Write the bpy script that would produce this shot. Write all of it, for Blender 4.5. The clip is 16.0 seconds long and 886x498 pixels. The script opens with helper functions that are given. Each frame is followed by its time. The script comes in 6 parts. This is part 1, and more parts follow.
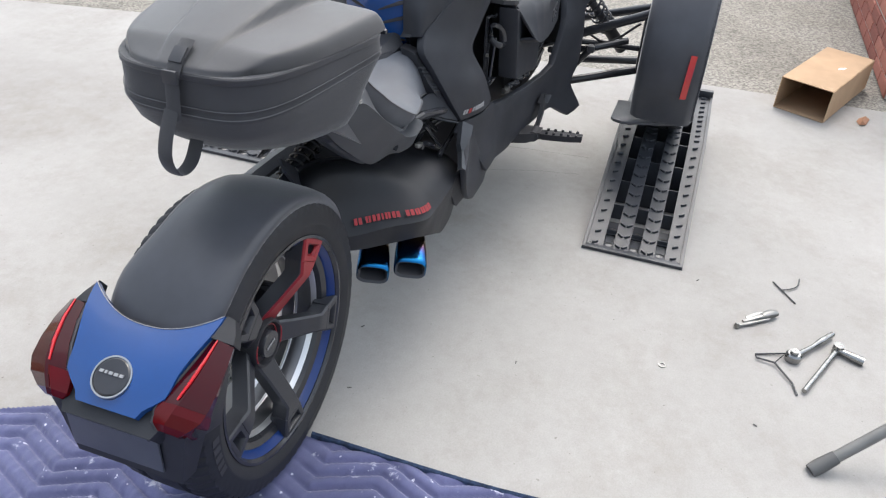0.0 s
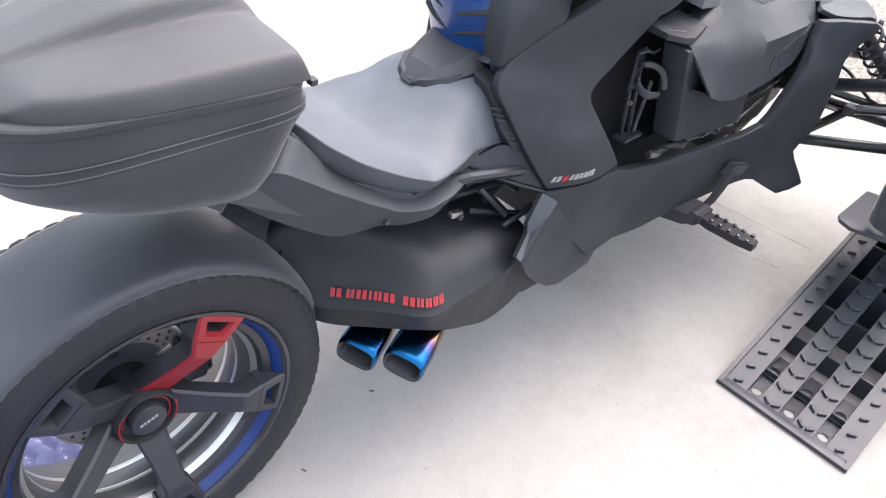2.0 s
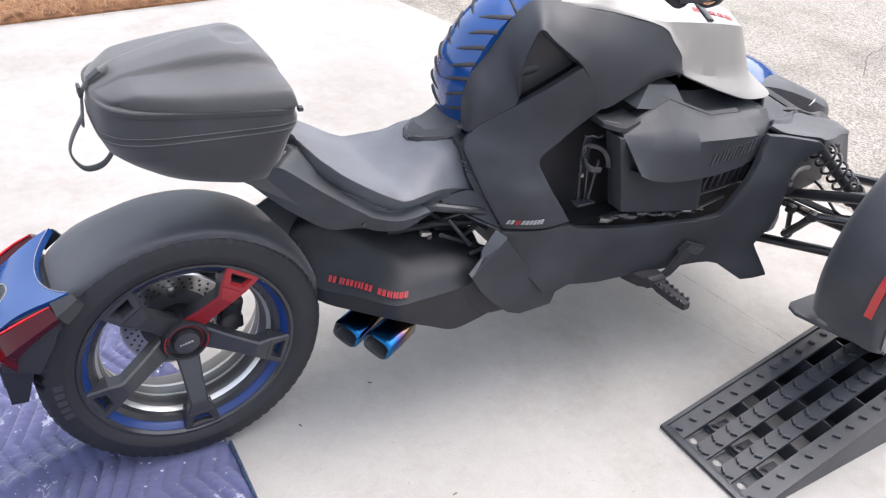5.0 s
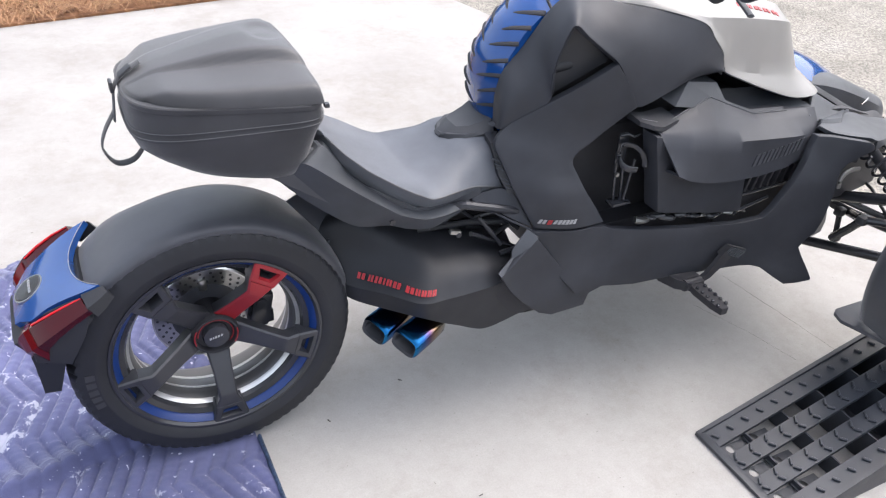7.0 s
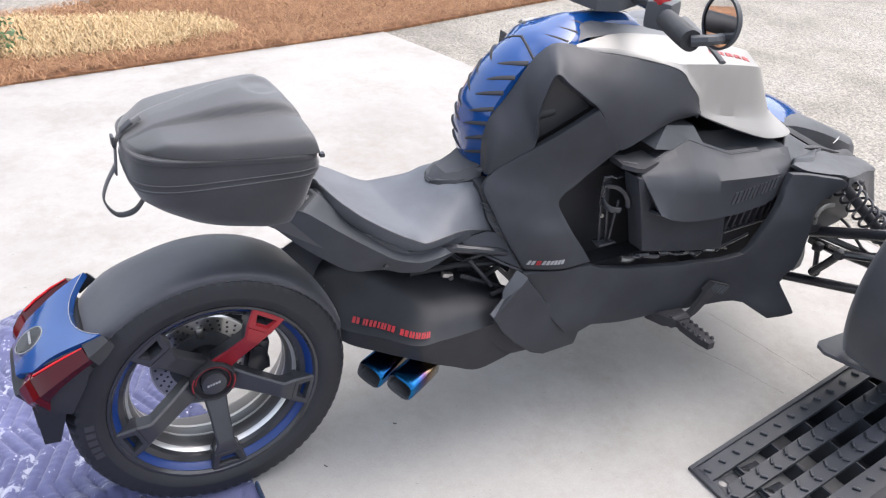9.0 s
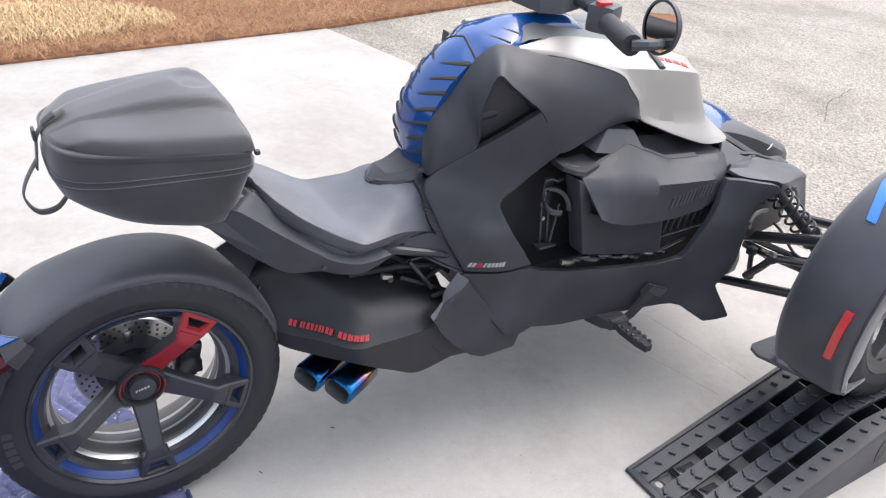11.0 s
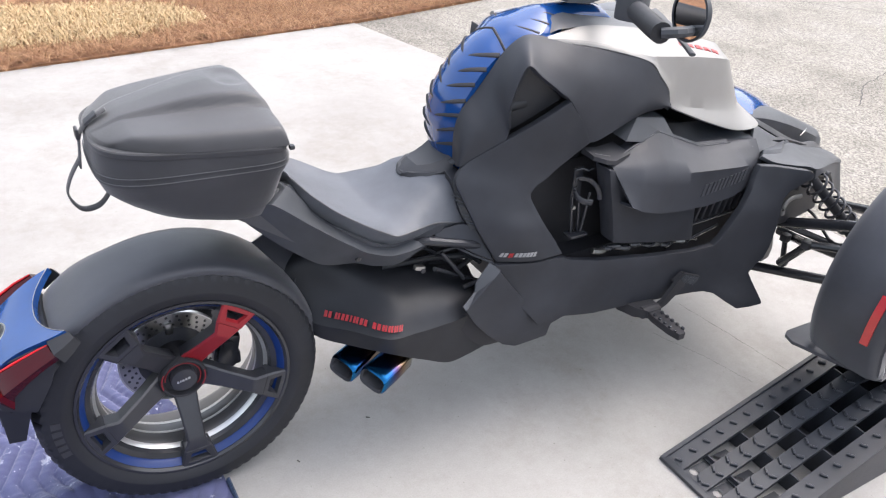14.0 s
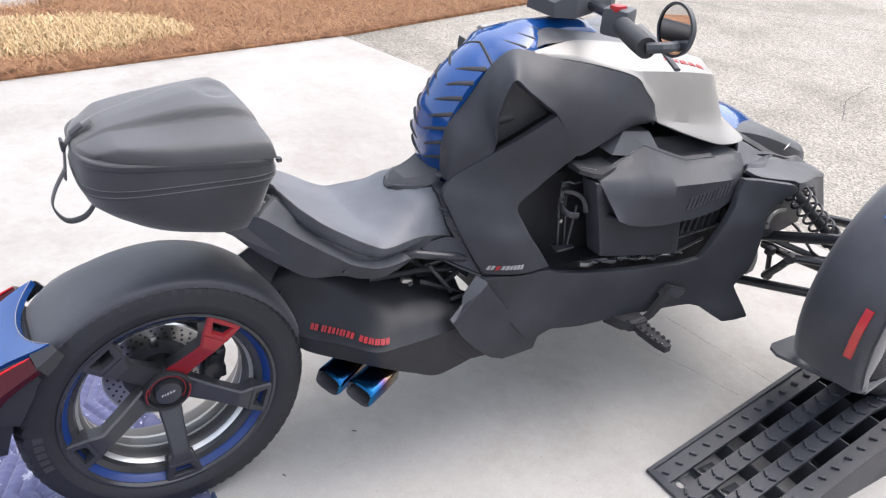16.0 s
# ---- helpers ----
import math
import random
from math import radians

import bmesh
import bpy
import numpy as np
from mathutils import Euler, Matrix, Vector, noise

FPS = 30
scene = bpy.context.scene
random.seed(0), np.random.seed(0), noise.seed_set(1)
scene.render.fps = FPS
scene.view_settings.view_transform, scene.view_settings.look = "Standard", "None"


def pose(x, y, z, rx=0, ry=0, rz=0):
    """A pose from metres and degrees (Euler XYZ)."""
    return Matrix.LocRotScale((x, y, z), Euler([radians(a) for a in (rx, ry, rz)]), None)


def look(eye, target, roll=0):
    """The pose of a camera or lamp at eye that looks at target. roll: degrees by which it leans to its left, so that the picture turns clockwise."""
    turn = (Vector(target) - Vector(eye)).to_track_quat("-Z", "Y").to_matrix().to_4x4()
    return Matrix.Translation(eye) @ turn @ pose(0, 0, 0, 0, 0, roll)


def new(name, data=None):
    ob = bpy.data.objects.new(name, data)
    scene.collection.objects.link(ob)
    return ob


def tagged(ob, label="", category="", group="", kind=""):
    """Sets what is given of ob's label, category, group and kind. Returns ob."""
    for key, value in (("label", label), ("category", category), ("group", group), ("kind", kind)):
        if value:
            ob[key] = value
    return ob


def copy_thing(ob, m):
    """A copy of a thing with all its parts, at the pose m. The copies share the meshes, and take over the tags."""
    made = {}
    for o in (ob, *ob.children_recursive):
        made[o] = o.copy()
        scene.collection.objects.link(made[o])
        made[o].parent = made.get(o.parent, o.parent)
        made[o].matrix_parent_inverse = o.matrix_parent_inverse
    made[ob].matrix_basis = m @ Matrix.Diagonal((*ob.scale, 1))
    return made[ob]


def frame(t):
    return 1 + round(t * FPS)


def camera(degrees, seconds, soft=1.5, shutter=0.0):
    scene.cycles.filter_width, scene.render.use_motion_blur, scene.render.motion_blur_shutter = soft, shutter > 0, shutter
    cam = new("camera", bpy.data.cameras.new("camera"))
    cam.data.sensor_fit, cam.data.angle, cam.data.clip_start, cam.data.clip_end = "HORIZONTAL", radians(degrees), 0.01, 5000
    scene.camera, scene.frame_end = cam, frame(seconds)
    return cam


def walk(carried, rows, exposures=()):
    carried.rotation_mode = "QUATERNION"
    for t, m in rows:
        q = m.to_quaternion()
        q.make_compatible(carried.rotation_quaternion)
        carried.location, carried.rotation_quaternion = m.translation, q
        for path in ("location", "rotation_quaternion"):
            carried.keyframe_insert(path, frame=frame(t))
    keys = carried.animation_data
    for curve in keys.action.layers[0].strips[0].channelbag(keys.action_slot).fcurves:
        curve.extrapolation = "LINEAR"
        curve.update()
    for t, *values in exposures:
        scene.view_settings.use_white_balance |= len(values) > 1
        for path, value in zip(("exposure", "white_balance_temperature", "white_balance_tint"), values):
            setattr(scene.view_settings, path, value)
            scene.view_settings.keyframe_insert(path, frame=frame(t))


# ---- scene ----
cam = camera(59.5, 16.0, soft=1.2)
PATH = [
    (0, (-0.942, -0.667, 1.257), (0.643, -0.181, 0.138), 3.7),
    (0.5, (-0.702, -0.645, 1.247), (0.755, -0.175, -0.039), 3.6),
    (1, (-0.491, -0.76, 1.255), (0.809, 0.001, -0.061), 3.9),
    (1.5, (-0.319, -0.765, 1.253), (0.881, 0.141, -0.066), 5.3),
    (2, (-0.215, -0.777, 1.253), (0.898, 0.227, -0.071), 6.8),
    (2.5, (-0.197, -0.985, 1.291), (0.726, 0.237, 0.005), 5.6),
    (3, (-0.241, -1.122, 1.342), (0.515, 0.247, 0.096), 3.1),
    (3.5, (-0.312, -1.183, 1.338), (0.499, 0.132, 0.069), 4.5),
    (4, (-0.245, -1.268, 1.409), (0.656, 0.039, 0.192), 5.4),
    (4.2, (-0.257, -1.334, 1.4), (0.704, 0.012, 0.275), 6.1),
    (6.5, (-0.183, -1.324, 1.378), (0.625, 0.121, 0.255), 4.7),
    (7, (-0.192, -1.334, 1.383), (0.613, 0.108, 0.255), 4.5),
    (7.5, (-0.196, -1.339, 1.385), (0.61, 0.112, 0.269), 4.0),
    (8, (-0.205, -1.347, 1.388), (0.618, 0.113, 0.296), 3.8),
    (8.5, (-0.215, -1.356, 1.393), (0.619, 0.122, 0.335), 3.4),
    (9, (-0.224, -1.365, 1.397), (0.639, 0.122, 0.375), 3.6),
    (9.5, (-0.213, -1.355, 1.392), (0.695, 0.114, 0.384), 4.6),
    (9.7, (-0.21, -1.349, 1.387), (0.719, 0.109, 0.382), 5.1),
    (12, (-0.206, -1.349, 1.39), (0.793, 0.055, 0.375), 6.5),
    (12.5, (-0.208, -1.351, 1.39), (0.79, 0.057, 0.379), 6.0),
    (13, (-0.209, -1.351, 1.389), (0.783, 0.057, 0.372), 5.6),
    (13.5, (-0.212, -1.354, 1.391), (0.745, 0.067, 0.361), 4.8),
    (14, (-0.22, -1.36, 1.394), (0.7, 0.083, 0.36), 4.5),
    (14.5, (-0.227, -1.366, 1.397), (0.674, 0.087, 0.36), 4.5),
    (15, (-0.23, -1.369, 1.398), (0.67, 0.083, 0.357), 4.7),
    (15.5, (-0.225, -1.365, 1.396), (0.694, 0.082, 0.365), 4.8),
    (16, (-0.22, -1.361, 1.395), (0.735, 0.081, 0.391), 5.1),
]
EXPOSURES = [(t, stops, kelvin, tint) for t, stops, kelvin, tint in ((0, 1.25, 6330, 9), (0.5, 1.38, 6350, 9), (1, 1.57, 6390, 11), (1.5, 1.78, 6420, 14), (2, 1.95, 6450, 15), (2.5, 1.92, 6480, 15), (3, 1.74, 6510, 14), (4, 1.67, 6470, 14), (7, 1.59, 6360, 13), (9, 1.57, 6380, 13), (16, 1.58, 6400, 13))]
walk(cam, [(t, look(eye, target, roll)) for t, eye, target, roll in PATH], EXPOSURES)

# ---- world and light ----
world = bpy.data.worlds.new("world")
scene.world = world
world.use_nodes = True
_nt = world.node_tree
_bg = _nt.nodes["Background"]
_sky = _nt.nodes.new("ShaderNodeTexSky")
_sky.sky_type = "NISHITA"
_sky.sun_disc = False
_sky.sun_elevation = radians(62)
_sky.sun_rotation = radians(90)
_sky.dust_density = 5.0
_sky.air_density = 1.6
_hs = _nt.nodes.new("ShaderNodeHueSaturation")
_hs.inputs["Saturation"].default_value = 0.5
_nt.links.new(_sky.outputs[0], _hs.inputs["Color"])
_nt.links.new(_hs.outputs[0], _bg.inputs[0])
_bg.inputs[1].default_value = 0.15
sun_data = bpy.data.lights.new("sun", "SUN")
sun_data.energy = 0.3
sun_data.angle = radians(70)
sun_data.color = (1.0, 0.97, 0.93)
sun = new("sun", sun_data)
sun.matrix_world = look((1.5, -0.1, 7.0), (0, 0, 0))


# ---- materials ----
def shader(name, base, rough=0.5, metal=0.0, coat=0.0, spec=0.5):
    m = bpy.data.materials.new(name)
    m.use_nodes = True
    b = m.node_tree.nodes["Principled BSDF"]
    b.inputs["Base Color"].default_value = (*base, 1)
    b.inputs["Roughness"].default_value = rough
    b.inputs["Metallic"].default_value = metal
    b.inputs["Coat Weight"].default_value = coat
    b.inputs["Coat Roughness"].default_value = 0.05
    b.inputs["Specular IOR Level"].default_value = spec
    return m


def node(m, kind, **values):
    n = m.node_tree.nodes.new("ShaderNode" + kind)
    for key, value in values.items():
        n.inputs[key].default_value = value
    return n


def wire_up(m, out, inp):
    m.node_tree.links.new(out, inp)


def coords(m, which="Object"):
    return node(m, "TexCoord").outputs[which]


def noise_of(m, scale, detail=4.0, rough=0.6, where=None):
    n = node(m, "TexNoise", Scale=scale, Detail=detail, Roughness=rough)
    wire_up(m, where or coords(m), n.inputs["Vector"])
    return n.outputs["Fac"]


def ramp_of(m, fac, stops):
    r = node(m, "ValToRGB")
    e = r.color_ramp.elements
    while len(e) < len(stops):
        e.new(0.5)
    for el, (at, col) in zip(e, stops):
        el.position = at
        el.color = (*col, 1)
    wire_up(m, fac, r.inputs["Fac"])
    return r.outputs["Color"]


def mixed(m, fac, a, b, blend="MIX"):
    x = m.node_tree.nodes.new("ShaderNodeMix")
    x.data_type, x.blend_type = "RGBA", blend
    for socket, value in ((x.inputs[0], fac), (x.inputs[6], a), (x.inputs[7], b)):
        if hasattr(value, "node"):
            wire_up(m, value, socket)
        elif isinstance(value, tuple):
            socket.default_value = (*value, 1)
        else:
            socket.default_value = value
    return x.outputs[2]


def bsdf(m):
    return m.node_tree.nodes["Principled BSDF"]


def relief(m, height, strength=0.3, distance=0.002):
    b = node(m, "Bump", Strength=strength, Distance=distance)
    wire_up(m, height, b.inputs["Height"])
    wire_up(m, b.outputs["Normal"], bsdf(m).inputs["Normal"])


def tinted(m, stops, scale, detail=4.0):
    wire_up(m, ramp_of(m, noise_of(m, scale, detail), stops), bsdf(m).inputs["Base Color"])


def grainy(name, base, rough, grain=900.0, strength=0.15, spread=0.25, metal=0.0, coat=0.0, scale=6.0):
    """A plain surface with cloudy tone, uneven gloss and fine grain."""
    m = shader(name, base, rough, metal, coat)
    lo, hi = tuple(c * (1 - spread) for c in base), tuple(c * (1 + spread) for c in base)
    tinted(m, [(0.3, lo), (0.7, hi)], scale)
    r = node(m, "MapRange")
    r.inputs["To Min"].default_value, r.inputs["To Max"].default_value = rough - 0.07, rough + 0.07
    wire_up(m, noise_of(m, scale * 3), r.inputs["Value"])
    wire_up(m, r.outputs[0], bsdf(m).inputs["Roughness"])
    relief(m, noise_of(m, grain, 2.0), strength, 0.0004)
    return m


MATTE = grainy("matte_black_plastic", (0.046, 0.048, 0.057), 0.42)
PANELM = grainy("dark_side_plastic", (0.027, 0.029, 0.036), 0.54)
SATIN = grainy("satin_black_plastic", (0.050, 0.054, 0.062), 0.52)
VINYL = grainy("black_vinyl", (0.037, 0.037, 0.041), 0.55, grain=1400, strength=0.3)
SEATV = grainy("seat_vinyl", (0.095, 0.102, 0.118), 0.56, grain=1500, strength=0.3)
FABRIC = grainy("black_ballistic_fabric", (0.032, 0.032, 0.036), 0.8, grain=1800, strength=0.5)
GLOSSB = grainy("gloss_black_steel", (0.027, 0.028, 0.033), 0.22, strength=0.05)
DARK = grainy("dark_engine_metal", (0.030, 0.031, 0.036), 0.5)
RUBBER = grainy("tyre_rubber", (0.012, 0.013, 0.017), 0.62, grain=500, strength=0.2)
BLUE = grainy("gloss_blue_paint", (0.0035, 0.049, 0.205), 0.18, strength=0.0, spread=0.08, coat=0.6)
bsdf(BLUE).inputs["Specular IOR Level"].default_value = 0.4
RIMBLUE = grainy("satin_blue_paint", (0.003, 0.026, 0.14), 0.36, strength=0.05, spread=0.1)
SILVER = grainy("satin_silver_paint", (0.240, 0.234, 0.226), 0.44, strength=0.05, spread=0.05, metal=0.25)
ALLOY = grainy("machined_alloy", (0.66, 0.66, 0.66), 0.34, spread=0.12, metal=0.85)
BARREL = grainy("dark_rim_barrel", (0.15, 0.15, 0.155), 0.38, spread=0.15, metal=0.75)
LETTERR = grainy("raised_rubber_letters", (0.030, 0.030, 0.034), 0.5)
# near-black of small parts, also shade put into gaps and inner boxes
VOID = grainy("black_parts_and_shade", (0.018, 0.018, 0.022), 0.7)
STEEL = grainy("brushed_steel", (0.42, 0.42, 0.41), 0.3, spread=0.12, metal=1.0)
TOOLST = grainy("dull_tool_steel", (0.20, 0.20, 0.195), 0.36, spread=0.25, metal=0.9, scale=40.0)
CHROME = grainy("worn_chrome", (0.29, 0.29, 0.285), 0.2, spread=0.2, metal=1.0, scale=60.0)
DRED = grainy("satin_red_paint", (0.26, 0.010, 0.016), 0.4, strength=0.05, spread=0.1)
LENS = shader("red_lamp_lens", (0.040, 0.0008, 0.0025), 0.12, 0, 0.25, 0.22)
LENSB = shader("bright_red_lens", (0.085, 0.0015, 0.004), 0.14, 0, 0.0, 0.22)
LENSC = shader("clear_red_strip", (0.55, 0.010, 0.018), 0.2, 0, 0.4, 0.4)
REFLECT = grainy("red_reflector", (0.50, 0.02, 0.02), 0.2, strength=0.1, grain=300, coat=0.6)
REDINK = grainy("red_vinyl_letters", (0.33, 0.011, 0.017), 0.4, spread=0.1)
WHITEINK = grainy("grey_vinyl_letters", (0.30, 0.30, 0.31), 0.4, spread=0.1)
COVERM = grainy("black_heat_coating", (0.017, 0.018, 0.022), 0.52)
DARK2 = grainy("gloss_black_letters", (0.044, 0.046, 0.053), 0.3)
SPOKEM = grainy("black_spoke_paint", (0.030, 0.031, 0.037), 0.40)
INK = grainy("pale_grey_letters", (0.30, 0.30, 0.31), 0.4)
PIPING = grainy("grey_piping", (0.085, 0.085, 0.09), 0.5)
BLUESTK = grainy("blue_sticker", (0.02, 0.16, 0.62), 0.35, spread=0.08)
PLATEM = grainy("dark_plate", (0.06, 0.065, 0.08), 0.35)
CARD = grainy("brown_cardboard", (0.42, 0.28, 0.17), 0.85, grain=300, spread=0.12)
RAMPM = grainy("black_ramp_plastic", (0.031, 0.034, 0.042), 0.42, grain=700, strength=0.2)
POLE = grainy("grey_painted_tube", (0.16, 0.16, 0.155), 0.4)
BROWNLEAF = grainy("dry_leaf", (0.28, 0.14, 0.08), 0.8)
GREEN = grainy("green_leaf", (0.05, 0.10, 0.03), 0.55)
for _m in (PANELM, SATIN, COVERM, MATTE):
    bsdf(_m).inputs["Specular IOR Level"].default_value = 0.38
for _m, _w in ((MATTE, 0.34), (VINYL, 0.30), (FABRIC, 0.25)):
    bsdf(_m).inputs["Sheen Weight"].default_value = _w
    bsdf(_m).inputs["Sheen Roughness"].default_value = 0.45
GLASSM = shader("mirror_glass", (0.8, 0.8, 0.8), 0.02, 1.0)

TITAN = shader("burnt_titanium", (0.05, 0.2, 0.6), 0.2, 1.0)
_sep = node(TITAN, "SeparateXYZ")
wire_up(TITAN, coords(TITAN, "Generated"), _sep.inputs[0])
wire_up(TITAN, ramp_of(TITAN, _sep.outputs["X"], [(0.02, (0.010, 0.030, 0.075)), (0.22, (0.012, 0.130, 0.30)), (0.42, (0.020, 0.080, 0.24)), (0.56, (0.10, 0.055, 0.12)), (0.70, (0.32, 0.22, 0.12)), (0.90, (0.42, 0.39, 0.35))]), bsdf(TITAN).inputs["Base Color"])


def concrete_material():
    m = shader("broom_finished_concrete", (0.5, 0.5, 0.48), 0.9, 0, 0, 0.2)
    big = ramp_of(m, noise_of(m, 0.9, 6.0, 0.65), [(0.30, (0.262, 0.249, 0.238)), (0.5, (0.318, 0.308, 0.297)), (0.72, (0.362, 0.353, 0.342))])
    fine = ramp_of(m, noise_of(m, 26.0, 8.0, 0.75), [(0.3, (0.80, 0.79, 0.77)), (0.65, (1.0, 1.0, 1.0))])
    col = mixed(m, 0.45, big, fine, "MULTIPLY")
    spots = ramp_of(m, noise_of(m, 2.3, 9.0, 0.82), [(0.36, (0.74, 0.70, 0.66)), (0.52, (1, 1, 1))])
    col = mixed(m, 0.5, col, spots, "MULTIPLY")
    specks = ramp_of(m, noise_of(m, 90.0, 3.0, 0.5), [(0.24, (0.55, 0.53, 0.5)), (0.30, (1, 1, 1))])
    grit = ramp_of(m, noise_of(m, 240.0, 3.0, 0.6), [(0.32, (0.72, 0.71, 0.69)), (0.62, (1.08, 1.08, 1.08))])
    col = mixed(m, 0.22, col, grit, "MULTIPLY")
    wire_up(m, mixed(m, 0.8, col, specks, "MULTIPLY"), bsdf(m).inputs["Base Color"])
    relief(m, noise_of(m, 160.0, 6.0, 0.7), 0.16, 0.0012)
    return m


def aggregate_material():
    m = shader("exposed_aggregate", (0.4, 0.4, 0.38), 0.85)
    v = node(m, "TexVoronoi", Scale=120.0)
    wire_up(m, coords(m), v.inputs["Vector"])
    stones = ramp_of(m, v.outputs["Color"], [(0.2, (0.135, 0.128, 0.118)), (0.5, (0.235, 0.225, 0.207)), (0.85, (0.335, 0.318, 0.29))])
    patch = ramp_of(m, noise_of(m, 1.1, 6.0, 0.7), [(0.30, (0.50, 0.47, 0.43)), (0.48, (0.86, 0.83, 0.77)), (0.66, (1.02, 1.0, 0.97))])
    wire_up(m, mixed(m, 0.85, stones, patch, "MULTIPLY"), bsdf(m).inputs["Base Color"])
    relief(m, v.outputs["Distance"], 0.4, 0.002)
    return m


def blanket_material():
    m = shader("quilted_blue_violet_cloth", (0.1, 0.1, 0.3), 0.9)
    base = ramp_of(m, noise_of(m, 5.0, 6.0), [(0.3, (0.058, 0.064, 0.140)), (0.7, (0.110, 0.118, 0.240))])
    weave = ramp_of(m, noise_of(m, 500.0, 2.0), [(0.3, (0.75, 0.75, 0.8)), (0.7, (1.0, 1.0, 1.0))])
    base = mixed(m, 0.7, base, weave, "MULTIPLY")
    where = coords(m)
    total = noise_of(m, 15.0, 9.0, 0.70, where)
    for x, y, reach in ((-0.50, 0.314, 0.09), (-0.395, 0.190, 0.055), (-0.376, 0.155, 0.050), (-0.425, 0.128, 0.055), (-0.468, 0.104, 0.045), (-0.274, 0.126, 0.045), (-0.515, 0.200, 0.04), (-0.294, -0.161, 0.03), (-0.30, -0.21, 0.03), (-0.62, 0.36, 0.10), (-0.66, -0.30, 0.08), (0.02, -0.30, 0.03)):
        d = m.node_tree.nodes.new("ShaderNodeVectorMath")
        d.operation = "DISTANCE"
        d.inputs[1].default_value = (x, y, 0.01)
        wire_up(m, where, d.inputs[0])
        near = node(m, "MapRange")
        for key, value in (("From Min", 0.0), ("From Max", reach), ("To Min", 0.16), ("To Max", 0.0)):
            near.inputs[key].default_value = value
        wire_up(m, d.outputs["Value"], near.inputs["Value"])
        add = m.node_tree.nodes.new("ShaderNodeMath")
        wire_up(m, total, add.inputs[0])
        wire_up(m, near.outputs[0], add.inputs[1])
        total = add.outputs[0]
    dry = ramp_of(m, total, [(0.615, (0, 0, 0)), (0.650, (1, 1, 1))])
    flecks = ramp_of(m, noise_of(m, 75.0, 2.0, 0.5), [(0.70, (0, 0, 0)), (0.74, (1, 1, 1))])
    base = mixed(m, dry, base, (0.34, 0.35, 0.44))
    wire_up(m, mixed(m, flecks, base, (0.50, 0.51, 0.62)), bsdf(m).inputs["Base Color"])
    bsdf(m).inputs["Sheen Weight"].default_value = 0.3
    relief(m, noise_of(m, 700.0, 2.0), 0.5, 0.0008)
    return m


def island_material(name, stops, rough, grain=60.0, strength=0.3):
    """Colour varied piece by piece."""
    m = shader(name, stops[0][1], rough)
    g = node(m, "NewGeometry")
    wire_up(m, ramp_of(m, g.outputs["Random Per Island"], stops), bsdf(m).inputs["Base Color"])
    relief(m, noise_of(m, grain, 4.0), strength, 0.002)
    return m


def object_material(name, stops, rough, grain=60.0):
    m = shader(name, stops[0][1], rough)
    g = node(m, "ObjectInfo")
    mott = ramp_of(m, noise_of(m, 18.0, 6.0), [(0.3, (0.7, 0.7, 0.7)), (0.7, (1, 1, 1))])
    wire_up(m, mixed(m, 0.7, ramp_of(m, g.outputs["Random"], stops), mott, "MULTIPLY"), bsdf(m).inputs["Base Color"])
    relief(m, noise_of(m, grain, 5.0), 0.5, 0.003)
    return m


CONCRETE, AGGREGATE, BLANKET = concrete_material(), aggregate_material(), blanket_material()
STRAW = island_material("pine_straw", [(0.0, (0.15, 0.066, 0.030)), (0.5, (0.29, 0.145, 0.068)), (1.0, (0.43, 0.26, 0.14))], 0.8)
STRAWBED = grainy("pine_straw_litter", (0.20, 0.095, 0.045), 0.95, grain=60, strength=0.8, spread=0.5, scale=14)
DRYGRASS = island_material("dry_grass", [(0.0, (0.38, 0.26, 0.13)), (1.0, (0.60, 0.46, 0.27))], 0.8)
BRICK = object_material("red_brick", [(0.0, (0.24, 0.075, 0.055)), (0.5, (0.33, 0.11, 0.08)), (1.0, (0.42, 0.16, 0.115))], 0.85)
MORTAR = grainy("grey_mortar", (0.45, 0.43, 0.40), 0.9, grain=200, spread=0.15)


# ---- building tools ----
def finish(bm, name, mat, sharp=32.0):
    bmesh.ops.recalc_face_normals(bm, faces=bm.faces[:])
    limit = radians(sharp)
    for e in bm.edges:
        e.smooth = not (len(e.link_faces) == 2 and e.calc_face_angle(0.0) > limit)
    for f in bm.faces:
        f.smooth = True
    me = bpy.data.meshes.new(name)
    bm.to_mesh(me)
    bm.free()
    me.materials.append(mat)
    return me


def part(name, bm, material, parent=None, label="", sharp=32.0):
    """One mesh object from a bmesh, under a thing or a part."""
    ob = new(name, finish(bm, name, material, sharp) if isinstance(bm, bmesh.types.BMesh) else bm)
    ob.parent = parent
    if label:
        ob["label"] = label
    return ob


def thing(name, label, category, group="", at=(0, 0, 0)):
    ob = new(name)
    ob.location = at
    return tagged(ob, label, category, group)


def bm_of(verts, faces):
    bm = bmesh.new()
    vs = [bm.verts.new(v) for v in verts]
    for f in faces:
        bm.faces.new([vs[i] for i in f])
    return bm


def join(*parts):
    """Joins bmeshes into the first."""
    first = parts[0]
    for other in parts[1:]:
        me = bpy.data.meshes.new("tmp")
        other.to_mesh(me)
        other.free()
        first.from_mesh(me)
        bpy.data.meshes.remove(me)
    return first


def moved(bm, m):
    bmesh.ops.transform(bm, matrix=m, verts=bm.verts[:])
    return bm


def mirrored(bm):
    """The same on the left side."""
    for v in bm.verts:
        v.co.y = -v.co.y
    bmesh.ops.reverse_faces(bm, faces=bm.faces[:])
    return bm


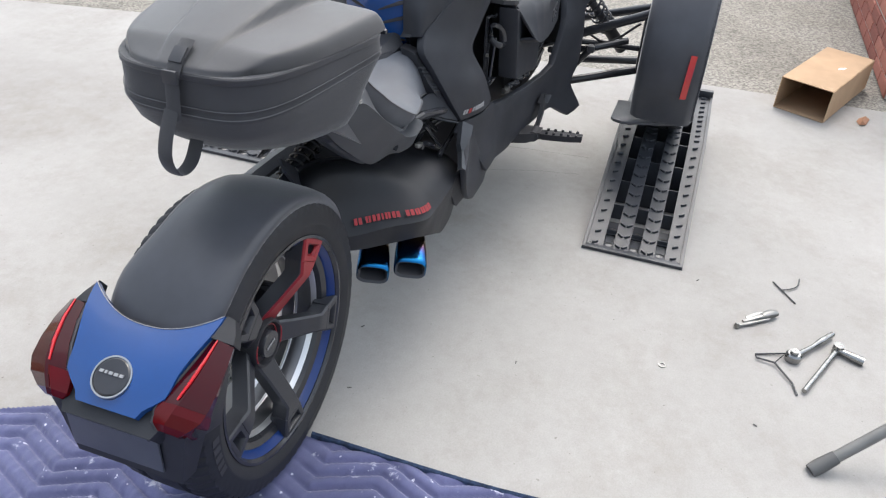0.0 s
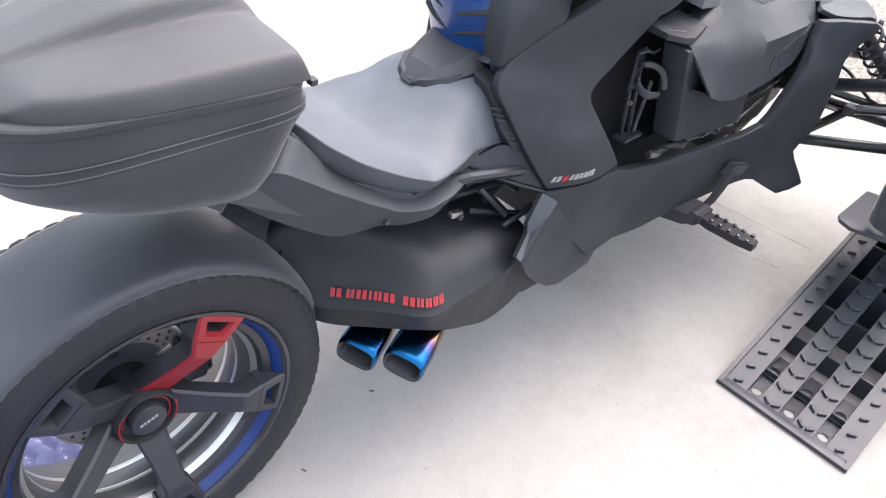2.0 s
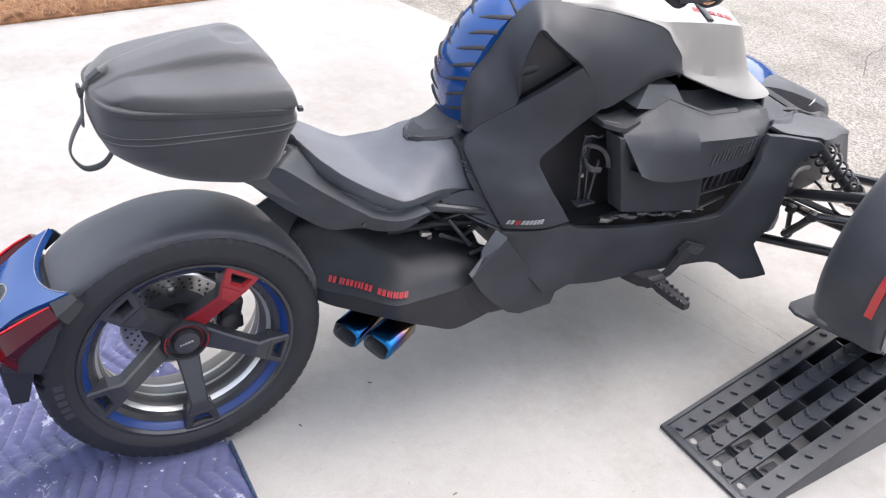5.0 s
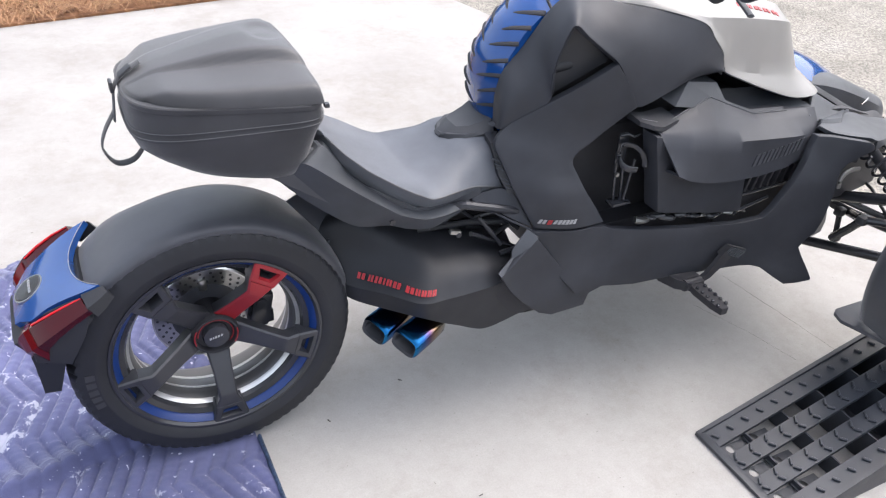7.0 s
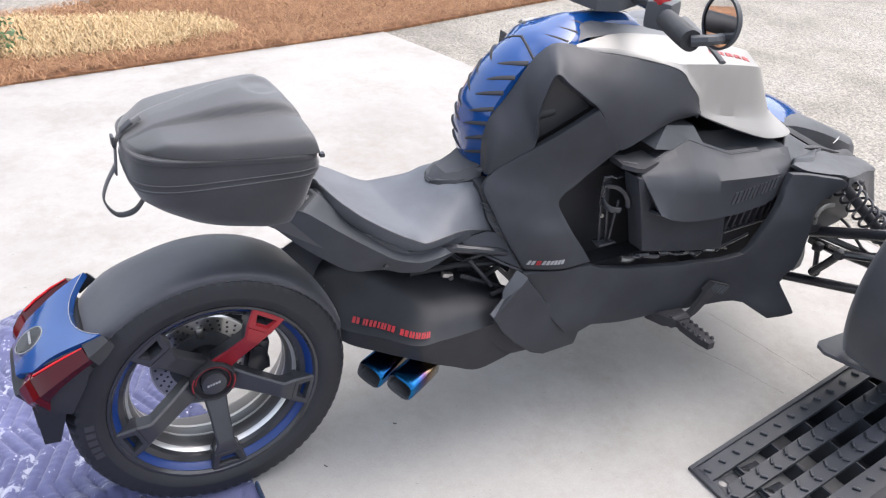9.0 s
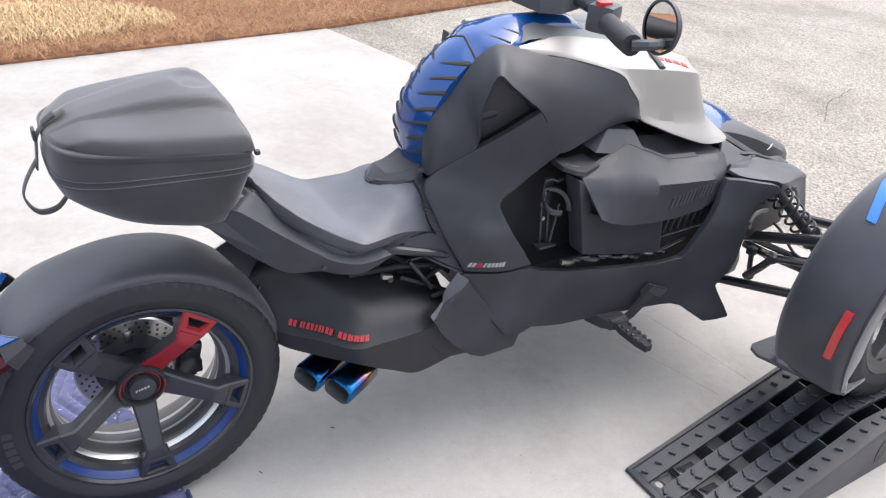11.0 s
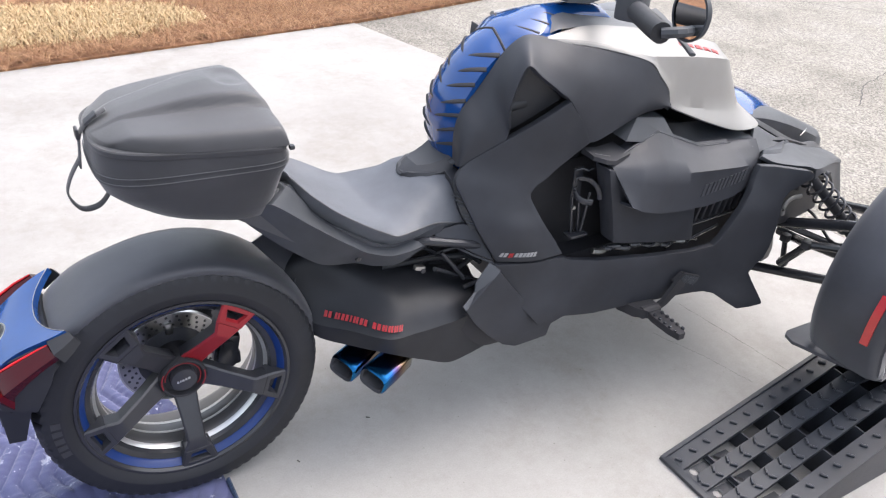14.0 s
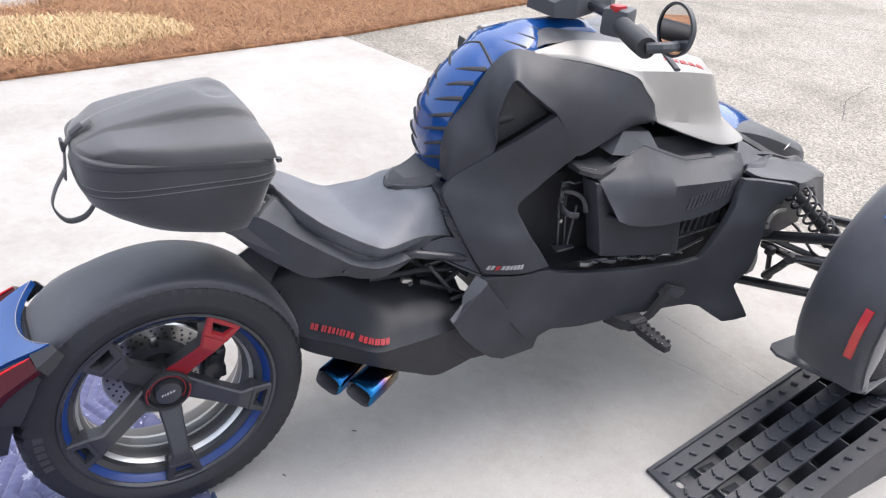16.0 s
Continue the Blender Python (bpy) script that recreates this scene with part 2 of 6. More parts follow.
def box(c, s, bevel=0.004, m=None, segs=2):
    bm = bmesh.new()
    bmesh.ops.create_cube(bm, size=1)
    for v in bm.verts:
        v.co = Vector((v.co.x * s[0], v.co.y * s[1], v.co.z * s[2]))
    if bevel:
        bmesh.ops.bevel(bm, geom=bm.edges[:], offset=bevel, segments=segs, affect="EDGES", profile=0.6)
    if m is not None:
        moved(bm, m)
    return moved(bm, Matrix.Translation(c))


def loft(rings, closed=True, caps=True):
    """A skin over rings of equal length."""
    bm = bmesh.new()
    rows = [[bm.verts.new(p) for p in ring] for ring in rings]
    n = len(rows[0])
    for a, b in zip(rows, rows[1:]):
        for i in range(n if closed else n - 1):
            j = (i + 1) % n
            bm.faces.new((a[i], a[j], b[j], b[i]))
    if caps and closed:
        bm.faces.new(list(reversed(rows[0])))
        bm.faces.new(rows[-1])
    return bm


def lathe(profile, centre, segs=96, axis="Y", closed=True):
    """Turns (radius, offset) about an axis."""
    bm = bmesh.new()
    rows = []
    for k in range(segs):
        a = 2 * math.pi * k / segs
        row = []
        for r, o in profile:
            u, v = r * math.cos(a), r * math.sin(a)
            p = {"Y": (u, o, v), "X": (o, u, v), "Z": (u, v, o)}[axis]
            row.append(bm.verts.new(Vector(p) + Vector(centre)))
        rows.append(row)
    n = len(profile)
    for k in range(segs):
        a, b = rows[k], rows[(k + 1) % segs]
        for i in range(n if closed else n - 1):
            j = (i + 1) % n
            bm.faces.new((a[i], b[i], b[j], a[j]))
    return bm


def smooth_path(points, steps=6):
    """Catmull-Rom through the points."""
    p = [Vector(q) for q in points]
    p = [2 * p[0] - p[1]] + p + [2 * p[-1] - p[-2]]
    out = []
    for i in range(1, len(p) - 2):
        for k in range(steps):
            t = k / steps
            out.append(0.5 * ((2 * p[i]) + (p[i + 1] - p[i - 1]) * t + (2 * p[i - 1] - 5 * p[i] + 4 * p[i + 1] - p[i + 2]) * t * t + (3 * p[i] - p[i - 1] - 3 * p[i + 1] + p[i + 2]) * t ** 3))
    return out + [p[-2]]


def tube(points, radius, segs=10, flat=1.0, up=(0, 0, 1), steps=0):
    """A pipe along points; radius: one or one a point; flat: height over width."""
    pts = smooth_path(points, steps) if steps else [Vector(q) for q in points]
    rings = []
    for i, q in enumerate(pts):
        d = (pts[min(i + 1, len(pts) - 1)] - pts[max(i - 1, 0)]).normalized()
        side = d.cross(Vector(up))
        if side.length < 1e-3:
            side = d.cross(Vector((1, 0, 0)))
        side.normalize()
        top = side.cross(d)
        r = radius[min(i, len(radius) - 1)] if isinstance(radius, (list, tuple)) else radius
        rings.append([q + r * (math.cos(2 * math.pi * k / segs) * side + flat * math.sin(2 * math.pi * k / segs) * top) for k in range(segs)])
    return loft(rings)


def shell(profile, yfun, thick=0.012, bevel=0.003, cuts=2):
    """A bodywork panel: an outline in x and z, laid on the surface y = yfun(x, z), with thickness inwards (towards y = 0)."""
    bm = bmesh.new()
    bm.faces.new([bm.verts.new((x, 0, z)) for x, z in profile]).normal_update()
    bmesh.ops.triangulate(bm, faces=bm.faces[:])
    for _ in range(cuts):
        long = [e for e in bm.edges if e.calc_length() > 0.045]
        if long:
            bmesh.ops.subdivide_edges(bm, edges=long, cuts=1, use_grid_fill=True)
            bmesh.ops.triangulate(bm, faces=bm.faces[:])
    for v in bm.verts:
        v.co.y = yfun(v.co.x, v.co.z)
    side = 1 if yfun(profile[0][0], profile[0][1]) < 0 else -1
    back = bmesh.ops.extrude_face_region(bm, geom=bm.faces[:])
    for v in back["geom"]:
        if isinstance(v, bmesh.types.BMVert):
            v.co.y += side * thick
    bmesh.ops.recalc_face_normals(bm, faces=bm.faces[:])
    if bevel:
        rim = [e for e in bm.edges if len(e.link_faces) == 2 and e.calc_face_angle(0) > radians(60)]
        bmesh.ops.bevel(bm, geom=rim, offset=bevel, segments=2, affect="EDGES", profile=0.6, clamp_overlap=True)
    return bm


def plate(profile, y0, y1, bevel=0.004):
    return shell(profile, lambda x, z: y0, abs(y1 - y0), bevel, 0)


def slab(outline, z0, z1, bevel=0.0):
    """A flat piece: an outline in x and y between two heights."""
    bm = bmesh.new()
    f = bm.faces.new([bm.verts.new((x, y, z0)) for x, y in outline])
    up = bmesh.ops.extrude_face_region(bm, geom=[f])
    for v in up["geom"]:
        if isinstance(v, bmesh.types.BMVert):
            v.co.z = z1
    bmesh.ops.recalc_face_normals(bm, faces=bm.faces[:])
    if bevel:
        bmesh.ops.bevel(bm, geom=bm.edges[:], offset=bevel, segments=2, affect="EDGES", profile=0.6)
    return bm


def spring(a, b, radius, wire, turns, segs=8):
    a, b = Vector(a), Vector(b)
    d = (b - a).normalized()
    u = d.orthogonal().normalized()
    w = d.cross(u)
    n = int(turns * 18)
    pts = [a + (b - a) * (k / n) + radius * (math.cos(2 * math.pi * turns * k / n) * u + math.sin(2 * math.pi * turns * k / n) * w) for k in range(n + 1)]
    return tube(pts, wire, segs, up=d)


def letter_bars(m, widths, height, gap, thick=0.0015, slant=0.2, bars=False):
    """Plain blocks, one for each character, in the plane of m (x along, z up, facing -y)."""
    out, x = None, 0.0
    for w in widths:
        if w > 0:
            ring = [(x, 0), (x + w, 0), (x + w + slant * height, height), (x + slant * height, height)]
            bm = bm_of([(px, 0, pz) for px, pz in ring] + [(px, -thick, pz) for px, pz in ring], [(0, 1, 2, 3), (7, 6, 5, 4), (0, 4, 5, 1), (1, 5, 6, 2), (2, 6, 7, 3), (3, 7, 4, 0)])
            out = join(out, bm) if out else bm
        x += abs(w) + gap
    return moved(out, m)


def frame_on(origin, along, upward):
    """A pose with x along, z upward, at origin."""
    x = Vector(along).normalized()
    z = (Vector(upward) - Vector(upward).dot(x) * x).normalized()
    y = z.cross(x)
    m = Matrix((x, y, z)).transposed().to_4x4()
    m.translation = origin
    return m


def lerp(a, b, t):
    return a + (b - a) * t


def ramp01(v, a, b):
    t = min(1.0, max(0.0, (v - a) / (b - a)))
    return t * t * (3 - 2 * t)


def letters_on(place, widths, height, gap, thick=0.001, slant=0.2):
    """Plain upright bars, two for each wide character, laid on a surface: place(along, up, out) gives the spot."""
    out, x = None, 0.0
    for w in widths:
        bars = [] if w < 0 else [(x, w)] if w < 0.006 else [(x, 0.42 * w), (x + 0.58 * w, 0.42 * w)]
        for a, b in bars:
            flat = [(a, 0), (a + b, 0), (a + b + slant * height, height), (a + slant * height, height)]
            bm = bm_of([place(p, q, thick) for p, q in flat] + [place(p, q, -thick) for p, q in flat], [(0, 1, 2, 3), (0, 4, 5, 1), (1, 5, 6, 2), (2, 6, 7, 3), (3, 7, 4, 0)])
            out = join(out, bm) if out else bm
        x += abs(w) + gap
    return out


def skin(outer, inner):
    """A sheet with thickness between two grids of points, closed along its rim."""
    bm = bmesh.new()
    a = [[bm.verts.new(p) for p in row] for row in outer]
    b = [[bm.verts.new(p) for p in row] for row in inner]
    n, m = len(a), len(a[0])
    for i in range(n - 1):
        for j in range(m - 1):
            bm.faces.new((a[i][j], a[i][j + 1], a[i + 1][j + 1], a[i + 1][j]))
            bm.faces.new((b[i + 1][j], b[i + 1][j + 1], b[i][j + 1], b[i][j]))
    rim = [(0, j) for j in range(m)] + [(i, m - 1) for i in range(1, n)] + [(n - 1, j) for j in range(m - 2, -1, -1)] + [(i, 0) for i in range(n - 2, 0, -1)]
    for (i, j), (k, l) in zip(rim, rim[1:] + rim[:1]):
        bm.faces.new((a[i][j], b[i][j], b[k][l], a[k][l]))
    return bm


def run_through(points, n, crisp=False):
    """n + 1 places at even steps along a line through the points, smooth or with its corners kept."""
    p = [Vector(q) for q in points]
    p = [2 * p[0] - p[1]] + p + [2 * p[-1] - p[-2]]
    out = []
    for k in range(n + 1):
        u = k / n * (len(p) - 3)
        i = min(int(u + 1e-9), len(p) - 4)
        t = u - i
        a, b, c, d = p[i:i + 4]
        out.append(lerp(b, c, t) if crisp else 0.5 * (2 * b + (c - a) * t + (2 * a - 5 * b + 4 * c - d) * t * t + (3 * b - a - 3 * c + d) * t ** 3))
    return out


def grid_of(lines, n, m, soft=False, crisp=False):
    """A grid over lines that run the same way: n steps along, m steps from each line to the next."""
    rows = [run_through(line, n, crisp) for line in lines]
    if soft:
        cols = [run_through([row[k] for row in rows], m * (len(rows) - 1)) for k in range(n + 1)]
        return [list(row) for row in zip(*cols)]
    out = [rows[0]]
    for a, b in zip(rows, rows[1:]):
        out += [[lerp(p, q, (k + 1) / m) for p, q in zip(a, b)] for k in range(m)]
    return out


def patch(lines, n=30, m=3, thick=0.012, bevel=0.003, soft=False, crisp=False):
    """A bodywork panel of the right side, laid over lines, with thickness inwards and a rounded rim."""
    outer = grid_of(lines, n, m, soft, crisp)
    last = len(outer) - 1
    inner = []
    for i, row in enumerate(outer):
        new_row = []
        for k, p in enumerate(row):
            du = row[min(k + 1, n)] - row[max(k - 1, 0)]
            dv = outer[min(i + 1, last)][k] - outer[max(i - 1, 0)][k]
            nn = du.cross(dv)
            nn = nn.normalized() if nn.length > 1e-9 else Vector((0, 1, 0))
            if nn.dot(Vector((0.3, 1.0, -0.15))) < 0:
                nn = -nn
            new_row.append(p + thick * (nn + Vector((0, 0.5, 0))).normalized())
        inner.append(new_row)
    bm = skin(outer, inner)
    bmesh.ops.remove_doubles(bm, verts=bm.verts[:], dist=0.00005)
    bmesh.ops.recalc_face_normals(bm, faces=bm.faces[:])
    if bevel:
        rim_edges = [e for e in bm.edges if len(e.link_faces) == 2 and e.calc_face_angle(0) > radians(55)]
        bmesh.ops.bevel(bm, geom=rim_edges, offset=bevel, segments=2, affect="EDGES", profile=0.6, clamp_overlap=True)
    return bm


def both(name, build, material, parent, label="", sharp=32.0, back=0.0, drop=0.0):
    """A panel on the right side and its mirror image on the left, there set forward at its rear by back and lower by drop metres."""
    right = part(name, build(), material, parent, label, sharp)
    left = mirrored(build())
    for v in left.verts:
        v.co.x += back * ramp01(v.co.x, 0.85, 0.62)
        v.co.z -= drop
    part(name, left, material, parent, label, sharp)
    return right


# ---- three-wheeled motorcycle ----
bike = thing("three_wheeler", "matte black and blue three-wheeled motorcycle, front wheels on ramps", "motorcycle")
HUB = Vector((0.0, 0.0, 0.292))
FRONT_X, FRONT_Y, FRONT_Z = 1.695, 0.625, 0.432


def tyre_mesh(radius, bead, half, segs, groove):
    """A low-profile tyre with grooved shoulders."""
    profile = [(bead, -half * 0.90), (bead + 0.010, -half * 0.97), (lerp(bead, radius, 0.30), -half), (lerp(bead, radius, 0.33), -half * 1.006), (lerp(bead, radius, 0.36), -half),
               (lerp(bead, radius, 0.62), -half * 0.985), (lerp(bead, radius, 0.80), -half * 0.94), (radius - 0.010, -half * 0.86), (radius - 0.003, -half * 0.74), (radius, -half * 0.45), (radius - 0.006, -half * 0.42), (radius - 0.006, -half * 0.34), (radius, -half * 0.31), (radius + 0.001, 0.0)]
    profile = profile + [(r, -o) for r, o in reversed(profile[:-1])]
    bm = bmesh.new()
    rows = []
    for k in range(segs):
        a = 2 * math.pi * k / segs
        row = []
        for r, o in profile:
            depth = groove if k % 4 == 0 and half * 0.40 < abs(o) < half * 0.97 and r > lerp(bead, radius, 0.7) else 0.0
            row.append(bm.verts.new(((r - depth) * math.cos(a + o * 0.8), o, (r - depth) * math.sin(a + o * 0.8))))
        rows.append(row)
    for k in range(segs):
        p, q = rows[k], rows[(k + 1) % segs]
        for i in range(len(profile) - 1):
            bm.faces.new((p[i], q[i], q[i + 1], p[i + 1]))
    return bm


def spoke_mesh(angle, y_in, y_out, r_in, r_out, w_in, w_mid, w_out, thick=0.030):
    """A spoke that forks round a wedge-shaped window at its outer end."""
    def strip(quads):
        rings = []
        for r, v0, v1 in quads:
            y = lerp(y_in, y_out, min(1.0, (r - r_in) / (r_out - r_in) / 0.60))
            c = 0.004
            rings.append([(r, y + c, v0), (r, y, v0 + c), (r, y, v1 - c), (r, y + c, v1), (r, y + thick, v1 - c), (r, y + thick, v0 + c)])
        return loft(rings)
    mid = lerp(r_in, r_out, 0.74)
    near = lerp(r_in, r_out, 0.92)
    a, h = lerp(w_mid, w_out, 0.45) / 2, w_out / 2
    bm = strip([(r_in, -w_in / 2, w_in / 2), (lerp(r_in, r_out, 0.28), -w_mid * 0.54, w_mid * 0.54), (lerp(r_in, r_out, 0.56), -w_mid / 2, w_mid / 2), (lerp(r_in, r_out, 0.61), -w_mid / 2, w_mid / 2), (mid + 0.001, -a, a)])
    outer = [(mid, -a), (r_out, -h), (r_out, h), (mid, a)]
    inner = [(mid + 0.010, -a + 0.013), (r_out - 0.010, -h + 0.015), (r_out - 0.010, h - 0.015), (mid + 0.010, a - 0.013)]
    small = [(mid + 0.014, -a + 0.016), (r_out - 0.013, -h + 0.018), (r_out - 0.013, h - 0.018), (mid + 0.014, a - 0.016)]
    verts = []
    for poly, y in ((outer, y_out + 0.003), ([(lerp(p[0], q[0], 0.25), lerp(p[1], q[1], 0.25)) for p, q in zip(outer, inner)], y_out), (inner, y_out), (small, y_out + 0.008), (small, y_out + thick), (outer, y_out + thick)):
        verts += [(r, y, v) for r, v in poly]
    faces = []
    for level in range(6):
        nxt = (level + 1) % 6
        faces += [(level * 4 + k, level * 4 + (k + 1) % 4, nxt * 4 + (k + 1) % 4, nxt * 4 + k) for k in range(4)]
    fork = bm_of(verts, faces)
    bmesh.ops.recalc_face_normals(fork, faces=fork.faces[:])
    bm = join(bm, fork)
    return moved(bm, Matrix.Rotation(-angle, 4, "Y"))


# rear wheel
rear_wheel = new("rear_wheel")
rear_wheel.parent = bike
rear_wheel.location = HUB
part("tyre", tyre_mesh(0.287, 0.214, 0.1025, 288, 0.0035), RUBBER, rear_wheel, "black low-profile road tyre", 40)
tyre_letters = letter_bars(Matrix.Identity(4), [0.013, 0.011, 0.013, 0.013, 0.014], 0.018, 0.006, 0.001, 0.0)
for v in tyre_letters.verts:
    a, r = radians(196) - v.co.x / 0.246, 0.240 + v.co.z
    v.co = Vector((r * math.cos(a), -0.1015 + v.co.y, r * math.sin(a)))
part("lettering", tyre_letters, LETTERR, rear_wheel, "raised sidewall lettering")
rim = part("rim", lathe([(0.200, 0.092), (0.184, 0.066), (0.171, 0.034), (0.1645, 0.018), (0.1595, -0.005), (0.1590, -0.030), (0.1640, -0.050), (0.172, -0.060), (0.178, -0.070), (0.184, -0.074), (0.186, -0.050), (0.170, -0.020), (0.174, 0.030), (0.190, 0.066), (0.204, 0.096)], (0, 0, 0)), BARREL, rear_wheel, "grey alloy rim barrel")
part("rim_lip", lathe([(0.1985, -0.0905), (0.203, -0.096), (0.2085, -0.096), (0.2095, -0.088), (0.2095, -0.07), (0.1985, -0.07)], (0, 0, 0)), GLOSSB, rim, "black rim lip")
part("rim_band", lathe([(0.187, -0.076), (0.189, -0.080), (0.1985, -0.0885), (0.1985, -0.065), (0.184, -0.065)], (0, 0, 0)), RIMBLUE, rim, "blue painted rim band")
part("rim_ring", lathe([(0.1635, -0.046), (0.1660, -0.054), (0.1715, -0.061), (0.1735, -0.056), (0.168, -0.044)], (0, 0, 0)), ALLOY, rim, "bright machined ring")
part("rim_step", lathe([(0.1715, -0.061), (0.1760, -0.070), (0.1865, -0.0755), (0.1865, -0.070), (0.180, -0.062), (0.176, -0.060)], (0, 0, 0)), GLOSSB, rim, "black step inside the rim band")
part("rim_ring", lathe([(0.1620, 0.010), (0.1640, 0.019), (0.170, 0.026), (0.172, 0.020), (0.166, 0.008)], (0, 0, 0)), ALLOY, rim, "bright machined ring")
part("rim_rib", lathe([(0.1592, -0.018), (0.1580, -0.020), (0.1580, -0.023), (0.1592, -0.025), (0.163, -0.025), (0.163, -0.018)], (0, 0, 0)), ALLOY, rim, "thin bright rib in the barrel")
for k in range(5):
    red = k == 0
    sp_ = part("spoke", spoke_mesh(radians(55.5 + 72 * k), -0.036, -0.0935, 0.034, 0.2025, 0.050, 0.038, 0.078, 0.036), SPOKEM, rear_wheel)
    if red:
        part("spoke_face", moved(spoke_mesh(radians(55.5), -0.036, -0.0935, 0.034, 0.2025, 0.049, 0.037, 0.077, 0.006), Matrix.Translation((0, -0.0022, 0))), DRED, sp_, "red painted spoke face")
hub = part("hub", lathe([(0.001, 0.04), (0.044, 0.04), (0.048, -0.020), (0.048, -0.050), (0.046, -0.054), (0.042, -0.054), (0.039, -0.042), (0.001, -0.042)], (0, 0, 0), 48, closed=False), VOID, rear_wheel)
part("hub_cap", lathe([(0.001, -0.040), (0.028, -0.040), (0.028, -0.054), (0.026, -0.058), (0.001, -0.058)], (0, 0, 0), 40, closed=False), GLOSSB, hub, "gloss black hub cap")
arc = [Vector((0.0365 * math.cos(radians(a)), -0.048, 0.0365 * math.sin(radians(a)))) for a in range(-40, 190, 10)]
for a0, a1 in ((-35, 20), (150, 205)):
    clip = [Vector((0.0445 * math.cos(radians(a)), -0.0545, 0.0445 * math.sin(radians(a)))) for a in range(a0, a1, 8)]
    part("hub_clip", tube(clip, 0.0014, 6, up=(0, 1, 0)), DRED, hub, "red clip on the hub")
part("hub_ring", tube(arc, 0.0013, 6, up=(0, 1, 0)), DRED, hub, "thin red ring")
part("hub_lettering", letter_bars(frame_on((-0.015, -0.0585, -0.004), (1, 0, 0.2), (0, 0, 1)), [0.0045, 0.003, 0.0045, 0.0045, 0.0045], 0.005, 0.0018, 0.0006), WHITEINK, hub, "small grey lettering")
disc = part("brake_disc", lathe([(0.092, 0.045), (0.139, 0.045), (0.140, 0.048), (0.139, 0.051), (0.092, 0.051)], (0, 0, 0), 72), STEEL, rear_wheel, "drilled steel brake disc")
part("disc_edge", lathe([(0.1385, 0.0435), (0.1425, 0.0435), (0.1425, 0.0525), (0.1385, 0.0525)], (0, 0, 0), 72), ALLOY, disc, "bright disc edge")
holes = None
for k in range(30):
    for r in (0.103, 0.116, 0.129):
        a = radians(12 * k + (r - 0.10) * 300)
        h = lathe([(0.0005, 0.0442), (0.0038, 0.0442), (0.0038, 0.0465)], (r * math.cos(a), 0, r * math.sin(a)), 8, closed=False)
        holes = join(holes, h) if holes else h
part("drilling", holes, DARK, disc, "drilled holes in the disc")
part("disc_carrier", lathe([(0.02, 0.040), (0.060, 0.040), (0.094, 0.044), (0.094, 0.054), (0.02, 0.054)], (0, 0, 0), 40), MATTE, disc)
for k in range(5):
    a = radians(20 + 72 * k)
    part("disc_tab", box((0.096 * math.cos(a), 0.043, 0.096 * math.sin(a)), (0.034, 0.010, 0.020), 0.003, Matrix.Rotation(-a, 4, "Y")), STEEL, disc)
cal = join(box((0.112, 0.032, -0.010), (0.045, 0.055, 0.085), 0.008, Matrix.Rotation(radians(12), 4, "Y")), box((0.124, 0.034, -0.040), (0.034, 0.040, 0.034), 0.006), tube([(0.112, 0.010, 0.012), (0.112, -0.002, 0.012)], 0.012, 14))
part("brake_caliper", cal, GLOSSB, rear_wheel, "black brake caliper")
part("drive_housing", lathe([(0.001, 0.075), (0.070, 0.075), (0.085, 0.090), (0.085, 0.150), (0.06, 0.175), (0.001, 0.178)], (0, 0, 0), 40, closed=False), DARK, rear_wheel)
disc.location.y = -0.016
disc.scale = (0.80, 1.0, 0.80)
for o in rear_wheel.children:
    if o.name.startswith(("rim", "spoke")):
        o.scale = (1.035, 1.0, 1.035)

# swing arm, on the left side, and rear shock
swing = [(0.02, 0.130, 0.30), (0.16, 0.140, 0.37), (0.30, 0.130, 0.41), (0.62, 0.090, 0.42)]
part("swing_arm", tube(swing, [0.05, 0.042, 0.04, 0.04, 0.04, 0.045], 12, 1.3, steps=4), MATTE, bike, "black swing arm")
shock = part("rear_shock", tube([(0.24, 0.045, 0.475), (0.46, 0.035, 0.535)], 0.014, 14), GLOSSB, bike, "black rear shock absorber")
part("shock_spring", spring((0.26, 0.045, 0.482), (0.42, 0.036, 0.525), 0.020, 0.0032, 8), GLOSSB, shock, "black coil spring")

# rear fender
FEND = [(-0.095, 0.275), (-0.098, 0.2815), (-0.0945, 0.2890), (-0.083, 0.2942), (-0.062, 0.2976), (-0.032, 0.2995), (0.0, 0.3000)]
FEND = FEND + [(-y, r) for y, r in reversed(FEND[:-1])]
rings = []
for k in range(33):
    th = radians(lerp(8, 141, k / 32))
    tuck = 0.0060 * ramp01(math.degrees(th), 65, 112)
    squeeze = 1.0 - 0.05 * ramp01(math.degrees(th), 124, 141) - 0.20 * ramp01(math.degrees(th), 60, 8)
    draw = ramp01(math.degrees(th), 130, 105) * ramp01(math.degrees(th), 20, 50)
    sect = [(y * squeeze * (1 - (0.20 * draw if y > 0 else 0.0)), r - tuck * (1.0 if y < 0.02 else 0.85)) for y, r in FEND]
    ring = [(HUB.x + r * math.cos(th), y, HUB.z + r * math.sin(th)) for y, r in sect]
    inner = [(HUB.x + (r - 0.004) * math.cos(th), y * 0.97, HUB.z + (r - 0.004) * math.sin(th)) for y, r in reversed(sect)]
    rings.append(ring + inner)
fender = part("rear_fender", loft(rings), MATTE, bike, "matte black arched rear fender", 50)

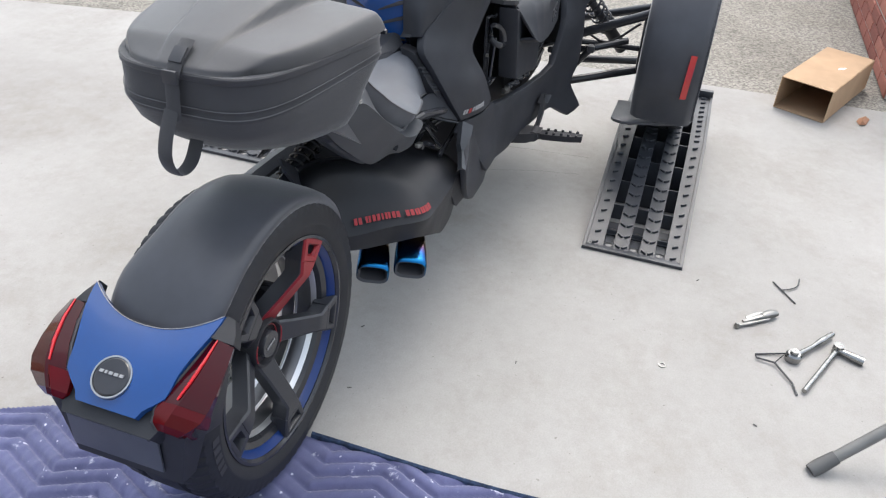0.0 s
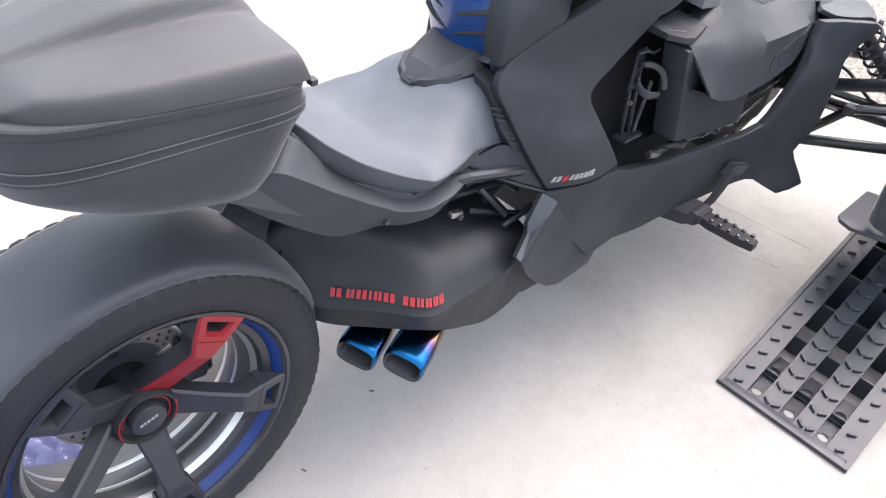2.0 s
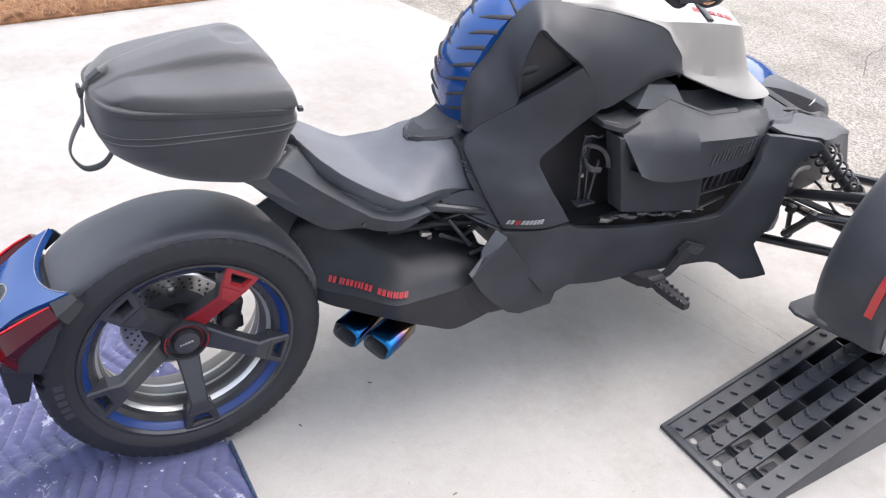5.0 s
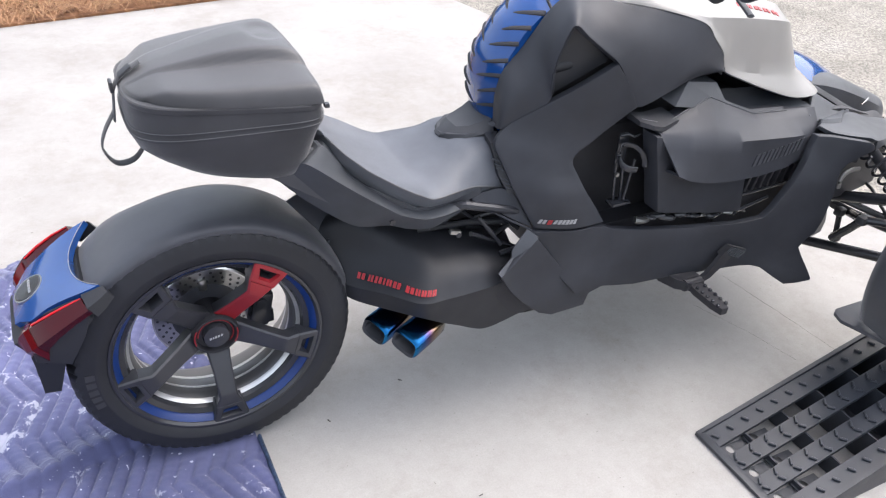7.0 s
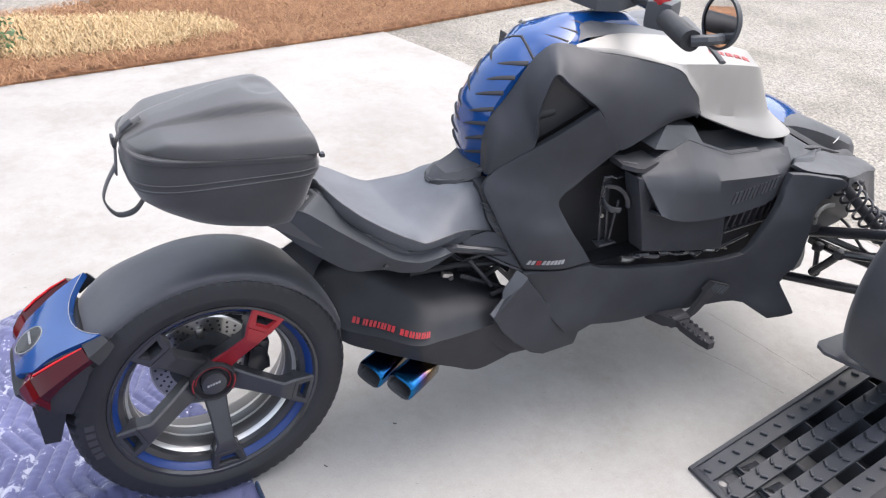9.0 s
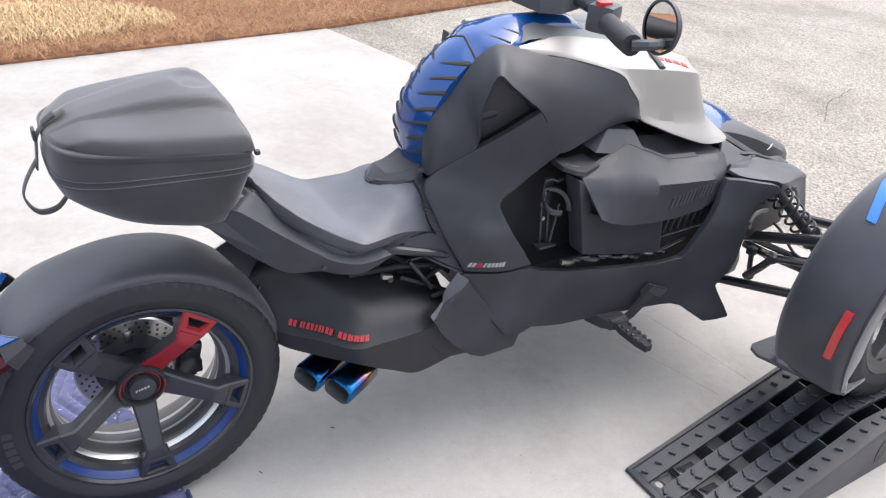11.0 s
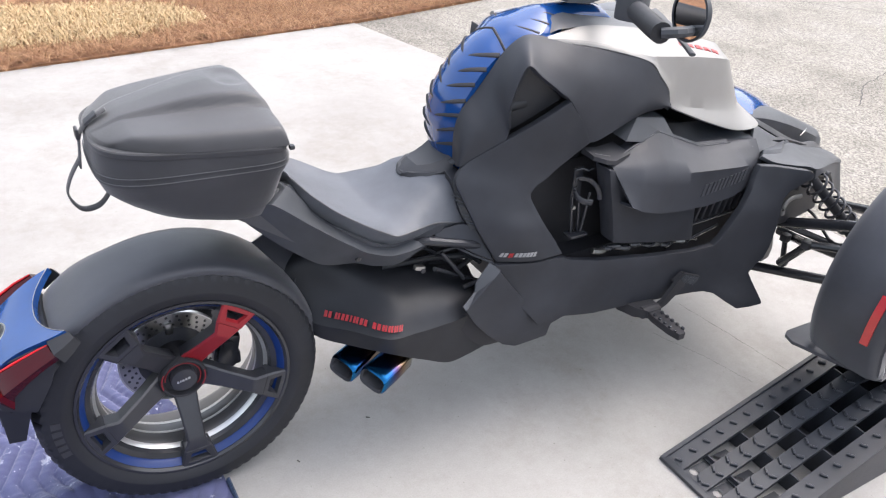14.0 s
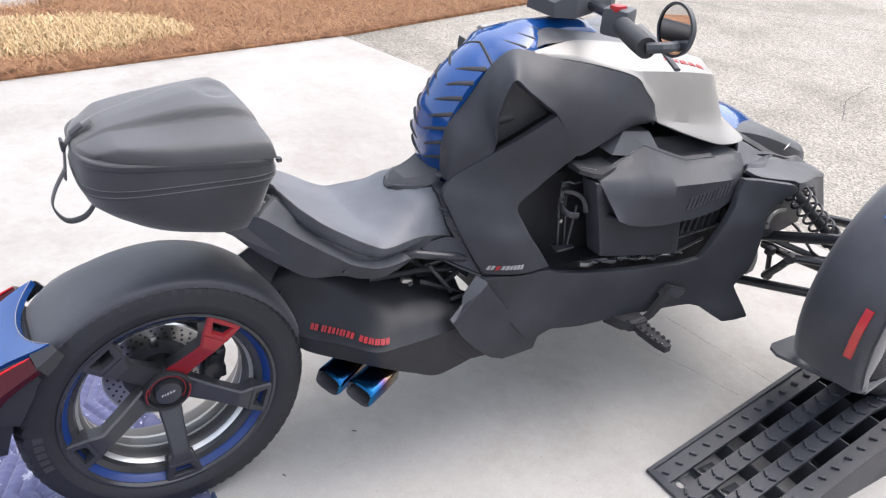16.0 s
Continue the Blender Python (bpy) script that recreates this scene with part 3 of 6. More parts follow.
# tail: blue panel, lamps, plate and flap, laid on one slope
def tail_at(d, y, lift=0.0):
    """A place on the tail: d metres down its slope, y across, lift above it."""
    return Vector((-0.205 - 0.84 * d - 0.543 * lift, y, 0.518 - 0.543 * d + 0.84 * lift))


def tail_panel_at(v, k, sunk=0.0):
    half = lerp(0.112, 0.086, ramp01(k, 0.0, 0.72)) - 0.036 * ramp01(k, 0.74, 1.0)
    y = v * half
    d = lerp(0.037 - 0.046 * abs(v) ** 2.2, 0.166, k)
    return tail_at(d, y, 0.010 * math.sin(math.pi * k) + 0.004 - 0.35 * y * y - sunk)


VS = [lerp(-1, 1, i / 16) for i in range(17)]
tail_panel = part("tail_panel", skin([[tail_panel_at(v, k / 14) for v in VS] for k in range(15)], [[tail_panel_at(v, k / 14, 0.012) for v in VS] for k in range(15)]), BLUE, bike, "gloss blue tail panel", 50)
part("panel_edge", tube([tail_panel_at(v, 0.0, -0.001) for v in VS], 0.0007, 6), WHITEINK, tail_panel, "pale edge line")
bm_badge = frame_on(tail_at(0.122, 0.006, 0.0115), (0, -1, 0), (0.84, 0, 0.543))
badge = part("badge", moved(lathe([(0.0005, -0.003), (0.026, -0.004), (0.029, -0.002), (0.030, 0.004), (0.030, 0.012), (0.0005, 0.012)], (0, 0, 0), 40, closed=False), bm_badge), GLOSSB, tail_panel, "round gloss black badge")
part("badge_ring", moved(lathe([(0.029, -0.003), (0.0315, -0.003), (0.0325, 0.006), (0.028, 0.006)], (0, 0, 0), 40), bm_badge), STEEL, badge, "steel ring")
part("badge_lettering", moved(letter_bars(Matrix.Translation((-0.021, -0.0042, 0.002)), [0.0065, 0.004, 0.0065, 0.0065, 0.0065], 0.0045, 0.0025), bm_badge), WHITEINK, badge, "grey lettering")
# dark body under the panel
rings = []
for d, hw, dep in ((0.030, 0.090, 0.040), (0.045, 0.120, 0.045), (0.07, 0.128, 0.05), (0.12, 0.118, 0.05), (0.165, 0.085, 0.05), (0.186, 0.075, 0.045)):
    rings.append([tail_at(d, -hw, -dep), tail_at(d, -hw, -0.014), tail_at(d, -hw * 0.7, -0.010), tail_at(d, hw * 0.7, -0.010), tail_at(d, hw, -0.014), tail_at(d, hw, -dep)])
part("tail_body", loft(rings), COVERM, bike, "matte black tail body")


def tail_lamp(s):
    """A wedge-shaped lamp down one side of the tail: way down, inner y, outer y, crest."""
    st = [(0.028, 0.108, 0.138, 0.004, 0.008), (0.060, 0.102, 0.144, 0.010, 0.008), (0.095, 0.092, 0.147, 0.013, 0.010), (0.125, 0.080, 0.146, 0.013, 0.016), (0.145, 0.073, 0.139, 0.009, 0.034), (0.162, 0.074, 0.122, 0.002, 0.040), (0.170, 0.082, 0.108, -0.006, 0.034)]

    wide = 0.012 if s > 0 else 0.0
    st = [(d, y0 + 0.7 * wide, y1 + wide, c, low) for d, y0, y1, c, low in st]

    def ring(d, y0, y1, c, low, g=0.0):
        return [tail_at(d, s * (y0 - g), -0.016 - low * 0.6), tail_at(d, s * (y0 - g), c - 0.008 + g), tail_at(d, s * lerp(y0, y1, 0.45), c + g), tail_at(d, s * (y1 + g), c - 0.018 + g), tail_at(d, s * (y1 - 0.004 + g), c - 0.022 - low)]
    lamp = part("tail_lamp", loft([ring(*q) for q in st]), LENS, bike, "dark red wedge-shaped tail lamp", 15)
    part("lamp_strip", tube([tail_at(d, s * lerp(y0, y1, 0.36), c - 0.0004) for d, y0, y1, c, low in st[:4]], [0.0012, 0.0024, 0.0026, 0.0016], 8), LENSC, lamp, "bright red light strip")
    part("lamp_base", loft([ring(*q, 0.0012) for q in ((0.132, 0.0776, 0.1435, 0.0116, 0.022), (0.145, 0.073, 0.139, 0.009, 0.034), (0.162, 0.074, 0.122, 0.002, 0.040), (0.1705, 0.082, 0.108, -0.006, 0.034))]), LENSB, lamp, "red lower lens", 15)
    part("lamp_bezel", tube([tail_at(d, s * (y0 - 0.003), c - 0.010) for d, y0, y1, c, low in st], 0.0030, 8), DARK, lamp, "black lamp bezel")
    part("lamp_cap", loft([[tail_at(d, s * y0, -0.030), tail_at(d, s * y0, c), tail_at(d, s * y1, c - 0.012), tail_at(d, s * y1, -0.035)] for d, y0, y1, c in ((-0.012, 0.113, 0.120, -0.006), (0.006, 0.110, 0.132, -0.001), (0.027, 0.106, 0.139, 0.003))]), COVERM, lamp, "black lamp cap")
    # black cheek between lamp and tyre, with the side of the flap below it
    cheek = [(-0.212, 0.498), (-0.225, 0.496), (-0.300, 0.445), (-0.325, 0.425), (-0.322, 0.398), (-0.268, 0.375), (-0.236, 0.430)]
    part("tail_cheek", shell(cheek, lambda x, z: s * (0.131 + 0.002 * ramp01(x, -0.20, -0.30)), 0.012, 0.003, 1), COVERM, bike, "matte black tail cheek")


tail_lamp(-1)
tail_lamp(1)
part("mud_flap", loft([[(-0.262, -0.120, 0.395), (-0.330, -0.116, 0.400), (-0.330, 0.116, 0.400), (-0.262, 0.120, 0.395)], [(-0.280, -0.112, 0.362), (-0.328, -0.108, 0.362), (-0.328, 0.108, 0.362), (-0.280, 0.112, 0.362)], [(-0.300, -0.098, 0.290), (-0.328, -0.094, 0.290), (-0.328, 0.094, 0.290), (-0.300, 0.098, 0.290)]]), COVERM, bike, "black mud flap")
num = part("number_plate", box((-0.3315, 0.012, 0.352), (0.004, 0.160, 0.082), 0.001), PLATEM, bike, "dark number plate")
part("plate_bolt", tube([(-0.332, -0.055, 0.382), (-0.336, -0.055, 0.382)], 0.006, 8), GLOSSB, num)

# exhaust cover: lines along its lower edge, its crease, its slope and its top
COVER_LOW = [(0.258, -0.045, 0.350), (0.288, -0.089, 0.330), (0.352, -0.144, 0.322), (0.400, -0.187, 0.320), (0.446, -0.207, 0.306), (0.492, -0.207, 0.283), (0.559, -0.200, 0.247), (0.616, -0.202, 0.256), (0.690, -0.190, 0.262)]
COVER_CREASE = [(0.250, -0.050, 0.374), (0.289, -0.092, 0.366), (0.340, -0.152, 0.374), (0.395, -0.214, 0.377), (0.453, -0.219, 0.377), (0.500, -0.220, 0.378), (0.556, -0.221, 0.382), (0.600, -0.214, 0.382), (0.660, -0.200, 0.380)]
COVER_SLOPE = [(0.246, -0.030, 0.420), (0.312, -0.060, 0.428), (0.372, -0.112, 0.428), (0.424, -0.165, 0.424), (0.470, -0.178, 0.420), (0.512, -0.184, 0.418), (0.560, -0.188, 0.418), (0.604, -0.180, 0.412), (0.660, -0.165, 0.400)]
COVER_TOP = [(0.240, -0.005, 0.470), (0.290, -0.020, 0.490), (0.350, -0.050, 0.486), (0.415, -0.085, 0.468), (0.462, -0.100, 0.454), (0.512, -0.115, 0.446), (0.560, -0.125, 0.440), (0.604, -0.122, 0.428), (0.660, -0.115, 0.410)]
cover = part("exhaust_cover", join(patch([COVER_LOW, COVER_CREASE], 48, 3, 0.006, 0.0), patch([COVER_CREASE, COVER_SLOPE, COVER_TOP, [(x + 0.01, y + 0.05, z + 0.004) for x, y, z in COVER_TOP], [(x + 0.01, y + 0.11, z - 0.03) for x, y, z in COVER_TOP]], 48, 6, 0.006, 0.0, soft=True)), COVERM, bike, "matte black faceted exhaust cover", 24)
# near-black sheet put in for the shade between cover and heel guard
part("cover_gap_shade", patch([[(0.556, -0.212, 0.386), (0.585, -0.214, 0.330), (0.640, -0.208, 0.275), (0.700, -0.198, 0.258)], [(0.640, -0.225, 0.390), (0.660, -0.225, 0.345), (0.690, -0.222, 0.300), (0.730, -0.215, 0.262)]], 16, 4, 0.006, 0.0), VOID, cover, "near-black sheet imitating the shade behind the heel guard")
COVER_FACE = grid_of([COVER_CREASE, COVER_SLOPE], 160, 1)


def cover_at(a, b, lift):
    """A spot on the cover's slope: a metres along its lettering, b up from the lettering's foot."""
    along = 22.0 + a * 262.0
    i = int(along)
    f = along - i
    low, high = lerp(COVER_FACE[0][i], COVER_FACE[0][i + 1], f), lerp(COVER_FACE[1][i], COVER_FACE[1][i + 1], f)
    rise = high - low
    return lerp(low, high, (0.0205 - 0.035 * a + b) / rise.length) + Vector((-0.55, -0.55, 0.62)) * (lift + 0.0012) + Vector((-0.003, -0.004, 0.004))


part("cover_lettering", letters_on(lambda a, b, k: cover_at(a, b, k), [0.017, -0.001, 0.011, 0.015, 0.004, 0.011, 0.015, -0.005, 0.017, 0.011, 0.012, 0.011, 0.011], 0.0140, 0.0034, 0.0005, 0.1), REDINK, cover, "bold red lettering")
for (ox, oy, oz) in ((0.366, -0.193, 0.257), (0.325, -0.121, 0.250)):
    o = Vector((ox, oy, oz))
    m = frame_on(o, (0.36, -0.92, -0.10), Vector((0.92, 0.34, 0.20)).normalized())
    def tip_ring(z, sx, sy, slant):
        pts = []
        for k in range(32):
            a = 2 * math.pi * k / 32
            cx, cy = abs(math.cos(a)) ** 0.55 * math.copysign(1, math.cos(a)), abs(math.sin(a)) ** 0.55 * math.copysign(1, math.sin(a))
            pts.append(m @ Vector((sx * cx, sy * cy, z + slant * cy)))
        return pts
    tip = part("exhaust_tip", loft([tip_ring(0.0, 0.033, 0.016, -0.009), tip_ring(0.004, 0.036, 0.019, -0.009), tip_ring(0.012, 0.0365, 0.0205, -0.008), tip_ring(0.050, 0.0355, 0.022, -0.003), tip_ring(0.095, 0.032, 0.022, 0.0), tip_ring(0.112, 0.022, 0.020, 0.0)], caps=False), TITAN, bike, "burnt blue titanium exhaust tip", 40)
    part("tip_bore", loft([tip_ring(0.0, 0.033, 0.016, -0.009), tip_ring(0.003, 0.029, 0.0115, -0.008), tip_ring(0.012, 0.028, 0.011, -0.006), tip_ring(0.06, 0.026, 0.011, 0.0), tip_ring(0.062, 0.001, 0.001, 0.0)], caps=False), DARK, tip, "dark metal bore", 40)
    part("exhaust_pipe", tube([m @ Vector((0, 0, 0.105)), m @ Vector((0, 0, 0.15)), m @ Vector((0.01, -0.01, 0.20))], 0.019, 12), STEEL, tip, "steel exhaust pipe")
part("inner_guard", loft([[(0.255, -0.030, 0.456), (0.335, 0.020, 0.444), (0.335, 0.020, 0.420), (0.255, -0.030, 0.430)], [(0.235, 0.150, 0.440), (0.320, 0.180, 0.424), (0.320, 0.180, 0.404), (0.235, 0.150, 0.415)]]), SATIN, bike, "black inner wheel guard")

part("guard_plate", patch([[(0.178, -0.008, 0.556), (0.270, -0.008, 0.436), (0.362, -0.008, 0.335)], [(0.226, 0.030, 0.553), (0.330, 0.030, 0.464), (0.440, 0.030, 0.375)]], 12, 4, 0.006, 0.0015), PLATEM, bike, "satin grey guard plate")

# seat
SEAT = [(0.206, 0.092, 0.752, 0.000, 0.700, 2.0), (0.218, 0.130, 0.758, -0.004, 0.698, 3.0), (0.234, 0.147, 0.742, -0.014, 0.692, 4.0), (0.250, 0.153, 0.725, -0.022, 0.680, 5.0), (0.273, 0.159, 0.705, -0.028, 0.658, 5.0), (0.299, 0.163, 0.683, -0.028, 0.638, 5.0), (0.356, 0.168, 0.644, -0.016, 0.596, 5.0), (0.404, 0.170, 0.616, 0.000, 0.572, 4.0), (0.432, 0.171, 0.605, 0.012, 0.566, 3.0), (0.485, 0.162, 0.606, 0.028, 0.564, 3.0), (0.516, 0.148, 0.600, 0.046, 0.560, 4.0), (0.548, 0.136, 0.592, 0.064, 0.553, 6.0), (0.602, 0.128, 0.576, 0.084, 0.545, 6.0), (0.640, 0.122, 0.560, 0.092, 0.536, 6.0)]


def seat_row(x, w, ze, dc, zb, n):
    us = [lerp(-1, 1, i / 28) for i in range(29)]
    top = [(x, w * u, ze + dc * (1 - abs(u) ** n) - 0.004 * abs(u) ** 30) for u in us]
    return [(x, -w * 0.86, zb), (x, -w * 0.95, lerp(zb, ze, 0.40)), (x, -w * 0.985, lerp(zb, ze, 0.80))] + top + [(x, w * 0.985, lerp(zb, ze, 0.80)), (x, w * 0.95, lerp(zb, ze, 0.40)), (x, w * 0.86, zb)]


def dense(stations, steps):
    """Stations run through smoothly."""
    out = []
    for i in range(len(stations) - 1):
        p0, p1, p2, p3 = (stations[max(0, min(len(stations) - 1, k))] for k in (i - 1, i, i + 1, i + 2))
        for s in range(steps):
            t = s / steps
            out.append(tuple(0.5 * (2 * b + (c - a) * t + (2 * a - 5 * b + 4 * c - d) * t * t + (3 * b - a - 3 * c + d) * t ** 3) for a, b, c, d in zip(p0, p1, p2, p3)))
    return out + [stations[-1]]


seat_bm = loft([seat_row(*q) for q in dense(SEAT, 4)])
for v in seat_bm.verts:
    if v.co.y > 0:
        v.co.y *= 0.80
        v.co.z -= 0.16 * v.co.y * ramp01(v.co.x, 0.36, 0.22)
part("seat", seat_bm, SEATV, bike, "smooth grey-black vinyl scooped seat", 34)
for s in [-1]:
    part("seat_piping", tube([(x, s * w * 1.010, ze - 0.005) for x, w, ze, dc, zb, n in dense(SEAT[1:], 3)], 0.0016, 6), PIPING, bike)

# tail frame cover under the seat
TAIL_TOP = [(0.190, -0.135, 0.730), (0.209, -0.148, 0.742), (0.237, -0.151, 0.709), (0.255, -0.152, 0.679), (0.307, -0.152, 0.633), (0.338, -0.152, 0.608), (0.368, -0.152, 0.585), (0.419, -0.155, 0.565), (0.456, -0.155, 0.563), (0.486, -0.152, 0.563), (0.542, -0.130, 0.549)]
TAIL_MID = [(0.150, -0.155, 0.722), (0.173, -0.170, 0.723), (0.208, -0.175, 0.697), (0.239, -0.177, 0.671), (0.296, -0.179, 0.626), (0.326, -0.179, 0.604), (0.357, -0.179, 0.582), (0.408, -0.179, 0.562), (0.449, -0.175, 0.558), (0.479, -0.169, 0.558), (0.538, -0.138, 0.545)]
TAIL_LOW = [(0.110, -0.112, 0.690), (0.126, -0.120, 0.679), (0.166, -0.125, 0.638), (0.203, -0.130, 0.605), (0.259, -0.135, 0.561), (0.292, -0.138, 0.546), (0.345, -0.148, 0.543), (0.385, -0.157, 0.531), (0.436, -0.163, 0.527), (0.478, -0.158, 0.542), (0.528, -0.134, 0.538)]
both("tail_side_cover", lambda: patch([[(x, y + 0.030, z - 0.002) for x, y, z in TAIL_TOP], TAIL_TOP, TAIL_MID, TAIL_LOW, [(x, y + 0.040, z + 0.006) for x, y, z in TAIL_LOW]], 44, 3, 0.005, 0.0), SATIN, bike, "satin black faceted tail side cover", 22)
both("seat_side_infill", lambda: patch([[(0.536, -0.128, 0.560), (0.570, -0.130, 0.566), (0.605, -0.140, 0.572), (0.628, -0.160, 0.560)], [(0.540, -0.134, 0.552), (0.575, -0.150, 0.536), (0.615, -0.172, 0.514), (0.658, -0.194, 0.494)]], 12, 3, 0.008, 0.002), PANELM, bike, "matte black infill panel under the seat")
both("infill_bar", lambda: tube([(0.538, -0.136, 0.548), (0.575, -0.152, 0.531), (0.615, -0.174, 0.509), (0.658, -0.196, 0.489)], 0.0032, 8, 0.8), PANELM, bike, "matte black bar")
part("tail_deck", loft([[(0.105, -0.145, 0.716), (0.105, 0.145, 0.716), (0.105, 0.145, 0.700), (0.105, -0.145, 0.700)], [(0.22, -0.145, 0.690), (0.22, 0.145, 0.690), (0.22, 0.145, 0.62), (0.22, -0.145, 0.62)], [(0.40, -0.155, 0.575), (0.40, 0.155, 0.575), (0.40, 0.155, 0.545), (0.40, -0.155, 0.545)], [(0.56, -0.13, 0.585), (0.56, 0.13, 0.585), (0.56, 0.13, 0.56), (0.56, -0.13, 0.56)]]), MATTE, bike)
for x, z in ((0.345, 0.562),):
    part("cover_bolt", tube([(x, -0.150, z), (x, -0.164, z - 0.002)], 0.006, 10), GLOSSB, bike)
part("subframe_tube", tube([(0.42, -0.11, 0.54), (0.51, -0.155, 0.560), (0.72, -0.17, 0.500)], 0.010, 10), GLOSSB, bike, "gloss black frame tube")
part("subframe_tube", tube([(0.44, -0.08, 0.47), (0.54, -0.11, 0.485), (0.72, -0.14, 0.470)], 0.008, 10), GLOSSB, bike, "gloss black frame tube")
part("subframe_tube", tube([(0.49, -0.12, 0.55), (0.60, -0.10, 0.455)], 0.006, 10), GLOSSB, bike, "gloss black frame tube")
part("subframe_tube", tube([(0.40, 0.11, 0.54), (0.72, 0.14, 0.49)], 0.013, 10), GLOSSB, bike, "gloss black frame tube")

# added near-black box, stands in for the dark depth under the seat
part("underseat_filler", box((0.56, 0.02, 0.455), (0.22, 0.16, 0.09), 0.02), VOID, bike, "near-black filler box imitating the shade under the seat")
for a, b, r_ in (((0.527, -0.16, 0.488), (0.690, -0.15, 0.398), 0.005), ((0.600, -0.17, 0.425), (0.735, -0.17, 0.446), 0.006), ((0.549, -0.15, 0.518), (0.600, -0.17, 0.450), 0.005), ((0.45, -0.10, 0.535), (0.54, -0.09, 0.44), 0.006), ((0.56, -0.12, 0.545), (0.66, -0.14, 0.46), 0.006), ((0.47, -0.09, 0.47), (0.66, -0.13, 0.515), 0.005), ((0.62, -0.10, 0.42), (0.70, -0.12, 0.50), 0.007)):
    part("frame_strut", tube([a, b], r_, 8), GLOSSB, bike)
part("frame_lug", box((0.490, -0.158, 0.500), (0.026, 0.012, 0.010), 0.003, Matrix.Rotation(radians(15), 4, "Y")), STEEL, bike, "bright frame lug")
part("frame_bolt", tube([(0.497, -0.150, 0.494), (0.497, -0.166, 0.493)], 0.0055, 10), DARK, bike)
part("frame_tab", box((0.422, -0.158, 0.533), (0.022, 0.004, 0.004), 0.001, Matrix.Rotation(radians(48), 4, "Y")), STEEL, bike)

# knee console between seat and tank
CON = [(0.512, 0.010, 0.655, 0.62), (0.524, 0.036, 0.660, 0.60), (0.552, 0.060, 0.664, 0.590), (0.600, 0.070, 0.668, 0.58), (0.66, 0.07, 0.67, 0.58)]
console = part("seat_console", loft([[(x, -w, zb), (x, -w, zt - 0.02), (x + 0.006, -w * 0.86, zt), (x + 0.006, w * 0.86, zt), (x, w, zt - 0.02), (x, w, zb)] for x, w, zt, zb in CON]), DARK, bike, "matte black console behind the tank")
HORN = [(0.514, 0.012, 0.660, 0.650), (0.535, 0.034, 0.672, 0.650), (0.560, 0.052, 0.676, 0.650), (0.585, 0.060, 0.684, 0.652), (0.612, 0.066, 0.700, 0.656)]
part("console_cap", loft([[(x, -w, zb), (x + 0.002, -w * 1.02, lerp(zb, zt, 0.35)), (x + 0.012, -w * 0.72, zt), (x + 0.012, w * 0.72, zt), (x + 0.002, w * 1.02, lerp(zb, zt, 0.35)), (x, w, zb)] for x, w, zt, zb in HORN]), DARK, console, "satin black moulded cap", 20)

# inner body: engine, frame and wiring behind the panels, blackened to imitate their shade
for name, c, d in (("engine_block", (1.02, 0.0, 0.50), (0.46, 0.24, 0.34)), ("crankcase", (1.10, 0.0, 0.36), (0.62, 0.34, 0.16)), ("frame_spine", (0.80, 0.0, 0.64), (0.20, 0.16, 0.40)), ("radiator_box", (1.30, 0.0, 0.50), (0.26, 0.46, 0.26))):
    part(name, box(c, d, 0.03), VOID, bike)
# radiator fins with a rail over them, and the pipe ends along the skirt's edge
for s in (-1, 1):
    part("radiator_rail", tube([(1.190, s * 0.252, 0.493), (1.390, s * 0.252, 0.502)], 0.0035, 8), GLOSSB, bike, "gloss black rail")
    part("radiator_rail", tube([(1.215, s * 0.250, 0.448), (1.310, s * 0.250, 0.468)], 0.0045, 8), GLOSSB, bike)
    for k in range(8):
        x, z = 1.205 + 0.024 * k, 0.492 + 0.001 * k
        part("radiator_fin", box((x, s * 0.240, z + 0.022), (0.008, 0.016, 0.044), 0.002, Matrix.Rotation(radians(12), 4, "Y")), DARK, bike)
    rr = random.Random(4)
    for k in range(15):
        t = (k + rr.uniform(0.2, 0.8)) / 15
        x, z = lerp(0.90, 1.23, t), lerp(0.482, 0.430, t) + rr.uniform(0, 0.008)
        part("pipe_end", tube([(x, s * 0.235, z), (x + rr.uniform(0.012, 0.030), s * rr.uniform(0.238, 0.250), z + rr.uniform(-0.004, 0.006)), (x + rr.uniform(0.03, 0.05), s * 0.236, z - 0.004)], rr.uniform(0.004, 0.008), 8, steps=3), TOOLST if k % 4 == 0 else GLOSSB, bike)
# bracket and reservoir in the side opening
res = part("bottle_cage", join(box((0.868, -0.188, 0.645), (0.026, 0.004, 0.075), 0.0015), box((0.866, -0.190, 0.560), (0.006, 0.006, 0.105), 0.0015, Matrix.Rotation(radians(-8), 4, "Y")), box((0.884, -0.192, 0.560), (0.006, 0.006, 0.105), 0.0015, Matrix.Rotation(radians(-8), 4, "Y")), box((0.884, -0.195, 0.512), (0.050, 0.030, 0.008), 0.003)), GLOSSB, bike, "black bottle cage")
part("cage_hoop", tube([(0.850, -0.200, 0.632), (0.848, -0.206, 0.645), (0.858, -0.200, 0.660), (0.884, -0.206, 0.656), (0.898, -0.218, 0.645), (0.906, -0.224, 0.628), (0.908, -0.226, 0.612)], 0.0022, 8, 2.6, steps=4), GLOSSB, res)
part("cage_hoop", tube([(0.850, -0.202, 0.634), (0.852, -0.216, 0.622), (0.862, -0.228, 0.616), (0.882, -0.232, 0.612)], 0.0022, 8, 3.2, steps=4), GLOSSB, res)
part("cage_strut", tube([(0.896, -0.205, 0.622), (0.892, -0.200, 0.520)], 0.0024, 8, 1.4), GLOSSB, res)
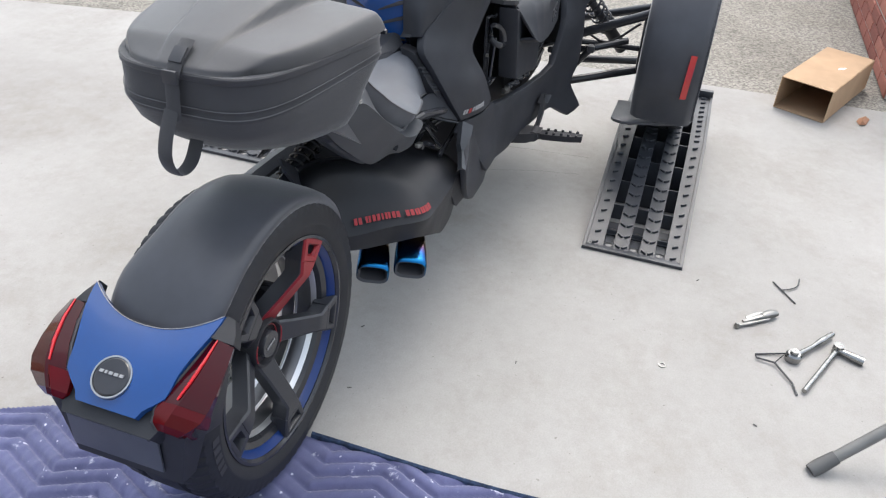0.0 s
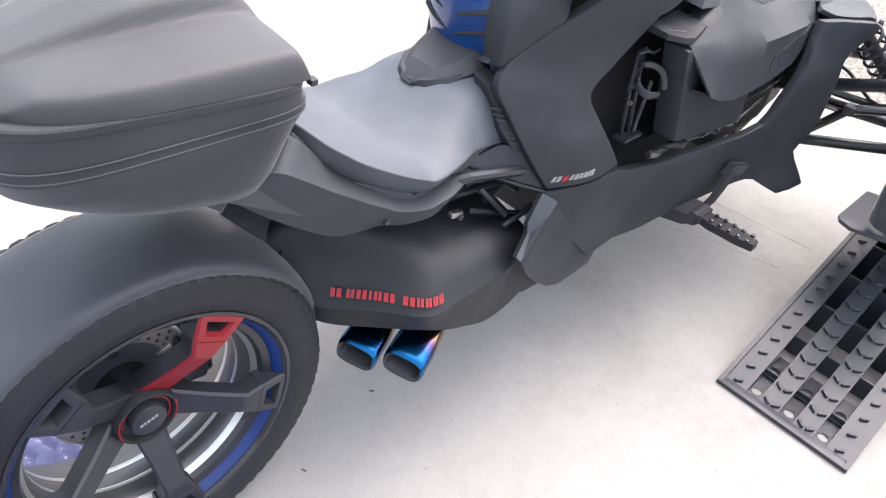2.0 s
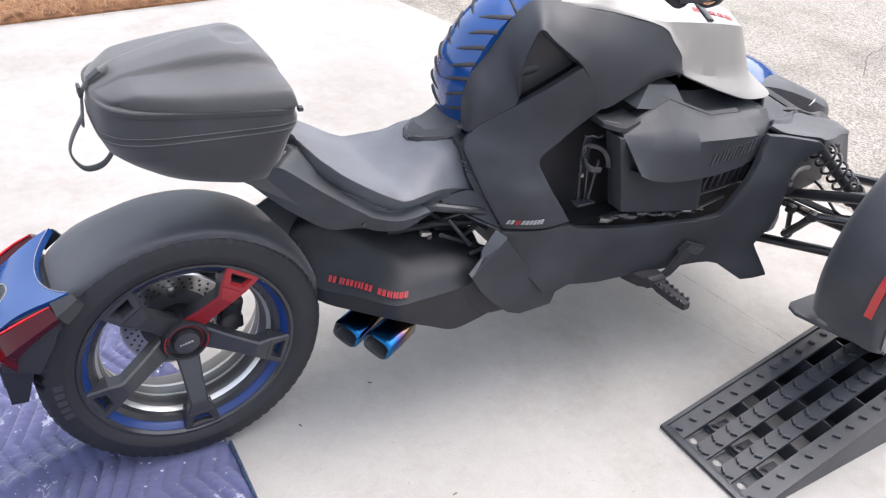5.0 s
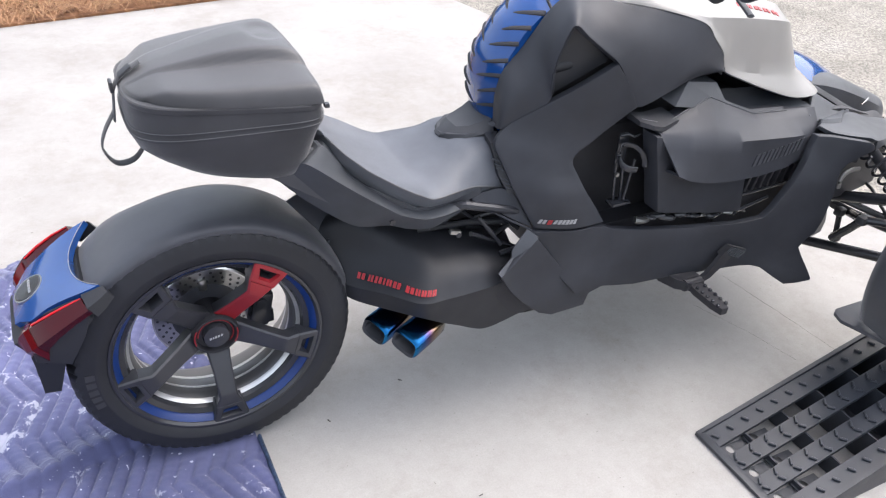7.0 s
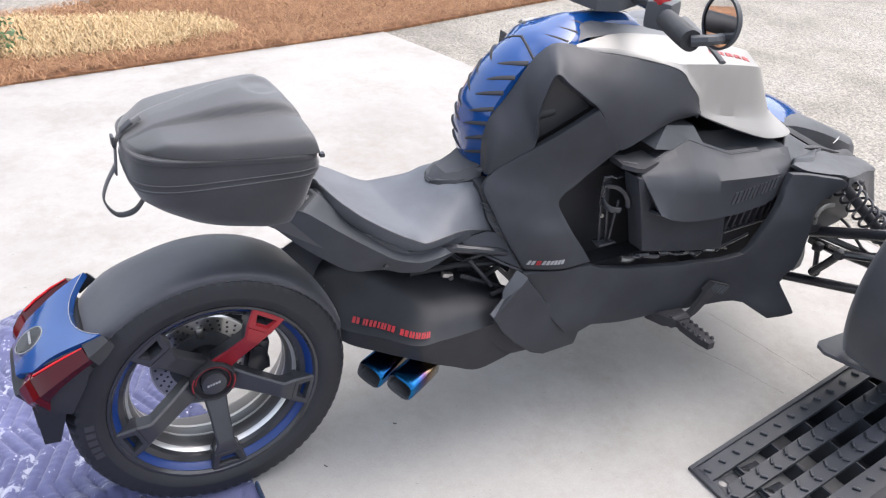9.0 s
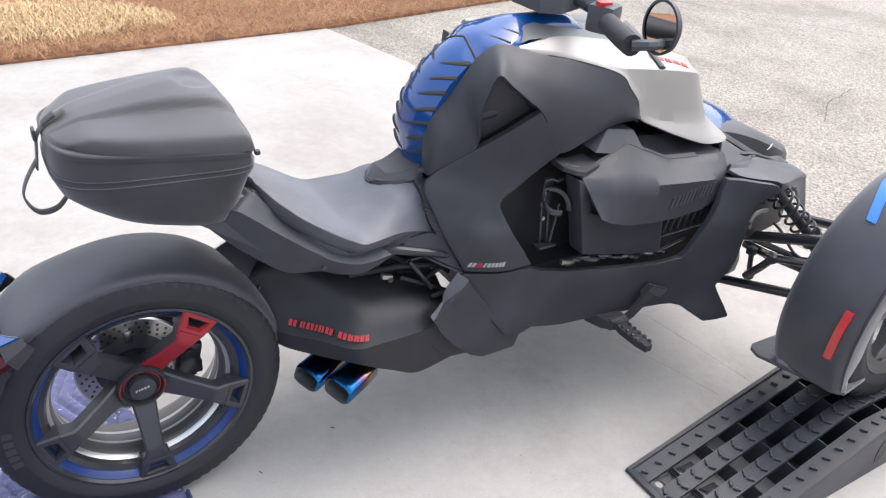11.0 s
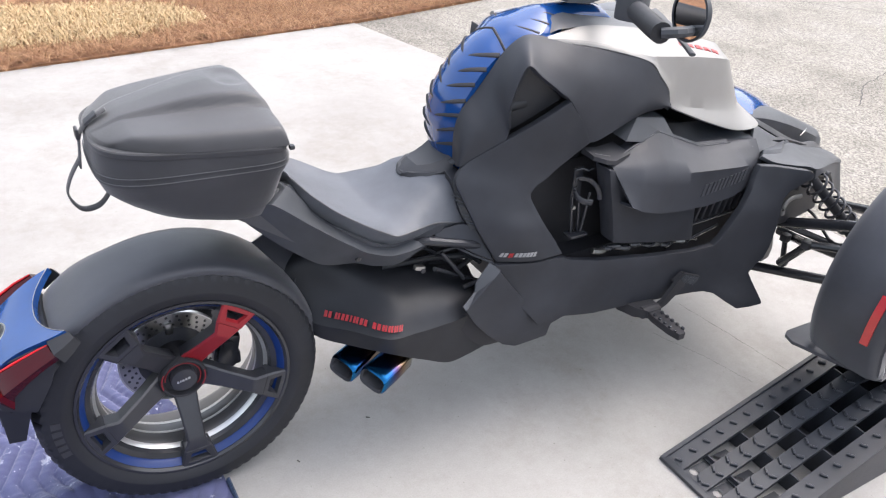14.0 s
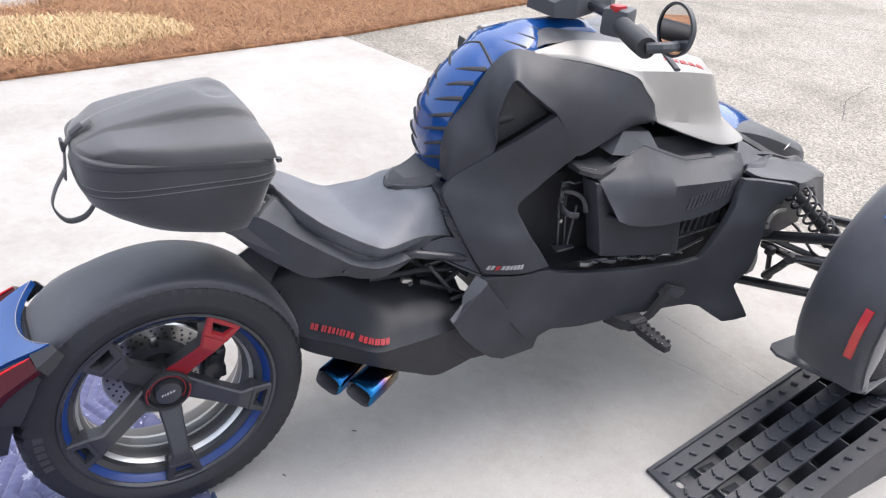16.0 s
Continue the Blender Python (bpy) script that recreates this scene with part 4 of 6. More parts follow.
part("cage_clip", tube([(0.856, -0.190, 0.678), (0.872, -0.196, 0.682), (0.884, -0.200, 0.676), (0.898, -0.202, 0.680)], 0.003, 8), GLOSSB, res)
part("cage_bolt", tube([(0.864, -0.190, 0.585), (0.864, -0.198, 0.585)], 0.0045, 10), STEEL, res)

# side bodywork, right and left
def skirt_y(s):
    return lambda x, z: s * (0.206 + 0.024 * ramp01(x, 0.64, 0.78) + 0.016 * ramp01(z, 0.47, 0.33) * ramp01(x, 1.1, 0.8) + 0.16 * max(0, min(x, 1.5) - 0.86) + 0.032 * ramp01(x, 1.28, 1.42) - 0.035 * ramp01(z, 0.52, 0.64) * ramp01(x, 1.46, 1.36) + 0.02 * ramp01(z, 0.34, 0.25) * ramp01(x, 1.2, 1.32))


def flap_y(s):
    return lambda x, z: s * (0.232 + 0.016 * ramp01(x, 0.66, 0.56) + 0.003 * ramp01(x, 0.66, 0.80) - 0.008 * ramp01(z, 0.32, 0.25))


SKIRT = [(0.660, 0.489), (0.74, 0.485), (0.80, 0.484), (0.828, 0.480), (0.856, 0.466), (0.930, 0.453), (1.072, 0.440), (1.202, 0.435), (1.261, 0.442), (1.278, 0.458), (1.314, 0.537), (1.340, 0.587), (1.357, 0.644), (1.389, 0.646), (1.422, 0.645), (1.460, 0.640), (1.476, 0.631), (1.480, 0.619), (1.470, 0.613), (1.445, 0.602), (1.424, 0.585), (1.411, 0.566), (1.408, 0.547), (1.410, 0.519), (1.411, 0.483), (1.409, 0.431), (1.401, 0.398), (1.386, 0.380), (1.376, 0.355), (1.401, 0.311), (1.423, 0.268), (1.418, 0.264), (1.356, 0.253), (1.328, 0.272), (1.295, 0.296), (1.266, 0.304), (1.236, 0.305), (1.199, 0.304), (1.130, 0.303), (1.031, 0.303), (0.936, 0.304), (0.872, 0.313), (0.850, 0.318), (0.770, 0.318), (0.640, 0.470)]
FLAP = [(0.651, 0.490), (0.772, 0.338), (0.790, 0.327), (0.846, 0.324), (0.853, 0.314), (0.850, 0.306), (0.822, 0.296), (0.818, 0.258), (0.728, 0.254), (0.690, 0.272), (0.640, 0.318), (0.590, 0.375), (0.560, 0.424)]
# the arm that runs from the skirt up behind the opening, and the tank's side above it
ARM_BACK = [(0.662, -0.200, 0.493), (0.640, -0.187, 0.532), (0.617, -0.170, 0.578), (0.596, -0.147, 0.632), (0.584, -0.128, 0.672), (0.606, -0.122, 0.704), (0.640, -0.134, 0.729), (0.685, -0.156, 0.762), (0.740, -0.182, 0.803), (0.800, -0.204, 0.848)]
ARM_FRONT = [(0.828, -0.226, 0.488), (0.800, -0.223, 0.530), (0.770, -0.218, 0.572), (0.752, -0.205, 0.606), (0.739, -0.194, 0.636), (0.748, -0.192, 0.656), (0.776, -0.193, 0.674), (0.802, -0.195, 0.695), (0.834, -0.197, 0.716), (0.878, -0.199, 0.744)]
TANK_RIM = [(0.608, -0.070, 0.690), (0.606, -0.069, 0.755), (0.620, -0.068, 0.804), (0.650, -0.068, 0.838), (0.675, -0.070, 0.872), (0.701, -0.073, 0.911), (0.722, -0.079, 0.938), (0.750, -0.087, 0.957), (0.786, -0.099, 0.956), (0.836, -0.130, 0.944), (0.896, -0.150, 0.935), (0.948, -0.165, 0.924), (1.014, -0.186, 0.906), (1.050, -0.196, 0.871), (1.082, -0.199, 0.836), (1.096, -0.201, 0.800)]
TANK_FOOT = [(0.606, -0.118, 0.698), (0.622, -0.124, 0.712), (0.645, -0.133, 0.728), (0.672, -0.146, 0.748), (0.687, -0.154, 0.772), (0.680, -0.157, 0.822), (0.688, -0.161, 0.872), (0.707, -0.168, 0.921), (0.735, -0.184, 0.900), (0.770, -0.197, 0.873), (0.801, -0.204, 0.848), (0.840, -0.203, 0.796), (0.878, -0.199, 0.744), (0.948, -0.206, 0.771), (1.010, -0.204, 0.793), (1.090, -0.201, 0.798)]


def arm_panel():
    return patch([ARM_BACK, [lerp(Vector(p), Vector(q), 0.5) + Vector((0, -0.010 - 0.006 * (k < 3), 0)) for k, (p, q) in enumerate(zip(ARM_BACK, ARM_FRONT))], ARM_FRONT], 54, 6, 0.020, 0.0035, soft=True)


def tank_side():
    mid = []
    for k, (p, q) in enumerate(zip(TANK_RIM, TANK_FOOT)):
        left = ramp01(k, 9, 5)
        mid.append(lerp(Vector(p), Vector(q), 0.5) + Vector((-0.010 * left, -0.008 - 0.006 * left, 0.004 * left)))
    return patch([TANK_RIM, mid, TANK_FOOT], 90, 7, 0.010, 0.002, soft=True)


def vent_floor():
    lip = [Vector(p) + Vector((0.004, 0.011, -0.003)) for p in TANK_FOOT[3:11]]
    edge = [p + Vector((0.006, 0.036, -0.004)) for p in lip]
    foot = [Vector(p) + Vector((0.004, 0.045, -0.012)) for p in run_through(ARM_BACK[6:], 7)]
    return patch([lip, edge, foot], 24, 4, 0.004, 0.0)


AIR_TOP = [(0.903, -0.238, 0.706), (0.982, -0.226, 0.730), (1.060, -0.216, 0.749), (1.132, -0.217, 0.720), (1.208, -0.218, 0.690), (1.314, -0.219, 0.683), (1.409, -0.220, 0.678)]
AIR_BELT = [(0.907, -0.250, 0.701), (0.975, -0.276, 0.692), (1.040, -0.286, 0.680), (1.110, -0.288, 0.668), (1.195, -0.287, 0.659), (1.300, -0.280, 0.646), (1.402, -0.262, 0.632)]
AIR_LOW = [(0.943, -0.297, 0.618), (0.975, -0.300, 0.602), (1.030, -0.300, 0.586), (1.110, -0.296, 0.574), (1.200, -0.291, 0.567), (1.295, -0.284, 0.569), (1.386, -0.266, 0.584)]
ENGCOV = [(0.893, 0.700), (0.931, 0.575), (0.950, 0.502), (1.00, 0.490), (1.12, 0.464), (1.222, 0.446), (1.212, 0.50), (1.20, 0.560), (1.10, 0.61), (0.98, 0.68)]
AIR_FACE = grid_of([AIR_BELT, AIR_LOW], 198, 40, crisp=True)
ARM_FACE = [p for row in grid_of([ARM_BACK, [lerp(Vector(p), Vector(q), 0.5) + Vector((0, -0.010 - 0.006 * (k < 3), 0)) for k, (p, q) in enumerate(zip(ARM_BACK, ARM_FRONT))], ARM_FRONT], 160, 24, True) for p in row[:60]]


def air_spot(a, b, k):
    """A spot on the airbox's side: a metres along, b up from its lettering's foot."""
    x, z = 1.165 + a, 0.598 + b + 0.055 * a
    near = min((p for row in AIR_FACE for p in row[100:]), key=lambda p: (p.x - x) ** 2 + (p.z - z) ** 2)
    return Vector((x, near.y - k - 0.0008, z))


def arm_spot(a, b, k):
    x, z = 0.666 + a, 0.5065 + b - 0.03 * a
    near = min(ARM_FACE, key=lambda p: (p.x - x) ** 2 + (p.z - z) ** 2)
    return Vector((x, near.y - k - 0.0006, z))


# shoulder over the front shock, its forward face, the panel and the brow above it
SHOULDER_SEAM = [(1.435, -0.235, 0.638), (1.517, -0.212, 0.630), (1.598, -0.188, 0.624), (1.704, -0.172, 0.588), (1.772, -0.162, 0.571), (1.812, -0.176, 0.560), (1.826, -0.206, 0.548)]
SHOULDER_EDGE = [(1.381, -0.270, 0.656), (1.399, -0.295, 0.648), (1.443, -0.315, 0.641), (1.494, -0.330, 0.634), (1.530, -0.332, 0.622), (1.667, -0.281, 0.591), (1.826, -0.219, 0.539)]
FACE_TOP = [(1.524, -0.332, 0.622), (1.568, -0.320, 0.615), (1.667, -0.280, 0.590), (1.771, -0.235, 0.564), (1.823, -0.218, 0.539)]
FACE_LOW = [(1.527, -0.335, 0.594), (1.574, -0.325, 0.600), (1.663, -0.295, 0.562), (1.762, -0.260, 0.489), (1.869, -0.225, 0.433)]
SIDE_TOP = [(1.470, -0.160, 0.686), (1.528, -0.165, 0.656), (1.584, -0.165, 0.629), (1.617, -0.175, 0.617)]
SIDE_LOW = [(1.380, -0.235, 0.668), (1.433, -0.237, 0.640), (1.504, -0.216, 0.633), (1.598, -0.189, 0.624)]
BROW_TOP = [(1.480, -0.150, 0.697), (1.564, -0.150, 0.657), (1.643, -0.150, 0.619), (1.719, -0.145, 0.590), (1.801, -0.130, 0.573), (1.883, -0.110, 0.531)]
BROW_LOW = [(1.475, -0.162, 0.686), (1.557, -0.162, 0.645), (1.628, -0.167, 0.610), (1.724, -0.162, 0.580), (1.790, -0.150, 0.560), (1.875, -0.125, 0.530)]
for s in (-1, 1):
    part("side_skirt", shell(SKIRT, skirt_y(s), 0.018, 0.004), PANELM, bike, "matte black lower side skirt")
    part("rear_heat_shield", shell(FLAP, flap_y(s), 0.016, 0.004), PANELM, bike, "angular matte black heel guard")
    # facet coloured lighter than the guard, standing in for the light it catches
    part("guard_facet", loft([[(x1, s * y1, z1), (x0, s * y0, z0), (x0 + 0.006, s * (y0 - 0.012), z0 - 0.010), (x1 + 0.008, s * (y1 - 0.014), z1 - 0.006)] for x0, y0, z0, x1, y1, z1 in ((0.634, 0.212, 0.507, 0.652, 0.232, 0.492), (0.598, 0.220, 0.468, 0.618, 0.237, 0.461), (0.594, 0.226, 0.452, 0.604, 0.239, 0.447), (0.557, 0.240, 0.430, 0.560, 0.248, 0.424))]), SATIN, bike, "rear facet of the heel guard, lighter to imitate light on it", 20)
    part("engine_side_cover", shell(ENGCOV, lambda x, z: s * 0.256, 0.05, 0.006), PANELM, bike, "matte black engine cover")
    part("cover_ledge", loft([[(x, s * y0, z), (x, s * y1, z + 0.004), (x, s * y1, z - 0.010), (x, s * y0, z - 0.010)] for x, y0, y1, z in ((0.872, 0.222, 0.180, 0.722), (0.890, 0.246, 0.180, 0.720), (0.912, 0.250, 0.180, 0.716), (0.960, 0.240, 0.180, 0.722))]), DARK, bike, "black ledge over the engine cover", 25)
    # added near-black block keeps the gap below the shoulder as dark as shade
    part("shoulder_gap_shade", loft([[(x, s * y0, z), (x, s * y1, z + 0.012), (x, s * y1, z - 0.09), (x, s * y0, z - 0.05)] for x, y0, y1, z in ((1.36, 0.270, 0.16, 0.632), (1.44, 0.302, 0.16, 0.622), (1.51, 0.312, 0.15, 0.606))]), VOID, bike, "near-black block imitating the shade under the shoulder")
    part("airbox_top", loft([[(0.955, s * 0.225, 0.745), (0.955, s * 0.12, 0.75), (1.12, s * 0.12, 0.74), (1.12, s * 0.225, 0.715)], [(1.00, s * 0.20, 0.785), (1.00, s * 0.13, 0.785), (1.09, s * 0.13, 0.775), (1.09, s * 0.195, 0.77)]]), SATIN, bike, "satin black intake box")
    part("airbox_shelf", loft([[(x, s * 0.216, z + 0.003), (x, s * 0.09, z + 0.012), (x, s * 0.09, z - 0.03), (x, s * 0.200, z - 0.02)] for x, z in ((1.15, 0.690), (1.215, 0.684), (1.32, 0.676), (1.412, 0.672))]), SATIN, bike, "flat top of the airbox")
    part("vent_pipe", tube([(0.700, s * 0.110, 0.815), (0.74, s * 0.120, 0.826), (0.815, s * 0.124, 0.830)], [0.012, 0.016, 0.014], 14), DARK, bike, "dark pipe inside the side vent")
    if s < 0:
        part("gill_strip", loft([[(0.590, s * 0.070, 0.672), (0.588, s * 0.104, 0.664), (0.612, s * 0.114, 0.666), (0.620, s * 0.070, 0.672)], [(0.596, s * 0.090, 0.605), (0.598, s * 0.134, 0.600), (0.632, s * 0.150, 0.600), (0.640, s * 0.09, 0.605)], [(0.640, s * 0.120, 0.512), (0.645, s * 0.178, 0.505), (0.675, s * 0.190, 0.505), (0.675, s * 0.12, 0.512)]]), DARK, bike)
        # gill ribs by the seat, in two groups of three
        for t in (0.0, 0.18, 0.34, 0.70, 0.85, 1.0):
            x, y, z = lerp(0.588, 0.614, t), lerp(0.118, 0.146, t), lerp(0.634, 0.576, t)
            part("gill_rib", tube([(x - 0.003, s * (y - 0.002), z + 0.001), (x + 0.011, s * (y + 0.009), z - 0.002)], 0.0019, 6), SATIN, bike)
both("nose_shoulder", lambda: patch([SHOULDER_SEAM, [lerp(Vector(p), Vector(q), 0.6) + Vector((0, 0, 0.004)) for p, q in zip(SHOULDER_SEAM, SHOULDER_EDGE)], SHOULDER_EDGE], 40, 4, 0.010, 0.002), SATIN, bike, "satin black shoulder over the front shock", 40)
both("shoulder_face", lambda: patch([FACE_TOP, FACE_LOW], 24, 4, 0.008, 0.002, soft=True), SATIN, bike, "satin black face beside the shock")
both("nose_side_panel", lambda: patch([SIDE_TOP, SIDE_LOW], 24, 4, 0.008, 0.002), SATIN, bike, "satin grey-black nose side panel")
both("nose_brow", lambda: patch([BROW_TOP, BROW_LOW, [(x, y + 0.03, z - 0.012) for x, y, z in BROW_LOW]], 30, 3, 0.012, 0.002), DARK, bike, "dark brow under the hood")
both("inner_fairing_lip", lambda: tube([(1.471, -0.316, 0.496), (1.467, -0.316, 0.517), (1.476, -0.316, 0.534), (1.496, -0.316, 0.541), (1.524, -0.316, 0.539)], 0.0045, 8, 1.4, steps=3), SILVER, bike, "pale curved lip of the inner fairing")
both("inner_fairing", lambda: shell([(1.425, 0.440), (1.452, 0.437), (1.461, 0.405), (1.457, 0.375), (1.430, 0.368)], lambda x, z: -0.325, 0.012, 0.002, 0), SILVER, bike, "pale inner fairing behind the skirt")
both("shoulder_bolt", lambda: tube([(1.580, -0.326, 0.597), (1.583, -0.336, 0.596)], 0.009, 12), VOID, bike)
both("arm_panel", arm_panel, PANELM, bike, "matte black side panel rising from skirt to tank", 40, 0.10)
both("tank_side_panel", tank_side, PANELM, bike, "matte black tank side panel with an open vent", 40, 0.10, 0.045)
both("vent_floor", vent_floor, DARK, bike, "recessed floor of the side vent", 40, 0.10)
ab = both("airbox_panel", lambda: patch([[(x, y + 0.03, z - 0.004) for x, y, z in AIR_TOP], AIR_TOP, AIR_BELT, AIR_LOW, [(x, y + 0.045, z - 0.010) for x, y, z in AIR_LOW]], 48, 3, 0.006, 0.0, crisp=True), PANELM, bike, "satin black faceted airbox side panel",48)
# tube in a lighter plastic draws the ridge's highlight
both("airbox_edge", lambda: tube(run_through(AIR_TOP[:6], 40, True), 0.0016, 8), SATIN, bike, "rounded upper airbox edge, lighter to imitate a highlight")
part("panel_lettering", letters_on(arm_spot, [0.0145, -0.0110, 0.0150, 0.0140, 0.0145], 0.0100, 0.0026, 0.0005, 0.45), INK, bike, "grey slanted lettering")
part("panel_lettering", letters_on(lambda a, b, k: arm_spot(a + 0.0185, b - 0.001, k), [0.0035, 0.0035], 0.0105, 0.0020, 0.0006, 0.3), REDINK, bike, "red letter strokes")
part("airbox_lettering", letters_on(air_spot, [0.026, 0.022, 0.022, 0.010, 0.022, 0.030], 0.028, 0.006, 0.0010, 0.3), DARK2, ab, "raised black lettering")
part("ledge_label", letters_on(lambda a, b, k: Vector((0.880 + a * 0.82, -0.215 - 0.5 * a - 0.35 * b, 0.7235 - 0.10 * a + 0.0012 + k)), [0.003, 0.003, 0.003, 0.003, 0.003, 0.003, 0.003, 0.003], 0.004, 0.0014, 0.0003, 0.1), INK, bike, "small pale label")

# blue tank cover with dark slots
BLUEP = [(0.628, 0.625), (0.604, 0.700), (0.592, 0.765), (0.604, 0.820), (0.642, 0.880), (0.696, 0.930), (0.750, 0.963), (0.840, 0.990), (0.93, 0.994), (1.00, 0.986)]
def tank_top(u, y):
    i = min(int(u), len(BLUEP) - 2)
    f = u - i
    x, z = lerp(BLUEP[i][0], BLUEP[i + 1][0], f), lerp(BLUEP[i][1], BLUEP[i + 1][1], f)
    n = Vector((0.55, 0, -1.0)) if i > 4 else Vector((1.0, 0, -0.35))
    hw = 0.067 + 0.022 * ramp01(u, 5.2, 6.4) - 0.052 * ramp01(u, 6.2, 7.4)
    return Vector((x, y * hw, z)) + n.normalized() * (0.020 * abs(y) ** 2.2)


ROWS_U = [k / 4 for k in range(0, 4 * (len(BLUEP) - 1) + 1)]
YS = [lerp(-1, 1, i / 20) for i in range(21)]
tank = part("tank_cover", skin([[tank_top(u, y) for y in YS] for u in ROWS_U], [[tank_top(u, y) + Vector((0.03, 0, -0.02)) for y in YS] for u in ROWS_U]), BLUE, bike, "gloss blue ribbed tank cover", 50)
for s in (-1, 1):
    for k in range(7):
        u = 1.15 + 0.54 * k
        reach = 0.10 + 0.12 * (k % 2)
        pts = [tank_top(u + 0.42 * (1 - i / 9), s * lerp(1.0, reach, i / 9)) + Vector((0.0012, 0, -0.0008)) for i in range(10)]
        part("tank_slot", tube(pts, [0.0066, 0.0065, 0.0063, 0.0061, 0.0058, 0.0054, 0.0049, 0.0042, 0.0034, 0.0022], 10, 0.5, up=(1, 0, -1)), VOID, tank, "dark tapering slot")
for s in (-1, 1):
    for u, a, b in ((6.05, 0.95, 0.35), (6.45, 0.95, 0.30), (6.85, 0.95, 0.40)):
        pts = [tank_top(u + 0.30 * (1 - i / 7), s * lerp(a, b, i / 7)) + Vector((0.001, 0, -0.0026)) for i in range(8)]
        part("tank_slot", tube(pts, [0.0044, 0.0043, 0.0042, 0.0040, 0.0038, 0.0035, 0.0030, 0.0022], 10, 0.9), VOID, tank, "dark tapering slot")
part("tank_band", tube([tank_top(5.6 - 0.35 * abs(y), y * 0.97) + Vector((0.001, 0, -0.001)) for y in YS], 0.0034, 8), VOID, tank, "dark seam band")
part("tank_band", tube([tank_top(0.75, y) for y in YS], 0.003, 8), VOID, tank)
part("tank_lower_trim", loft([[tank_top(u, y) + Vector((-0.004, 0, 0)) for y in [lerp(-0.7, 0.7, i / 8) for i in range(9)]] + [tank_top(u, y) + Vector((0.01, 0, 0)) for y in [lerp(0.7, -0.7, i / 8) for i in range(9)]] for u in (0.0, 0.25, 0.5)]), BLUE, tank, "gloss blue foot of the tank cover")

# silver front cover
SILVER_TOP = [(0.797, -0.104, 0.956), (0.905, -0.092, 0.966), (1.020, -0.088, 0.954), (1.060, -0.088, 0.948), (1.105, -0.088, 0.940), (1.155, -0.088, 0.930), (1.210, -0.086, 0.918), (1.280, -0.083, 0.903), (1.335, -0.074, 0.888), (1.375, -0.055, 0.874), (1.390, -0.030, 0.866)]
SILVER_CREST = [(0.795, -0.108, 0.953), (0.898, -0.143, 0.945), (1.013, -0.179, 0.917), (1.045, -0.181, 0.912), (1.090, -0.177, 0.906), (1.140, -0.171, 0.899), (1.200, -0.164, 0.890), (1.270, -0.152, 0.877), (1.330, -0.136, 0.863), (1.374, -0.105, 0.846), (1.395, -0.050, 0.836)]
SILVER_WAIST = [(0.794, -0.110, 0.950), (0.897, -0.147, 0.941), (1.013, -0.183, 0.912), (1.052, -0.188, 0.888), (1.094, -0.192, 0.850), (1.116, -0.194, 0.810), (1.180, -0.190, 0.780), (1.265, -0.180, 0.764), (1.355, -0.166, 0.752), (1.415, -0.128, 0.744), (1.440, -0.060, 0.742)]
SILVER_FOOT = [(0.793, -0.112, 0.947), (0.896, -0.150, 0.936), (1.013, -0.187, 0.907), (1.050, -0.197, 0.872), (1.082, -0.200, 0.837), (1.094, -0.202, 0.800), (1.165, -0.202, 0.768), (1.250, -0.202, 0.735), (1.354, -0.202, 0.702), (1.444, -0.190, 0.699), (1.490, -0.100, 0.704)]
both("front_cover", lambda: patch([SILVER_TOP, SILVER_CREST, SILVER_WAIST, SILVER_FOOT], 60, 4, 0.008, 0.002), SILVER, bike, "satin silver front cover", 20)
SILVER_FACE = grid_of([SILVER_TOP, SILVER_CREST], 200, 20)


def top_face(a, b, k):
    """A spot on the silver cover's top face: a metres forward from the lettering's start, b across."""
    x, y = 1.135 + a, -0.135 + 0.9 * b
    near = min((p for row in SILVER_FACE for p in row[90:]), key=lambda p: (p.x - x) ** 2 + (p.y - y) ** 2)
    return Vector((x, y, near.z + 0.0008 + k))


part("cover_top_lettering", letters_on(lambda a, b, k: top_face(a + 0.026, b + 0.004, k), [0.022, 0.018, 0.022, 0.021, 0.022], 0.013, 0.0085, 0.0008, 0.3), REDINK, bike, "red slanted lettering")
part("centre_strip", loft([[(x, -w, z - 0.006), (x, -w * 0.5, z + 0.012), (x, w * 0.5, z + 0.012), (x, w, z - 0.006), (x, 0, z - 0.03)] for x, w, z in ((0.800, 0.074, 0.950), (0.840, 0.082, 0.966), (0.885, 0.084, 0.968), (0.95, 0.090, 0.958), (1.15, 0.092, 0.930), (1.30, 0.088, 0.888), (1.40, 0.06, 0.828))]), MATTE, bike, "black centre strip")
# nose
part("nose_blue", loft([[(x, w * u, z - 0.045 * abs(u) ** 4 - 0.006 * u * u) for u in [lerp(-1, 1, k / 16) for k in range(17)]] + [(x, w * 0.9, z - 0.07), (x, -w * 0.9, z - 0.07)] for x, w, z in dense([(1.38, 0.138, 0.772), (1.44, 0.136, 0.762), (1.52, 0.126, 0.740), (1.60, 0.108, 0.708), (1.68, 0.085, 0.668)], 3)]), BLUE, bike, "gloss blue nose panel", 45)
part("nose_hood", loft([[(x, -w, z - 0.08)] + [(x, w * u, z - 0.022 * abs(u) ** 8 - 0.004 * u * u) for u in [lerp(-1, 1, k / 16) for k in range(17)]] + [(x, w, z - 0.08)] for x, w, z in dense([(1.46, 0.136, 0.722), (1.54, 0.138, 0.708), (1.64, 0.138, 0.678), (1.76, 0.130, 0.632), (1.85, 0.112, 0.594), (1.895, 0.095, 0.572), (1.925, 0.082, 0.510)], 3)]), SATIN, bike, "satin black nose hood", 40)
